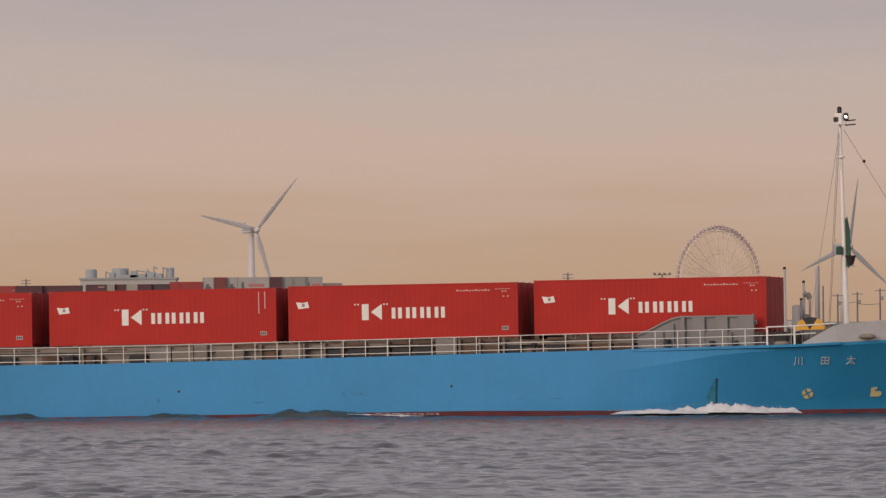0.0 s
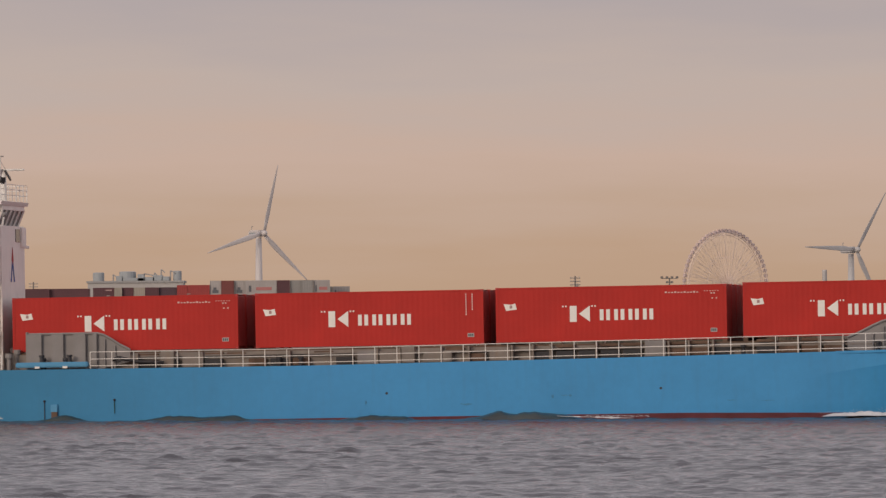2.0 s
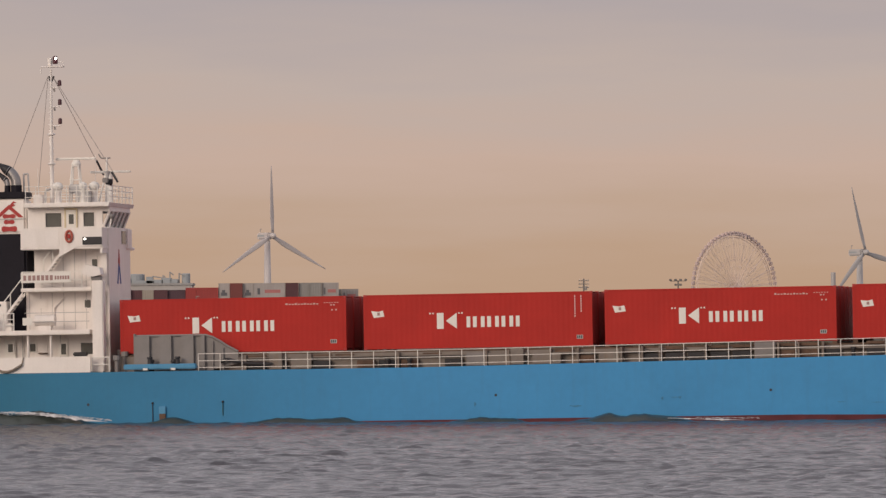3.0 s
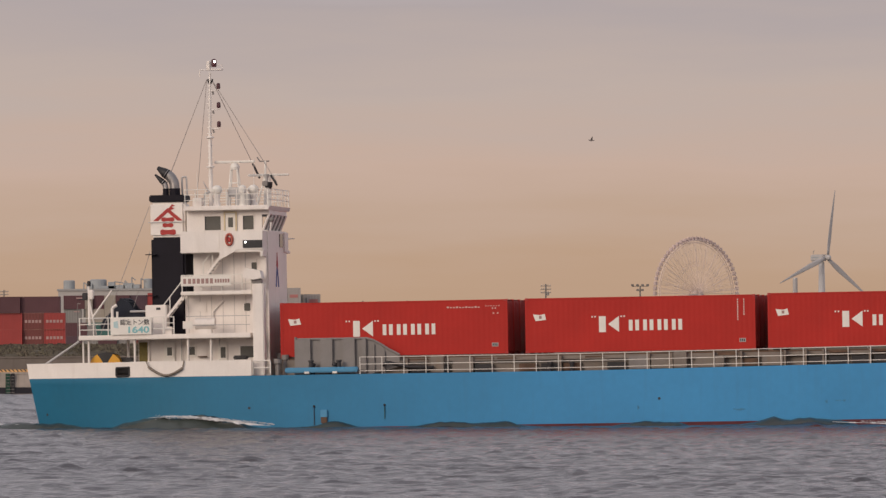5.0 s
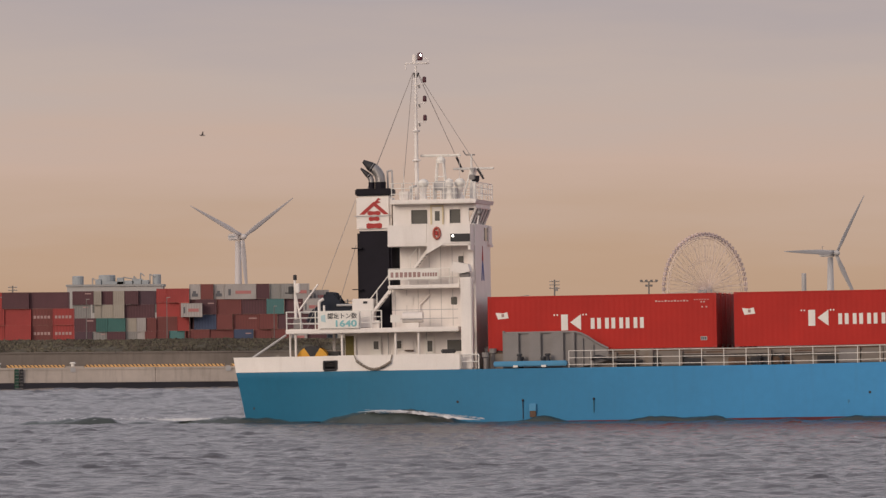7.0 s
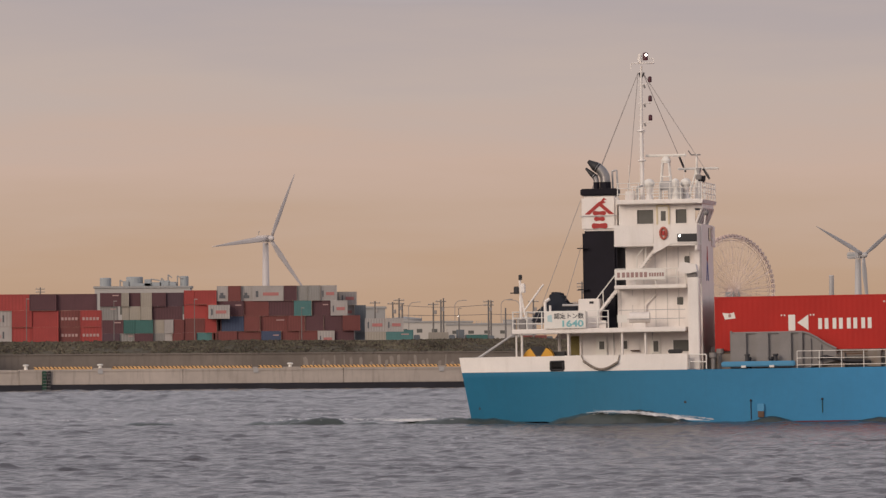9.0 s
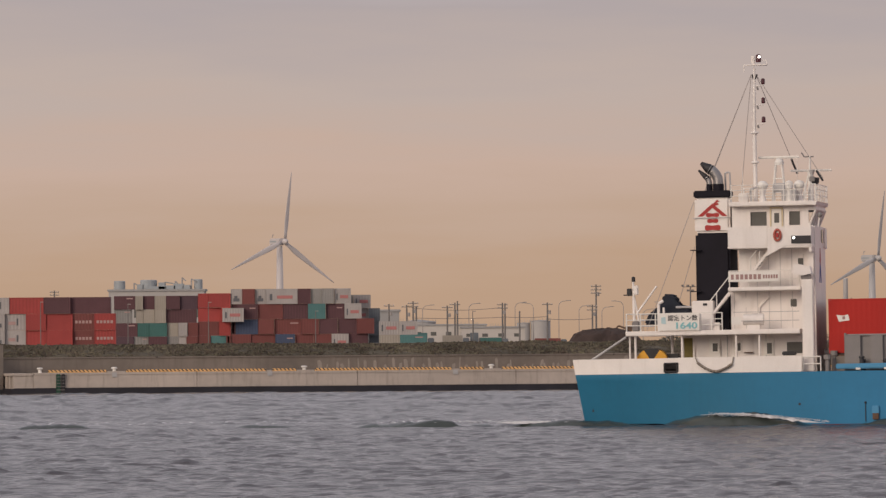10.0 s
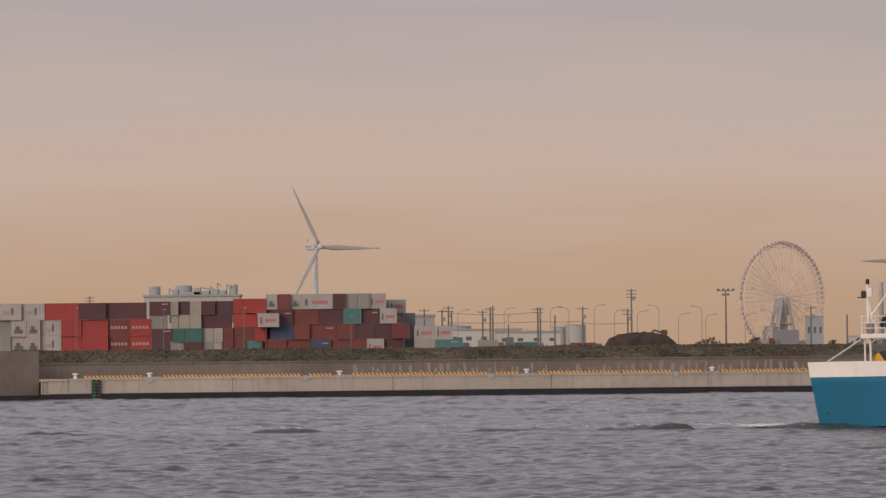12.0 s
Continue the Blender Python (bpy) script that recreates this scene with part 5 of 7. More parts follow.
for a, b in (((10.0, MY, 18.15), (7.4, -2.8, 12.0)), ((10.0, MY, 18.15), (7.3, -2.4, 12.0)), ((10.0, MY, 18.15), (9.31, MY, 11.4)), ((10.25, MY, 18.15), (13.75, -3.4, 12.55)), ((10.25, MY, 18.15), (11.85, 2.0, 12.97)),
             ((6.84, -3.6, 11.4), (4.4, -5.2, 4.6)), ((6.84, -3.6, 9.0), (5.6, -4.4, 4.6))):
    part("stay", rod(B(), a, b, 0.017, n=5), WIRE, ship, "thin wire stay")
for a, b in (((11.62, 1.3, 13.72), (11.85, 2.0, 12.97)), ((13.4, -3.3, 12.95), (13.75, -3.4, 12.4))):
    part("stay_spring", rod(B(), a, b, 0.06, n=8), DARK, ship)
for x in (10.12, 10.2):
    part("mast_shackle", rod(B(), (x, MY, 17.9), (x - 0.06 if x < 10.15 else x + 0.12, MY, 18.15), 0.05, n=6), DARK, ship)
# radar gantries
part("scanner", box(B(), 10.26, 12.46, -2.9, -2.72, 13.64, 13.78, 0.04), MARK_WHITE, ship, "white radar scanner bar")
part("scanner_gearbox", lathe(B(), [(0.24, 0), (0.26, 0.15), (0.18, 0.32), (0.1, 0.36)], (11.37, -2.8, 13.3), 16), MARK_WHITE, ship)
for dx in (-0.34, 0.34):
    for dy in (-0.3, 0.3):
        part("gantry_leg", rod(B(), (11.35 + dx, -2.8 + dy, 11.34), (11.35 + dx * 0.5, -2.8 + dy * 0.6, 13.3), 0.05, n=8), MARK_WHITE, ship)
for z in (12.0, 12.55):
    part("gantry_brace", box(B(), 11.07, 11.63, -3.1, -3.04, z, z + 0.06), MARK_WHITE, ship)
part("scanner", box(B(), 11.8, 14.04, -1.4, -1.22, 12.95, 13.08, 0.04), MARK_WHITE, ship, "white radar scanner bar")
part("scanner_pedestal", lathe(B(), [(0.16, 0), (0.14, 1.4), (0.2, 1.6)], (12.9, -1.3, 11.34), 14), MARK_WHITE, ship)
part("front_stub_mast", rod(B(), (12.95, -2.6, 11.34), (13.0, -2.6, 13.75), 0.085, 0.05, n=10), MARK_WHITE, ship)
part("stub_mast_brace", rod(B(), (12.55, -2.7, 11.34), (12.97, -2.6, 13.0), 0.045, n=8), MARK_WHITE, ship)
part("radar_motor_box", box(B(), 11.02, 11.72, -3.2, -2.5, 11.86, 12.34, 0.06), PALE_GREY, ship)
part("aerial_base", lathe(B(), [(0.12, 0), (0.09, 0.5), (0.14, 0.56), (0.12, 0.86)], (11.9, -3.9, 11.34), 12), PALE_GREY, ship)
part("whip_aerial", rod(B(), (9.55, -3.9, 11.34), (9.5, -3.9, 13.2), 0.022, 0.01, n=6), MARK_WHITE, ship)
part("whip_aerial", rod(B(), (12.2, -1.9, 11.34), (12.25, -1.9, 13.9), 0.022, 0.01, n=6), MARK_WHITE, ship)
part("air_horn", lathe(B(), [(0.07, 0), (0.08, 0.3), (0.18, 0.55)], (13.15, -3.2, 12.45), 12), PALE_GREY, ship)
part("flood_lamp", box(B(), 13.1, 13.42, -4.35, -4.1, 12.35, 12.62, 0.04), GREY, ship)
part("roof_pipe", tube(B(), [(9.95, -4.1, 11.34), (9.95, -4.1, 12.0), (10.25, -4.1, 12.1)], 0.06), PALE_GREY, ship)
part("wind_vane", tube(B(), [(12.55, -2.6, 13.95), (12.7, -2.6, 13.72), (13.2, -2.6, 13.72)], 0.035), GREY, ship)
for x, r, y in ((10.56, 0.27, -3.8), (12.5, 0.27, -3.6)):
    bm = B()
    ball(bm, (x, y, 12.20), r * 1.1, r * 1.1, r * 0.95)
    part("satellite_dome", bm, MARK_WHITE, ship, "white satellite dome", smooth=True)
    part("dome_stand", lathe(B(), [(0.22, 0), (0.14, 0.3), (0.2, 0.66)], (x, y, 11.34), 12), WHITE, ship)
part("searchlight", lathe(B(), [(0.12, 0), (0.2, 0.1), (0.22, 0.36)], (13.4, -4.0, 12.2), 14), DARK, ship)
part("roof_locker", box(B(), 11.6, 12.4, -4.2, -3.5, 11.34, 11.95, 0.04), PALE_GREY, ship)
part("roof_locker", box(B(), 9.3, 9.8, -4.2, -3.6, 11.34, 11.8, 0.04), WHITE, ship)
part("compass_stand", lathe(B(), [(0.2, 0), (0.15, 0.6), (0.22, 0.7), (0.2, 1.0), (0.05, 1.1)], (12.0, -4.1, 11.34), 12), MARK_WHITE, ship)
part("wing_lamp", ball(B(), (13.7, -4.9, 10.55), 0.14, seg=10, rings=8), GREY, ship)
part("wing_lamp_post", rod(B(), (13.6, -4.9, 9.95), (13.68, -4.9, 10.5), 0.04), WHITE, ship)

# ---- aft light mast and flagstaff ----
part("aft_mast", rod(B(), (3.62, -4.2, 4.5), (3.58, -4.2, 7.2), 0.09, 0.06, 10), WHITE, ship)
part("aft_mast_brace", rod(B(), (3.95, -4.2, 4.6), (3.62, -4.2, 6.4), 0.05), WHITE, ship)
part("aft_boom", rod(B(), (3.75, -4.2, 5.5), (4.84, -4.2, 6.94), 0.05), WHITE, ship)
part("stern_lamp", box(B(), 3.25, 3.5, -4.35, -4.05, 6.45, 6.85, 0.03), DARK, ship)
part("stern_lamp", lathe(B(), [(0.1, 0), (0.1, 0.24), (0.04, 0.28)], (3.6, -4.2, 7.2), 10), DARK, ship)
part("stern_lamp_bracket", rod(B(), (3.05, -4.2, 6.5), (3.6, -4.2, 6.5), 0.03), DARK, ship)
part("stern_prop", rod(B(), (1.45, -5.6, 3.05), (3.35, -5.8, 4.25), 0.06), PALE_GREY, ship, "pale diagonal strut")
part("mast_lamp_box", box(B(), 3.62, 3.86, -4.4, -4.1, 6.5, 7.0, 0.04), WHITE, ship)
part("stern_gear", box(B(), 3.5, 3.9, -4.4, -4.0, 4.55, 5.1, 0.05), GREY, ship)

# ---- the red boxes: each container a thing of its own, carried by the ship ----
CL, CW, CH = 12.19, 2.44, 2.896             # high boxes


def deck_container(marked, variant):
    e = thing("shipping_container", "red forty-foot shipping container with white company marks on its corrugated side" if marked
              else "red forty-foot shipping container with plain corrugated sides", "container", group="containers on the deck")
    pitch, d = 0.278, 0.004
    n = int((CL - 0.30) / pitch)
    x0 = (CL - n * pitch) / 2
    for y, s in ((0, 1), (CW, -1)):           # corrugated sides
        bm = B()
        prof = []
        for k in range(n):
            a = x0 + k * pitch
            prof += [(a, 0.01), (a + 0.07, 0.01), (a + 0.14, 0.01 + d), (a + 0.21, 0.01 + d)]
        prof = [(0.14, 0.01)] + prof + [(x0 + n * pitch, 0.01), (CL - 0.14, 0.01)]
        lo = [bm.verts.new((x, y + s * q, 0.15)) for x, q in prof]
        hi = [bm.verts.new((x, y + s * q, CH - 0.10)) for x, q in prof]
        for i in range(len(prof) - 1):
            bm.faces.new((lo[i], lo[i + 1], hi[i + 1], hi[i]))
        part("side_panel", bm, CONT_RED, e)
    for x in (0, CL - 0.16):
        for y in (0, CW - 0.16):
            part("corner_post", box(B(), x, x + 0.16, y, y + 0.16, 0.118, CH - 0.118, 0.01), CONT_RED, e)
            for z in (0, CH - 0.118):
                part("corner_casting", box(B(), x - 0.004, x + 0.174, y - 0.004, y + 0.164, z, z + 0.118, 0.012), CONT_END, e)
    for y in (0.0, CW - 0.08):
        part("top_rail", box(B(), 0.175, CL - 0.175, y, y + 0.08, CH - 0.10, CH - 0.01, 0.008), CONT_RED, e)
        part("bottom_rail", box(B(), 0.175, CL - 0.175, y, y + 0.08, 0.02, 0.15, 0.008), CONT_RED, e)
    part("roof", box(B(), 0.1, CL - 0.1, 0.05, CW - 0.05, CH - 0.05, CH - 0.02), CONT_END, e)
    part("floor", box(B(), 0.1, CL - 0.1, 0.05, CW - 0.05, 0.05, 0.15), CONT_END, e)
    for x in (0.05, CL - 0.09):
        part("end_panel", box(B(), x, x + 0.04, 0.16, CW - 0.16, 0.118, CH - 0.1), CONT_END, e)
    for k in range(7):
        part("end_rib", box(B(), CL - 0.05, CL - 0.01, 0.22 + 0.3 * k, 0.36 + 0.3 * k, 0.15, CH - 0.14, 0.01), CONT_END, e)
    for y in (0.5, 1.05, 1.4, 1.95):
        part("lock_rod", rod(B(), (0.02, y, 0.1), (0.02, y, CH - 0.1), 0.02, n=6), STEEL, e)
    if marked:
        Y = -0.004
        # the company mark as plain bars, wedges and blocks
        shapes = [[(3.92, 1.04), (3.92, 1.88), (4.28, 1.88), (4.28, 1.04)], [(4.40, 1.46), (4.98, 1.88), (4.98, 1.04)]]
        for k in range(4):
            for dx in (0.0, 0.34):
                a = 5.50 + 0.76 * k + dx
                shapes.append([(a, 1.10), (a, 1.67), (a + 0.20, 1.67), (a + 0.20, 1.10)])
        for poly in shapes:
            part("brand_mark", prism(B(), poly, Y, Y + 0.012), MARK_WHITE, e, "white company mark of plain shapes")
        for x in (3.52, 3.68, 5.06, 5.22):
            part("brand_dot", box(B(), x, x + 0.08, Y, Y + 0.012, 1.82, 1.90), MARK_WHITE, e)
        part("flag_mark", prism(B(), [(0.42, 2.04), (0.55, 1.68), (1.12, 1.74), (1.04, 2.06), (0.8, 2.00)], Y, Y + 0.012), MARK_WHITE, e, "white pennant mark")
        part("flag_emblem", box(B(), 0.74, 0.88, Y - 0.004, Y, 1.80, 1.96), MARK_FADED, e)
        part("data_panel", box(B(), CL - 0.86, CL - 0.52, Y, Y + 0.012, 0.40, 0.60), PALE_GREY, e, "small grey data panel")
        for k in range(3):
            part("data_bar", box(B(), CL - 0.83 + 0.10 * k, CL - 0.76 + 0.10 * k, Y - 0.003, Y, 0.43, 0.57), MARK_DARK, e)
        if variant == 0:                       # small upright rows of marks
            for x, k in ((CL - 0.95, 9), (CL - 0.62, 7)):
                for i in range(k):
                    part("code_bar", box(B(), x, x + 0.05, Y, Y + 0.012, 2.6 - 0.13 * i, 2.67 - 0.13 * i), MARK_WHITE, e)
        else:
            for i in range(11):
                part("address_bar", box(B(), 8.95 + 0.165 * i, 9.06 + 0.165 * i, Y, Y + 0.012, 2.46, 2.515 + 0.03 * (i % 3 == 0)), MARK_PINK, e)
            for i in range(6):
                part("code_bar", box(B(), 11.0 + 0.14 * i, 11.08 + 0.14 * i, Y, Y + 0.012, 2.53, 2.565), MARK_PINK, e)
            for x, z in ((11.35, 2.39), (11.5, 2.39), (11.4, 2.13), (11.62, 2.13)):
                part("code_bar", box(B(), x, x + 0.08, Y, Y + 0.012, z, z + 0.07), MARK_PINK, e)
    return e


CONT_ROWS = ((14.06, 3.20, 1), (27.18, 3.21, 0), (40.02, 3.26, 1), (53.06, 3.32, 1))
marked = {v: deck_container(True, v) for v in (0, 1)}
plain = deck_container(False, 0)
cargo, used = [], set()
for x, z, v in CONT_ROWS:
    for lane in range(4):
        src = marked[v] if lane == 0 else plain
        at = pose(x, -4.93 + 2.48 * lane, z)
        if id(src) in used:
            ob = copy_thing(src, at)
        else:
            ob, _ = src, used.add(id(src))
        cargo.append((ob, at))
for x, z, v in CONT_ROWS:
    for dx in (0.0, 11.95):
        part("container_foot", box(B(), x + dx, x + dx + 0.24, -4.95, 4.95, 3.10, z - 0.003), RUST_AND_SHADE, ship)

# ---- far shore: places by bearing (thousandths of the distance) and distance from the eye ----
LAND = 3.6


def at(bearing, dist, z=LAND, turn=0.0):
    return pose(bearing * dist / 1000, dist, z, 0, 0, turn)


# Dulled and low in contrast: distance haze is put into the yard's paints.
YARD_COLOURS = {
    "red": (0.33, 0.042, 0.036), "brick": (0.165, 0.042, 0.036), "maroon": (0.092, 0.034, 0.040), "plum": (0.075, 0.037, 0.048), "white": (0.37, 0.335, 0.315),
    "grey": (0.25, 0.235, 0.22), "cream": (0.33, 0.29, 0.24), "green": (0.040, 0.125, 0.110), "teal": (0.070, 0.175, 0.170), "blue": (0.045, 0.062, 0.115), "slate": (0.13, 0.145, 0.16)}
YARD_MATS = {k: mat("yard_paint_" + k, v, 0.6, var=0.12, scale=0.4, fine=3, streak=0.3, streak_rgb=tuple(c * 0.6 for c in v), random_tint=0.12) for k, v in YARD_COLOURS.items()}
yard_kinds = {}


def yard_container(length, colour, h=2.59):
    """A box of the yard: posts, rails, ribbed side and end, and a pale or dark patch of marks."""
    key = (round(length, 2), colour, h)
    if key in yard_kinds:
        return copy_thing(yard_kinds[key], Matrix())
    m, w = YARD_MATS[colour], 2.44
    e = thing("yard_container", colour + " painted steel shipping container in a stack on the yard", "container", group="containers stacked in the yard")
    bm = B()
    box(bm, 0.03, length - 0.03, 0.05, w - 0.05, 0.03, h - 0.03)
    part("body", bm, m, e)
    bm = B()
    n = max(4, int(length / 0.55))
    for k in range(n):
        x = 0.2 + (length - 0.4) * (k + 0.5) / n
        box(bm, x - 0.12, x + 0.12, 0.015, 0.05, 0.16, h - 0.12)
    part("side_ribs", bm, m, e)
    for x in (0, length - 0.15):
        part("corner_post", box(B(), x, x + 0.15, 0, w, 0, h), m, e)
    for z in (0, h - 0.11):
        part("rail", box(B(), 0.15, length - 0.15, 0.0, 0.06, z, z + 0.11), m, e)
    yard_kinds[key] = e
    return e


def mark(e, x0, x1, z0, z1, material, label="plain block of marks"):
    part("mark", box(B(), x0, x1, -0.03, -0.004, z0, z1, 0.004), material, e, label)


def stack_row(start, dist, level, items, base=LAND, pitch=2.6):
    """Boxes side by side along one level: (metres, colour) from left to right."""
    x = start * dist / 1000
    for k, (length, colour) in enumerate(items):
        if colour:
            e = yard_container(length - 0.06, colour, round(pitch - 0.01, 2))
            e.matrix_basis = pose(x, dist + 0.4 * math.sin(k * 2.3 + level), base + pitch * level)
        x += length
    return x


# the nearer block: white and red boxes, three high
N1 = 1000.0
for level in (0, 1):
    stack_row(-76.5, N1, level, ((3.8, "grey"), (2.5, "white"), (2.2, "white"), (3.3, "white"), (3.2, "red"), (4.2, "red"), (3.4, "brick"), (3.4, "red")), 4.3)
stack_row(-76.5, N1, 2, ((1.9, "white"), (3.7, "white"), (3.6, "white"), (5.4, "red"), (4.3, "maroon"), (6.3, "maroon")), 4.3)
# the farther block: low boxes, then a red stack, then tall boxes
N2 = 1215.0
LEFT = (((3.8, "plum"), (2.8, "grey"), (3.6, "maroon"), (2.1, "grey"), (1.6, "white"), (2.2, "brick")),
        ((4.5, "maroon"), (2.2, "green"), (3.5, "green"), (2.1, "cream"), (1.8, "white"), (2.0, "brick")),
        ((3.4, "grey"), (0.8, ""), (1.4, "cream"), (2.2, "cream"), (2.2, "cream"), (5.8, "maroon")),
        ((4.1, "maroon"), (1.5, "cream"), (2.2, "maroon"), (2.2, "cream"), (2.7, "maroon"), (3.4, "plum")))
for level, row in enumerate(LEFT):
    stack_row(-50.8, N2, level, row)
MIDDLE = (((2.4, "brick"), (3.0, "teal"), (0.9, "brick")), ((4.0, "brick"), (2.3, "red")), ((4.4, "red"), (1.9, "red")), ((2.1, "red"), (4.2, "red")))
for level, row in enumerate(MIDDLE):
    stack_row(-37.55, N2, level, row, pitch=2.7)
stack_row(-33.7, N2 - 3, 2, ((4.1, "white"),), pitch=2.65)
RIGHT = (((3.9, "brick"), (4.6, "brick"), (3.8, "blue"), (3.5, "brick"), (3.5, "brick"), (3.3, "white"), (3.7, "maroon")),
         ((0.9, "maroon"), (4.3, "blue"), (3.1, "brick"), (5.2, "brick"), (3.4, "brick"), (3.6, "maroon"), (3.6, "maroon"), (3.4, "brick")),
         ((1.2, "maroon"), (4.0, "maroon"), (4.8, "brick"), (4.8, "maroon"), (3.4, "teal"), (3.6, "maroon"), (3.3, "white")),
         ((2.2, "white"), (2.45, "brick"), (2.1, "white"), (6.1, "white"), (2.5, "maroon"), (2.2, "grey"), (2.3, "grey"), (3.2, "white")))
for level, row in enumerate(RIGHT):
    stack_row(-32.35, N2, level, row, pitch=2.9)
stack_row(-13.3, N2 + 6, 0, ((3.3, "white"), (2.0, "slate")))
stack_row(-13.3, N2 + 6, 1, ((3.3, "white"), (2.0, "slate")))
stack_row(-13.3, N2 + 6, 2, ((3.3, "white"), (2.2, "slate")))
stack_row(-15.0, N2 + 6, 3, ((2.5, "grey"), (3.3, "white")))
stack_row(-15.0, N2 + 6, 0, ((1.85, "grey"),)), stack_row(-15.0, N2 + 6, 1, ((1.85, "grey"),)), stack_row(-15.0, N2 + 6, 2, ((1.85, "grey"),))
stack_row(-9.0, N2 - 8, 0, ((4.0, "cream"), (3.4, "grey")))
stack_row(-9.0, N2 - 8, 1, ((4.0, "white"), (3.4, "white")))
stack_row(-5.7, N2 - 20, 0, ((4.9, "teal"),))
DUST_MARK = mat("faded_red_marks", (0.42, 0.16, 0.15), 0.7, var=0.1, bump=0)
DUST_WHITE = mat("faded_white_marks", (0.42, 0.27, 0.25), 0.7, var=0.1, bump=0)
DUST_DARK = mat("faded_dark_marks", (0.11, 0.11, 0.12), 0.7, var=0.1, bump=0)
seen_marks = random.Random(11)
for ob in [o for o in scene.objects if o.name.startswith("yard_container")]:
    colour, (x, y, z) = ob["label"].split()[0], ob.matrix_basis.translation
    body = ob.children[0].data.vertices
    length = max(v.co.x for v in body)
    if colour == "white" and y > 1100 and length > 3:
        mark(ob, length * 0.35, length * 0.85, 1.0, 1.6, DUST_MARK, "faded pink block of marks")
        mark(ob, length * 0.12, length * 0.2, 0.7, 1.9, DUST_DARK, "small dark block of marks")
    elif colour == "white" and length > 1.8:
        if length > 3:
            mark(ob, length * 0.15, length * 0.5, 0.9, 1.4, DUST_WHITE)
            mark(ob, length * 0.56, length * 0.64, 0.8, 1.9, DUST_DARK, "small dark block of marks")
        else:
            mark(ob, length * 0.22, length * 0.78, 0.5, 1.1, DUST_DARK, "dark block of marks")
            mark(ob, length * 0.32, length * 0.6, 1.1, 1.6, DUST_DARK, "dark block of marks")
    elif y < 1100 and z < 8 and length < 3.4 and length > 3.3:
        for k in range(5):
            mark(ob, 0.35 + 0.55 * k, 0.35 + 0.55 * k + 0.38, 1.05, 1.5, DUST_WHITE, "faded white block of marks")
    elif seen_marks.random() < 0.16 and length > 2.4:
        mark(ob, length * 0.6, length * 0.9, 2.0, 2.2, DUST_WHITE, "small pale block of marks")


# ---- wind turbines ----
def turbine(m, hub, material, label):
    e = thing("wind_turbine", label, "wind turbine", m, group="wind turbines")
    part("tower", lathe(B(), [(1.65, 0), (1.5, hub * 0.4), (1.1, hub - 1.6)], n=24), material, e, smooth=True)
    bm = B()
    box(bm, -1.2, 1.2, -2.2, 6.0, hub - 1.4, hub + 1.3, 0.45)
    part("nacelle", bm, material, e, "pale nacelle with a dark stripe")
    for s in (-1.22, 1.22):
        part("nacelle_stripe", box(B(), s - 0.02, s + 0.02, 0.5, 5.2, hub - 0.2, hub + 0.35), FAR_BLUE, e)
    part("wind_sensor", tube(B(), [(0, 5.2, hub + 1.6), (0, 5.2, hub + 2.8), (0.6, 5.2, hub + 2.8)], 0.12), FAR_GREY, e)
    bm = B()
    ball(bm, (0, -0.4, 0), 1.15, 1.7, 1.15)
    rotor = part("rotor", bm, material, e, "three-bladed rotor", smooth=True)
    bm = B()
    rings = []
    for u in np.linspace(0, 1, 13):            # tapering, twisted blade
        z = 1.2 + 26.0 * u
        chord = 1.5 if u < 0.04 else float(np.interp(u, (0.04, 0.2, 0.6, 1.0), (1.3, 2.2, 1.4, 0.3)))
        thick = float(np.interp(u, (0, 0.05, 0.2, 1), (1.4, 1.2, 0.6, 0.1)))
        tw = radians(18 * (1 - u))
        pts = []
        for k in range(10):
            a = math.tau * k / 10
            x, y = (math.cos(a) * 0.5 + 0.12) * chord, math.sin(a) * 0.5 * thick * (0.6 + 0.4 * math.cos(a))
            pts.append(bm.verts.new((x * math.cos(tw) - y * math.sin(tw), x * math.sin(tw) + y * math.cos(tw) - 0.9 * u * u, z)))
        rings.append(pts)
    for p, q in zip(rings, rings[1:]):
        for k in range(10):
            bm.faces.new((p[k], p[(k + 1) % 10], q[(k + 1) % 10], q[k]))
    bm.faces.new(rings[0]), bm.faces.new(rings[-1][::-1])
    blade = part("blade", bm, material, rotor, "", smooth=True)
    for k in (1, 2):
        share(blade, pose(0, 0, 0, 0, 120 * k, 0))
    return e, rotor, hub


left_turbine = turbine(at(-24.6, 2470, LAND, 33), 41.6, TURBINE, "white three-bladed wind turbine, turning")
right_turbine = turbine(at(68.9, 2545, LAND, 35), 34.6, TURBINE_GREY, "grey three-bladed wind turbine, turning")


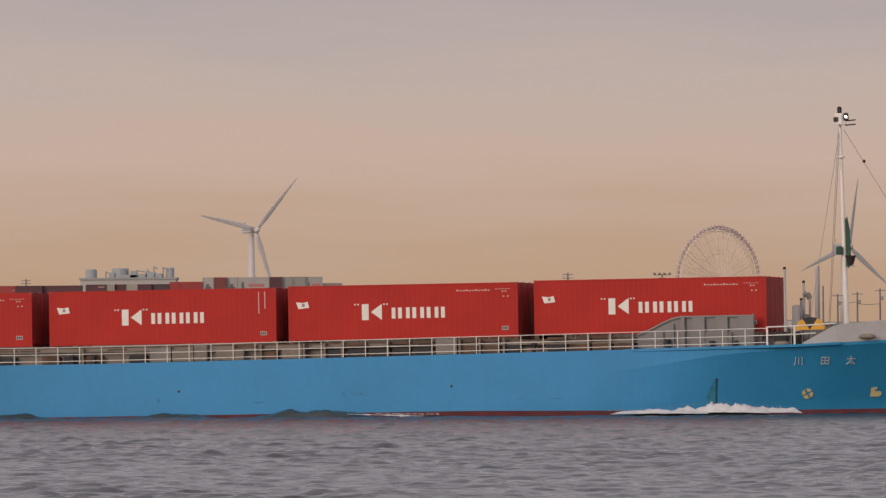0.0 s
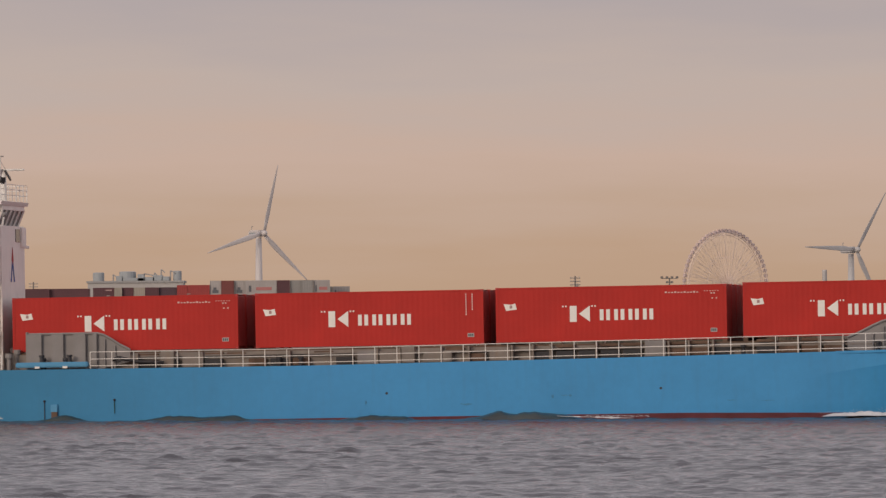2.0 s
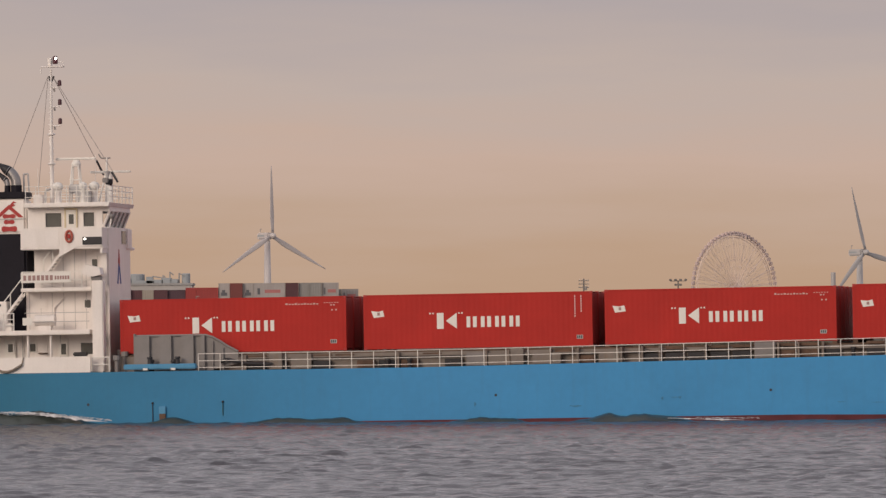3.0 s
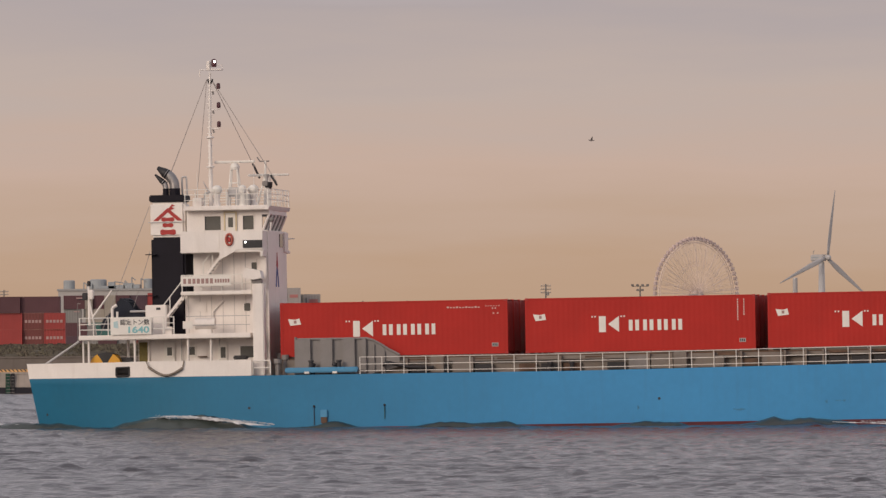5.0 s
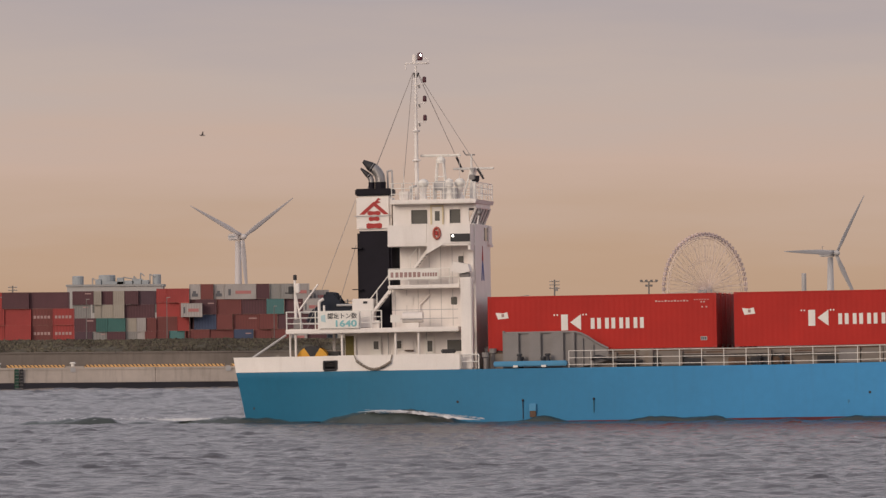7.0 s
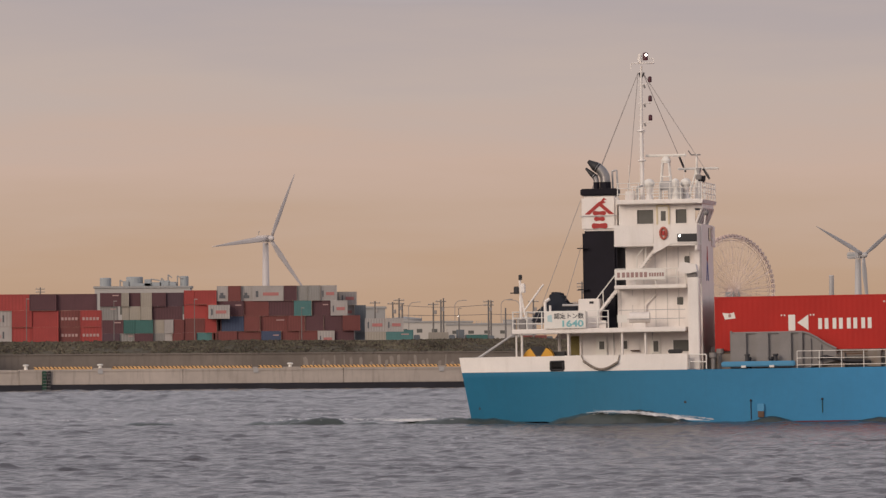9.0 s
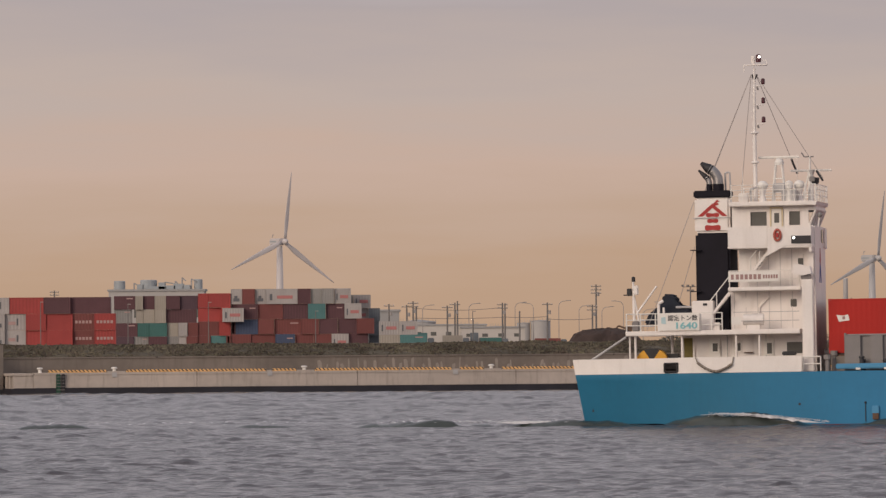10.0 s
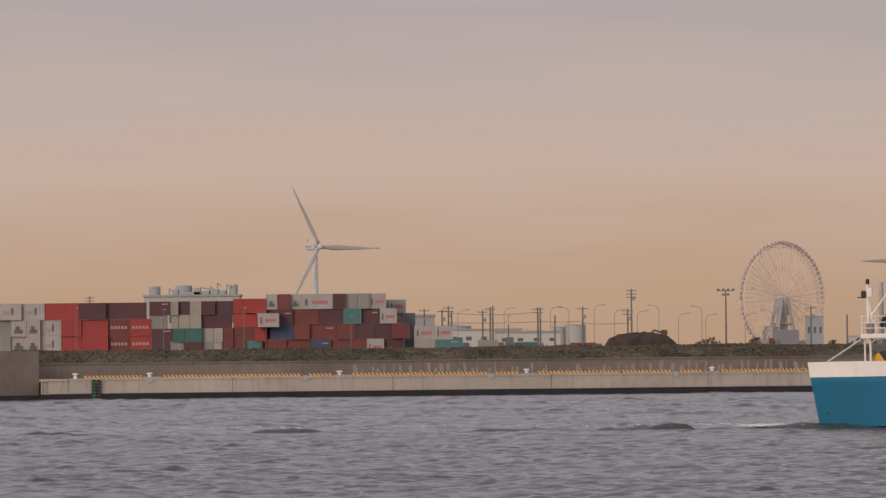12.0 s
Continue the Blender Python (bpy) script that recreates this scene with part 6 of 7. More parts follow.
# ---- great wheel over the far bay ----
def ferris_wheel():
    e = thing("ferris_wheel", "great ferris wheel of pale steel lattice with many gondolas", "ferris wheel", at(49.05, 4700, 0.0, 39))
    R, hz = 39.6, 41.3
    for y in (-2.6, 2.6):
        for r, t in ((R, 0.30), (R * 0.955, 0.2), (R * 0.52, 0.07)):
            bm = B()
            n = 72
            for k in range(n):
                a, b = math.tau * k / n, math.tau * (k + 1) / n
                rod(bm, (r * math.cos(a), y, hz + r * math.sin(a)), (r * math.cos(b), y, hz + r * math.sin(b)), t, n=5)
            part("rim", bm, WHEEL, e)
        for k in range(60):
            a = math.tau * k / 60
            part("spoke", rod(B(), (0, y * 1.6, hz), (R * math.cos(a), y, hz + R * math.sin(a)), 0.095, n=4), WHEEL, e)
    for k in range(20):                        # the stronger arms
        a = math.tau * (k + 0.25) / 20
        part("arm", rod(B(), (0, -3.4, hz), (R * math.cos(a), -2.7, hz + R * math.sin(a)), 0.2, 0.16, n=5), WHEEL, e)
    for q, count in ((0.40, 40), (0.54, 48), (0.60, 56), (0.82, 60)):      # rings of light panels
        for k in range(count):
            a = math.tau * k / count
            panel = box(B(), -0.42, 0.42, -0.12, 0.12, -0.22, 0.22)
            part("light_panel", panel, GONDOLA, e).matrix_basis = pose(q * R * math.cos(a), -3.0, hz + q * R * math.sin(a), 0, 90 - math.degrees(a), 0)
    for k in range(36):
        a = math.tau * (k + 0.5) / 36
        part("cross_brace", rod(B(), (R * 0.52 * math.cos(a), -2.6, hz + R * 0.52 * math.sin(a)), (R * 0.955 * math.cos(a + 0.087), 2.6, hz + R * 0.955 * math.sin(a + 0.087)), 0.08, n=4), WHEEL, e)
    g = part("gondola", box(B(), -1.05, 1.05, -1.4, 1.4, -1.45, 1.45, 0.4), GONDOLA, e)
    g.matrix_basis = pose(R + 1.2, 0, hz)
    for k in range(1, 68):
        a = math.tau * k / 68
        share(g, pose((R + 1.2) * math.cos(a), 0, hz + (R + 1.2) * math.sin(a)))
    part("hub", rod(B(), (0, -4.2, hz), (0, 4.2, hz), 1.6, n=16), WHEEL, e)
    for y in (-3.6, 3.6):
        for x in (-1, 1):
            part("support_leg", rod(B(), (x * 2.4, y * 0.9, hz - 0.5), (x * 11.5, y * 1.3, 0), 1.1, 1.5, n=10), HAZY_WALL, e, "blue-grey support leg")
        part("support_tie", rod(B(), (-6.0, y * 1.1, 22), (6.0, y * 1.1, 22), 0.7, n=8), HAZY_WALL, e)
    part("hub_house", prism(B(), [(-3.4, hz - 0.5), (3.4, hz - 0.5), (5.6, hz - 12.5), (-5.6, hz - 12.5)], -3.0, 3.0), FAR_BLUE, e, "blue-grey hub housing")
    part("lift_tower", prism(B(), [(-3.2, hz - 12.5), (3.2, hz - 12.5), (3.8, 17), (-3.8, 17)], -2.4, 2.4), HAZY_WALL, e)
    part("boarding_hall", box(B(), -15, 12, -6, 6, 0, 17.5, 0.5), HAZY_WALL, e, "grey boarding hall")
    part("boarding_roof", box(B(), -14, -6, -5, 5, 17.5, 20.5, 0.5), HAZY_WALL, e)
    part("boarding_annex", box(B(), 12, 26, -6, 6, 0, 9.5, 0.5), FAR_GREY, e)


ferris_wheel()


# ---- port buildings, tanks and masts ----
def building(name, label, m, w, d, h, material, extras):
    e = thing(name, label, "building", m)
    part("wall", box(B(), -w / 2, w / 2, 0, d, 0, h), material, e)
    part("roof", box(B(), -w / 2 - 0.3, w / 2 + 0.3, -0.3, d + 0.3, h, h + 0.5, 0.05), FAR_GREY, e)
    n = max(2, int(w / 4))
    for k in range(n):
        x = -w / 2 + w * (k + 0.5) / n
        part("window", box(B(), x - 0.8, x + 0.8, -0.05, 0.02, h * 0.55, h * 0.72), GLASS, e)
    for x, ww, z, kind in extras:
        if kind == "tank":
            part("roof_tank", lathe(B(), [(ww / 2, 0), (ww / 2, z), (ww * 0.42, z + 0.15)], (x, 4, h + 0.5), 16), FAR_BLUE, e, "blue-grey roof tank")
        elif kind == "box":
            part("roof_unit", box(B(), x - ww / 2, x + ww / 2, 2, 6, h + 0.5, h + 0.5 + z, 0.06), FAR_BLUE, e, "blue-grey roof unit")
        else:
            part("roof_mast", tube(B(), [(x, 3, h + 0.5), (x, 3, h + 0.5 + z), (x + ww, 3, h + 0.3 + z * 0.8)], 0.16, 6), FAR_GREY, e)
    return e


building("works_building", "pale blue-grey works building with roof tanks and ducts", at(-44.1, 1500), 22.6, 14, 13.85, HAZY_WALL,
         ((-8.9, 2.7, 1.9, "tank"), (-2.0, 4.0, 2.1, "tank"), (1.2, 1.6, 1.6, "box"), (-4.0, 1.4, 1.2, "box"), (5.2, 2.4, 1.3, "box"), (6.0, 0.9, 2.7, "mast"), (8.2, 1.2, 2.4, "mast"), (9.8, 2.0, 2.2, "tank"), (3.2, 2.4, 0.9, "box"), (-5.4, 0.8, 1.5, "mast"), (1.9, 3.0, 1.7, "mast"), (4.4, 0.6, 1.9, "mast"), (7.0, 1.8, 1.0, "box"), (-0.2, 5.0, 0.7, "box")))
for bearing, dist, w, h, m, lab in ((-0.4, 1800, 30, 6.2, FAR_WALL, "long low white warehouse"), (9.0, 1790, 18, 5.4, FAR_WALL, "low white metal shed"), (71.4, 1320, 15.0, 1.9, TREE_SHED, "low dark shed among the poles"), (-8.3, 1420, 7.0, 8.2, FAR_GREY, "grey shed behind the stacks")):
    building("warehouse", lab, at(bearing, dist), w, 12, h, m, ())
for bearing, w, h, lab in ((54.2, 12.5, 26.5, "blue-grey tower block across the bay"), (57.5, 12, 6.5, "low pale block across the bay"), (60.5, 8, 12, "pale block across the bay")):
    building("far_block", lab, at(bearing, 4560, 0), w, 10, h, FAR_BLUE if h > 15 else FAR_WALL, ())


def tank(bearing, dist, r, h):
    e = thing("storage_tank", "pale round storage tank with a shallow roof", "storage tank", at(bearing, dist), group="storage tanks")
    part("shell", lathe(B(), [(r, 0), (r, h)], n=32), HAZY_WALL, e, smooth=False)
    part("roof", lathe(B(), [(r * 1.02, h), (r * 0.98, h + 0.25), (0.2, h + r * 0.16)], n=32), FAR_GREY, e)
    for k in range(8):
        a = math.pi * (1.05 + 0.9 * k / 7)
        part("roof_rail_post", rod(B(), (r * math.cos(a), r * math.sin(a), h), (r * math.cos(a), r * math.sin(a), h + 1.1), 0.07, n=5), FAR_GREY, e)


for bearing, dist, r, h in ((-2.8, 1900, 5.3, 6.3), (4.9, 2000, 3.3, 5.6), (9.6, 2050, 2.2, 5.2), (13.8, 1980, 2.1, 6.0), (16.5, 1980, 3.1, 6.6)):
    tank(bearing, dist, r, h + 1.3)
chim = thing("chimney", "grey concrete chimney beyond the yard", "chimney", at(64.7, 2600))
part("shaft", lathe(B(), [(1.1, 0), (0.95, 26.8), (1.0, 27.2)], n=20), TURBINE_GREY, chim, smooth=True)


def utility_pole(bearing, dist, h, arms):
    e = thing("utility_pole", "weathered utility pole with cross-arms", "pole", at(bearing, dist), group="utility poles")
    part("post", rod(B(), (0, 0, 0), (0, 0, h), 0.21, 0.15, 8), POLE, e)
    for k in range(arms):
        part("cross_arm", box(B(), -1.1, 1.1, -0.08, 0.08, h - 0.5 - 0.7 * k, h - 0.36 - 0.7 * k), POLE, e)
        for x in (-0.9, -0.4, 0.4, 0.9):
            part("insulator", lathe(B(), [(0.06, 0), (0.1, 0.1), (0.05, 0.25)], (x, 0, h - 0.36 - 0.7 * k), 6), FAR_WALL, e)
    if arms:
        part("transformer", lathe(B(), [(0.28, 0), (0.3, 0.1), (0.28, 0.8)], (0.4, 0, h - 2.4), 10), STEEL, e)


for bearing, h, arms in ((-7.4, 7.6, 1), (-4.6, 7.4, 1), (-3.6, 8.1, 2), (-3.1, 7.1, 0), (1.8, 7.2, 1), (3.0, 7.8, 1), (3.4, 8.1, 0), (10.5, 7.7, 2), (10.9, 7.6, 0), (13.2, 6.0, 0), (17.6, 7.7, 1), (24.7, 7.2, 2), (53.6, 7.4, 1), (67.9, 6.6, 1), (71.0, 6.9, 1), (74.6, 7.6, 1), (65.6, 8.2, 0), (59.3, 5.6, 0)):
    utility_pole(bearing, 1300, h + 1.5, arms)
utility_pole(25.3, 1320, 13.0, 3)
wires = thing("overhead_wire", "thin sagging wires between the poles", "wire")
for b0_, b1_, h in ((-3.6, 10.5, 4.6), (10.5, 17.6, 4.7), (17.6, 24.7, 4.2), (-3.6, 10.5, 6.6), (67.9, 71.0, 4.8), (71.0, 74.6, 4.4)):
    pts = [(1.3 * (b0_ + (b1_ - b0_) * u), 1300, LAND + h + 1.6 - 1.2 * math.sin(math.pi * u) * (0.4 if h > 5 else 0.15)) for u in np.linspace(0, 1, 9)]
    part("wire", sweep(B(), pts, [0.05] * len(pts), 4), POLE, wires)


def street_lamp(bearing, dist, h, side):
    e = thing("street_lamp", "tall grey curved-arm street lamp", "street lamp", at(bearing, dist), group="street lamps")
    pts = [(0, 0, 0), (0, 0, h - 1.4), (side * 0.3, 0, h - 0.7), (side * 0.9, 0, h - 0.2), (side * 2.4, 0, h)]
    bm = B()
    for k, (a, b) in enumerate(zip(pts, pts[1:])):
        rod(bm, a, b, 0.105, 0.09, 6)
    part("post", bm, STEEL, e)
    part("lamp_head", box(B(), min(side * 2.2, side * 3.4), max(side * 2.2, side * 3.4), -0.2, 0.2, h - 0.08, h + 0.14, 0.04), STEEL, e)


for bearing, y, side in ((-2.1, 9.8, 1), (5.2, 10.2, 1), (12.5, 10.4, 1), (15.4, 10.2, -1), (19.4, 10.8, 1), (26.2, 9.0, 1), (29.6, 10.6, -1), (32.7, 8.2, 1), (36.4, 10.2, -1), (37.0, 7.8, 1), (22.6, 9.4, 1), (43.2, 8.0, 1), (47.5, 9.0, -1)):
    street_lamp(bearing, 1800, y + 2.3, side)


def flood_mast(bearing, dist, h):
    e = thing("floodlight_mast", "tall floodlight mast with a head of lamps", "floodlight", at(bearing, dist), group="floodlight masts")
    part("post", rod(B(), (0, 0, 0), (0, 0, h), 0.26, 0.16, 8), POLE, e)
    part("cross_bar", box(B(), -1.9, 1.9, -0.08, 0.08, h - 0.25, h - 0.1), POLE, e)
    for x, z in ((-1.8, 0.05), (-0.6, 0.05), (0.6, 0.05), (1.8, 0.05), (-0.55, -1.1), (0.55, -1.1)):
        part("lamp_head", box(B(), x - 0.32, x + 0.32, -0.25, 0.25, h - 0.2 + z, h + 0.3 + z, 0.06), POLE, e)


flood_mast(40.2, 1500, 14.2)
utility_pole(-60.2, 1500, 14.2, 2)


def small_lamp(bearing, dist, h):
    e = thing("yard_lamp", "slim pale yard lamp post before the stacks", "lamp post", at(bearing, dist), group="yard lamp posts")
    part("post", rod(B(), (0, 0, 0), (0, 0, h), 0.07, 0.05, 6), POLE, e)
    part("lamp_head", box(B(), -0.05, 0.45, -0.1, 0.1, h - 0.05, h + 0.06, 0.02), STEEL, e)


for bearing, h in ((-62.4, 6.4), (-48.6, 6.0), (-35.9, 6.2), (-19.0, 4.8), (5.8, 4.6)):
    small_lamp(bearing, 940, h + 0.9)
lit = thing("lit_lamp_post", "short lamp post with a lit lamp", "lamp post", at(5.9, 1290))
part("post", rod(B(), (0, 0, 0), (0, 0, 5.9), 0.12, 0.09, 6), POLE, lit)
part("lamp", ball(B(), (-0.15, -0.2, 5.8), 0.10, seg=8, rings=6), LAMP_ON, lit)


# low trucks and boxes by the road, a mound of dark earth with a digger, thin trees
for bearing, dist, w, h, colour in ((-5.6, 1230, 5.2, 2.3, "teal"), (7.0, 1250, 4.2, 1.3, "green"), (15.6, 1350, 5.5, 1.2, "brick"), (1.0, 1250, 4.0, 1.8, "cream"), (47.0, 1300, 1.0, 1.7, "brick"), (5.4, 1252, 1.6, 2.3, "slate")):
    e = thing("parked_truck", colour + " box truck parked behind the bank", "truck", at(bearing, dist, LAND), group="parked trucks")
    part("cargo_box", box(B(), 0, w, 0, 2.4, 0.5, h + 0.7, 0.05), YARD_MATS[colour], e)
    part("cab", box(B(), w + 0.06, w + 1.3, 0.1, 2.3, 0.45, min(h + 0.5, 2.0), 0.12), YARD_MATS["slate"], e)
    for x in (0.8, w - 0.8, w + 0.7):
        part("wheel", rod(B(), (x, -0.02, 0.42), (x, 0.26, 0.42), 0.42, n=12), DARK, e)
bm = B()
rng = np.random.RandomState(6)
n, rings = 40, []
for r, z in ((7.4, 0), (6.6, 0.9), (5.6, 1.8), (4.2, 2.35), (2.0, 2.6), (0.3, 2.65)):
    rings.append([bm.verts.new((r * math.cos(math.tau * k / n) + rng.normal(0, 0.12), 0.7 * r * math.sin(math.tau * k / n), z + rng.normal(0, 0.10) * (z > 0))) for k in range(n)])
for p, q in zip(rings, rings[1:]):
    for k in range(n):
        bm.faces.new((p[k], p[(k + 1) % n], q[(k + 1) % n], q[k]))
bm.faces.new(rings[-1])
mound = tagged(part("earth_mound", bm, EARTH), "mound of dark brown earth behind the bank", "earth")
mound.matrix_basis = at(26.7, 1150) @ Matrix.Diagonal((1, 1, 1.25, 1))
dig = thing("digger", "small orange digger on the earth mound", "digger", at(30.4, 1152, LAND + 2.55))
part("cab", box(B(), -0.6, 0.6, -0.7, 0.7, 0.2, 1.3, 0.1), RUST_AND_SHADE, dig)
part("arm", tube(B(), [(-0.5, 0, 0.8), (-1.8, 0, 1.3), (-2.6, 0, 0.5)], 0.16), RUST_AND_SHADE, dig)
part("track", box(B(), -0.9, 0.9, -0.9, 0.9, -0.25, 0.2, 0.1), DARK, dig)


def far_tree(bearing, dist, w, h, seed):
    e = thing("tree", "small dark hazy tree on the far land", "tree", at(bearing, dist), group="far trees")
    part("trunk", rod(B(), (0, 0, 0), (0, 0, h * 0.6), 0.18, 0.08, 6), POLE, e)
    rg = random.Random(seed)
    bm = B()
    for _ in range(90):
        a, r, z = rg.uniform(0, math.tau), w / 2 * rg.random() ** 0.5, h * rg.uniform(0.35, 1.0)
        r *= 1.15 - abs(z / h - 0.6)
        c, s = Vector((r * math.cos(a), r * math.sin(a), z)), rg.uniform(0.25, 0.6)
        v = [bm.verts.new(c + Vector((rg.uniform(-s, s), rg.uniform(-s, s), rg.uniform(-s, s)))) for _ in range(4)]
        bm.faces.new(v[:3]), bm.faces.new(v[1:])
    part("crown", bm, TREE, e)


for k, bearing in enumerate((36.0, 36.9, 37.9, 38.6, 44.4, 45.0, 57.0, 61.5, 63.6)):
    far_tree(bearing, 2100, 3.0, 2.8 + 0.6 * (k % 3), k)

# ---- wake: humps of water and foam that go along with the ship ----
def ridge(bm, x0, x1, y, width, height, seed, base=-0.55, lump=0.34, nx=60, ny=12):
    rg = noise
    grid = []
    for i in range(nx + 1):
        u = i / nx
        x = x0 + (x1 - x0) * u
        row = []
        for j in range(ny + 1):
            v = j / ny * 2 - 1
            k = rg.noise(Vector((x * 0.9 + seed, v * 1.3 + seed, seed * 0.7)))
            k2 = rg.noise(Vector((x * 3.1 + seed, v * 3 + seed, seed * 0.3)))
            z = base + (height - base) * math.sin(math.pi * u) ** 0.7 * math.exp(-2.4 * v * v) * (1 + lump * k + 0.25 * lump * k2)
            row.append(bm.verts.new((x + 0.2 * k, y + v * width / 2 + 0.25 * k, z)))
        grid.append(row)
    for a, b in zip(grid, grid[1:]):
        for j in range(ny):
            bm.faces.new((a[j], b[j], b[j + 1], a[j + 1]))
    return bm


WAKE = mat("wake_water", (0.046, 0.055, 0.049), 0.22, var=0.35, scale=0.7, fine=5, bump=1.0, stretch=(0.5, 1, 1))
wake = thing("ship_wake", "grey-green bow and stern waves with white foam running along the hull", "wave")
for x0, x1, y, w, h, s in ((4.8, 14.0, -8.3, 3.4, 0.48, 1.3), (20.0, 29.0, -7.4, 1.8, 0.10, 2.1), (31.0, 37.0, -7.6, 2.0, 0.03, 3.7), (37.5, 46.0, -7.8, 2.6, 0.15, 4.2),
                           (56.0, 67.5, -7.4, 2.2, 0.12, 5.9), (-13.5, -1.5, -7.6, 3.0, 0.05, 6.4), (-9.2, -4.4, -8.0, 2.0, 0.17, 16.4), (-19.0, -12.5, -8.0, 2.6, -0.04, 7.3), (-30.5, -24.0, -8.0, 2.4, 0.02, 8.8), (-45.0, -35.5, -8.2, 2.4, -0.04, 9.1), (14.0, 20.0, -7.2, 1.4, 0.0, 10.4), (-5.0, 6.2, -7.0, 2.6, 0.06, 12.4)):
    part("wave_hump", ridge(B(), x0, x1, y, w, h, s, nx=int((x1 - x0) * 6)), WAKE, wake, smooth=True)
def foam(name, x0, x1, y_of, z_of, depth, count, seed, size=(0.05, 0.22), fill=0.3, long=1.5):
    """A streak of foam: many small flat flecks of broken water, joined."""
    rg, bm = random.Random(seed), B()
    for _ in range(count):
        u = rg.random()
        x = x0 + (x1 - x0) * u
        y, z = y_of(u) + rg.gauss(0, depth), z_of(u) * (1 - fill * rg.random()) + rg.gauss(0, 0.02)
        s = rg.uniform(*size)
        c = bm.verts.new((x, y, z + 0.25 * s))
        n = 6
        ring = [bm.verts.new((x + long * s * math.cos(math.tau * k / n) * rg.uniform(0.6, 1.2), y + s * math.sin(math.tau * k / n) * rg.uniform(0.6, 1.2), z - 0.30 * s * rg.random())) for k in range(n)]
        for k in range(n):
            bm.faces.new((c, ring[k], ring[(k + 1) % n]))
        bm.faces.new(ring[::-1])
    return tagged(part(name, bm, FOAM, wake, "white broken foam"), kind="stuff")


bump_ = lambda u, a, w: math.exp(-((u - a) / w) ** 2)
def crest_line(pts, width, seed, gaps=0.0):
    """A band of foam lying along a wave's crest, ragged at its edges."""
    bm, rows = B(), []
    steps = int((pts[-1][0] - pts[0][0]) * 24)
    for i in range(steps + 1):
        x = pts[0][0] + (pts[-1][0] - pts[0][0]) * i / steps
        y, z, wd = (float(np.interp(x, [p[0] for p in pts], [p[k] for p in pts])) for k in (1, 2, 3))
        ragged = 1 + 0.9 * noise.noise(Vector((x * 1.3, seed, 0))) + 0.7 * noise.noise(Vector((x * 4.1, seed, 3)))
        w = max(0.012, wd * width * (ragged - gaps) * min(1, 4 * i / steps, 4 * (1 - i / steps)))
        row = []
        for j in range(7):
            v = j / 6 * 2 - 1
            rough = noise.noise(Vector((x * 7, v * 4 + seed, 1))) + 0.6 * noise.noise(Vector((x * 17, v * 7 + seed, 2)))
            row.append(bm.verts.new((x + 0.03 * rough, y + v * w * 1.6, z - 0.05 + w * 0.62 * (1 - v * v) * (1 + 0.6 * rough) - max(0, -v) * w * 0.8)))
        rows.append(row)
    for a, b in zip(rows, rows[1:]):
        for j in range(6):
            bm.faces.new((a[j], b[j], b[j + 1], a[j + 1]))
    return part("foam_crest", bm, FOAM, wake, "white foam along the crest", smooth=True)


crest_line([(7.6, -8.6, 0.42, 0.3), (8.8, -8.6, 0.49, 0.6), (10.4, -8.8, 0.42, 1.0), (12.0, -9.0, 0.25, 1.8), (13.2, -9.2, 0.08, 1.5), (14.2, -9.3, -0.02, 0.8)], 0.085, 2.2, 0.0)
crest_line([(43.6, -8.1, 0.02, 0.6), (45.4, -8.1, -0.04, 1.0), (47.6, -8.1, -0.10, 0.7)], 0.08, 8.2, 0.55)
crest_line([(-3.4, -7.6, 0.06, 0.8), (0.4, -6.6, 0.10, 1.0)], 0.09, 12.6, 0.3)
foam("foam_streak", 8.0, 14.4, lambda u: -8.7 - 0.5 * u, lambda u: 0.50 - 0.05 * u - 0.45 * u * u, 0.10, 520, 31, (0.012, 0.045), 0.35, 2.2)
foam("foam_streak", 45.0, 48.5, lambda u: -7.8, lambda u: 0.02 * (1 - u) - 0.06, 0.2, 110, 32, (0.012, 0.035), 0.3, 3.5)
def breaking_crest(x0, x1, y, width, height, seed):
    """A ragged white crest: a ridge roughened at three scales."""
    bm = B()
    nx, ny = int((x1 - x0) * 22), 12
    grid = []
    for i in range(nx + 1):
        u = i / nx
        x = x0 + (x1 - x0) * u
        row = []
        for j in range(ny + 1):
            v = j / ny * 2 - 1
            rough = 0.55 * noise.noise(Vector((x * 0.8 + seed, seed, 0))) + 0.35 * noise.noise(Vector((x * 2.6 + seed, v * 2, 1))) + 0.30 * noise.noise(Vector((x * 8 + seed, v * 5, 2)))
            z = -0.12 + (height + 0.12) * math.sin(math.pi * u) ** 0.6 * math.exp(-2.0 * v * v) * max(0.05, 1 + 1.1 * rough)
            row.append(bm.verts.new((x + 0.06 * rough, y + v * width / 2 + 0.1 * rough, z)))
        grid.append(row)
    for a, b in zip(grid, grid[1:]):
        for j in range(ny):
            bm.faces.new((a[j], b[j], b[j + 1], a[j + 1]))
    return part("breaking_crest", bm, FOAM, wake, "white breaking crest", smooth=True)


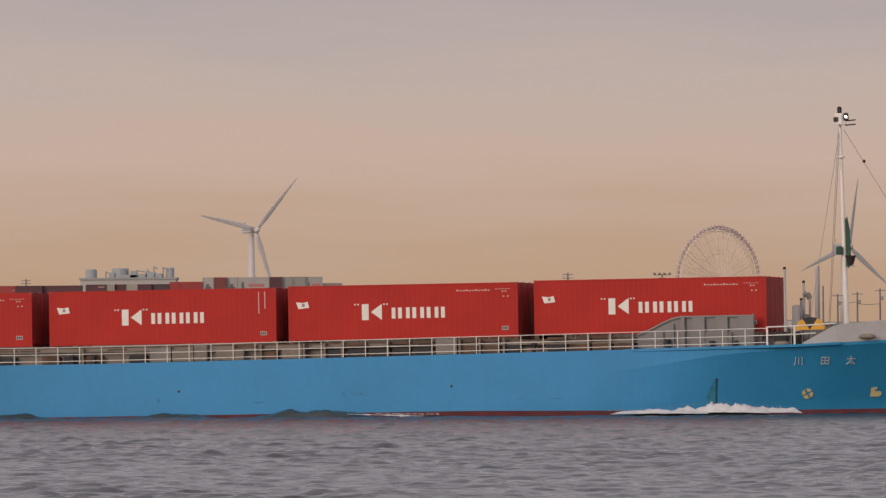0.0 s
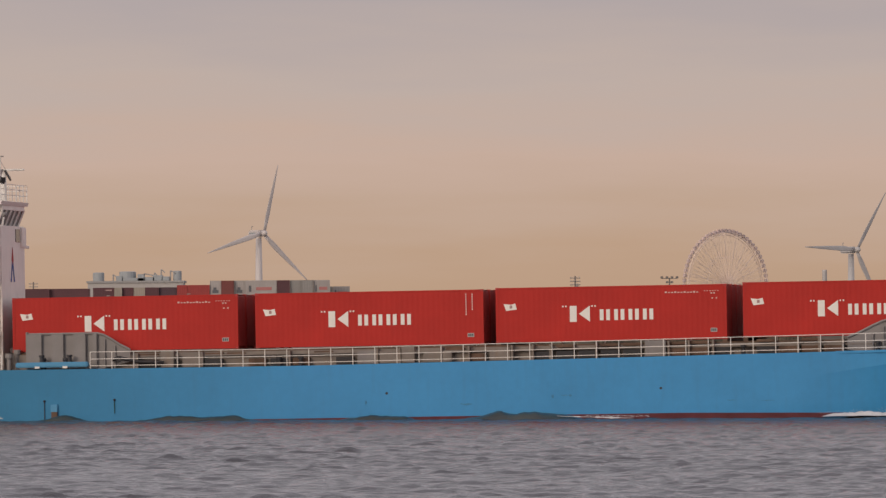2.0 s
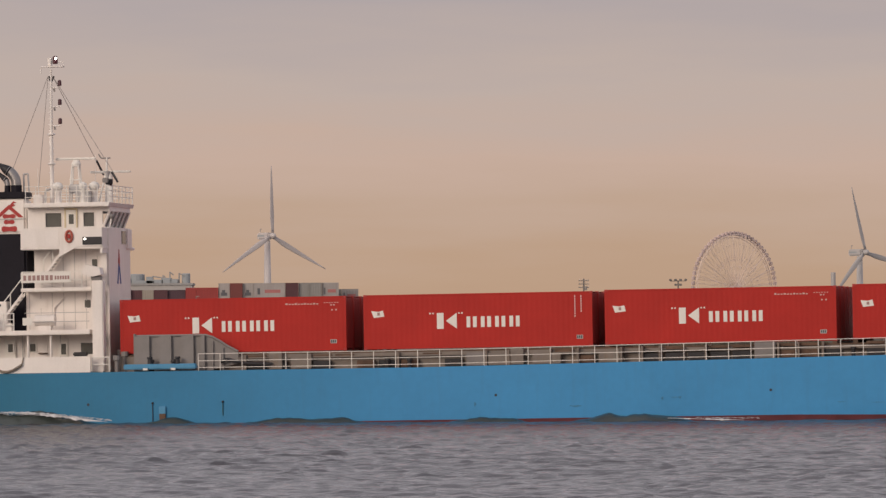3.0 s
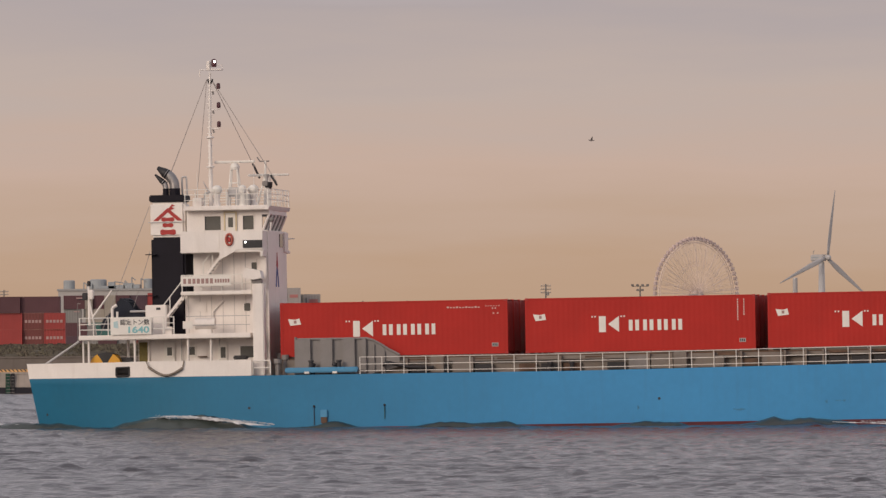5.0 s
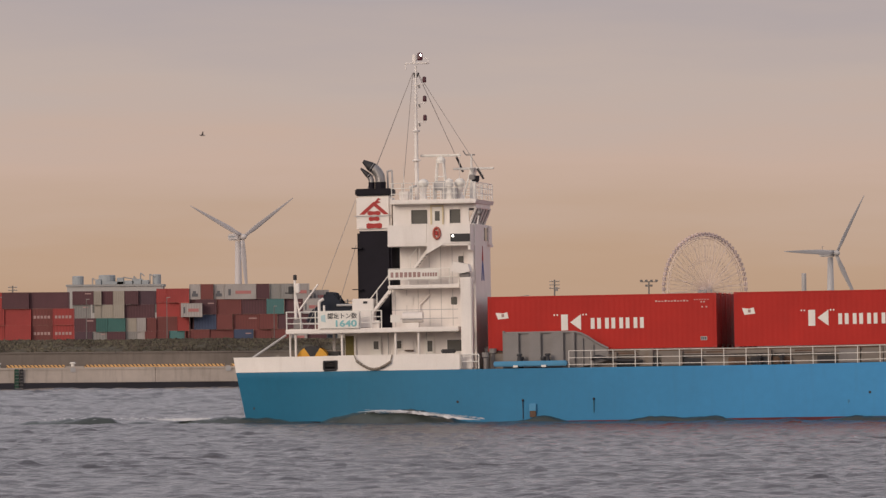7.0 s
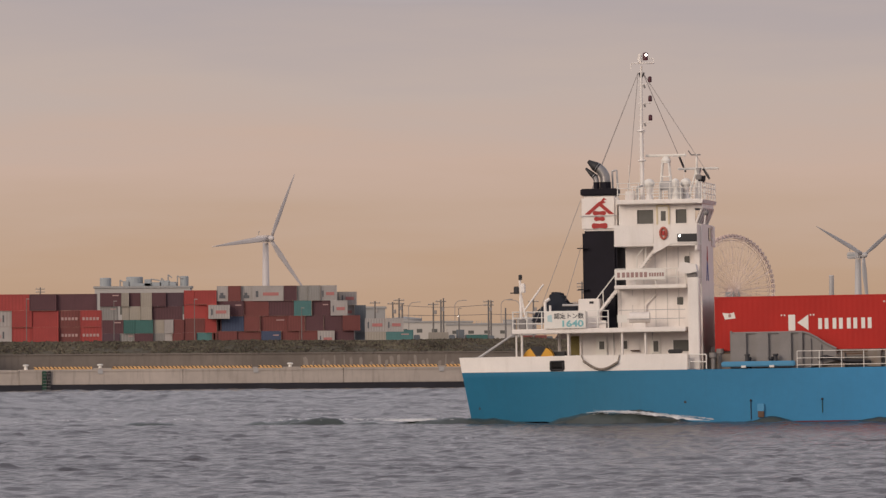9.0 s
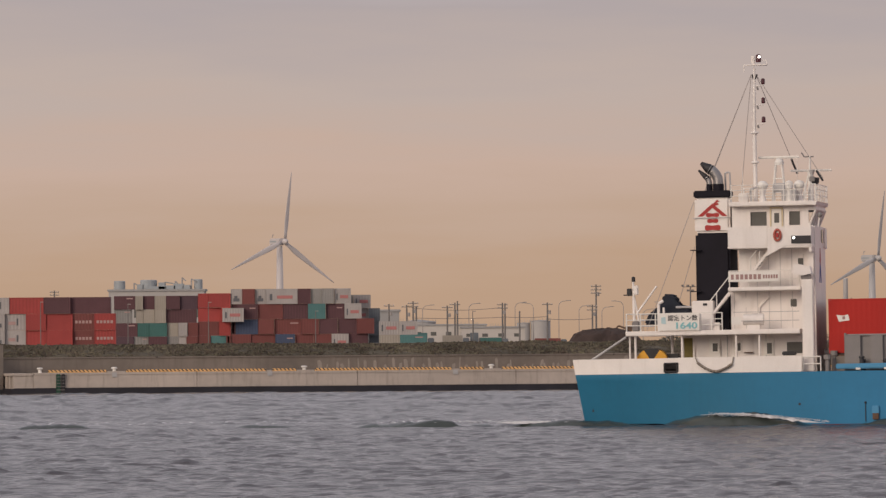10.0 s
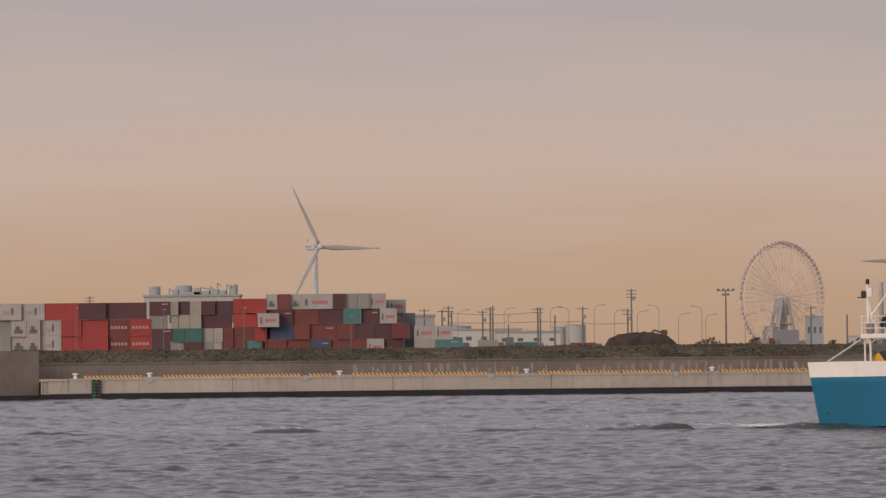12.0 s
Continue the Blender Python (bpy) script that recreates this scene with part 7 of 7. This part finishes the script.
breaking_crest(57.4, 62.5, -8.1, 0.9, 0.10, 3.0)
breaking_crest(60.3, 65.6, -7.7, 1.0, 0.36, 7.0)
breaking_crest(63.4, 67.2, -7.2, 0.8, 0.20, 11.0)
foam("bow_foam", 57.2, 67.0, lambda u: -8.2 + 1.3 * u, lambda u: 0.08 + 0.50 * bump_(u, 0.55, 0.16) + 0.30 * bump_(u, 0.82, 0.14) + 0.16 * bump_(u, 0.28, 0.2), 0.12, 420, 33, (0.008, 0.022), 0.75)
foam("bow_spray", 60.4, 65.5, lambda u: -7.5, lambda u: 0.30 + 0.32 * bump_(u, 0.45, 0.3), 0.2, 260, 34, (0.006, 0.016), 0.6)
foam("stern_foam", -9.0, 0.9, lambda u: -6.4 + 1.0 * u, lambda u: 0.06, 1.3, 170, 35, (0.015, 0.04), 0.3, 4.5)
foam("stern_foam", -34.0, -10.0, lambda u: -6.0, lambda u: 0.05, 2.4, 70, 36, (0.012, 0.03), 0.3, 4.5)

# ---- a gull crossing the sky ----
gull = thing("gull", "small dark gull flying past", "bird")
bm = B()
ball(bm, (0, 0, 0), 0.15, 0.05, 0.055, 12, 8)
rod(bm, (0.12, 0, 0), (0.22, 0, -0.01), 0.035, 0.015, 8)
ball(bm, (-0.15, 0, 0.02), 0.04, 0.035, 0.04, 10, 8)
part("body", bm, BIRD, gull)
wings = []
for s in (-1, 1):
    bm = B()
    prism(bm, [(-0.07, 0.0), (-0.01, 0.21 * s), (0.04, 0.43 * s), (0.08, 0.43 * s), (0.08, 0.20 * s), (0.08, 0.0)], -0.008, 0.008)
    bmesh.ops.rotate(bm, verts=bm.verts, cent=(0, 0, 0), matrix=Matrix.Rotation(radians(-90), 3, "X"))
    wings.append((part("wing", bm, BIRD, gull), s))


# ---- what moves ----
def motions():
    steps = [0.0, 1.5, 3.0, 4.5, 6.0, 7.5, 9.0, 10.5, 12.0]
    walk(ship, [(t, ship_pose(t)) for t in steps])
    for ob, m in cargo:
        walk(ob, [(t, ship_pose(t) @ m) for t in steps])
    walk(wake, [(t, ship_pose(t) @ pose(0, 0, 0, 0, 0.60, 0) @ pose(0, 0, -0.16 - ship_pose(t).translation.z)) for t in steps])
    walk(water, [(0.0, pose(5.0, 4.0, 0)), (6.0, pose(0, 0, 0)), (12.0, pose(-5.0, -4.0, 0))])
    for (e, rotor, hub), start, rate, slowing in ((left_turbine, 42.0, 105.9, 0.15), (right_turbine, 8.5, 71.8, 0.0)):
        walk(rotor, [(t / 2, pose(0, -3.6, hub, 0, start + rate * t / 2 - slowing * t * t / 4, 0)) for t in range(25)])
    # the gull flies to the left, 13 metres a second
    walk(gull, [(t, pose(x, 420, z, 0, 0, 0)) for t, x, z in ((0.0, 80.2, 17.3), (5.5, 7.0, 17.45), (6.5, -6.3, 17.5), (7.5, -18.9, 17.95), (12.0, -74.2, 19.0))])
    beats = [k * 0.2 for k in range(61)]
    for w, s in wings:
        walk(w, [(t, pose(0, 0, 0, s * (8 + 26 * (1 if k % 2 else -1)), 0, 0)) for k, t in enumerate(beats)])


motions()
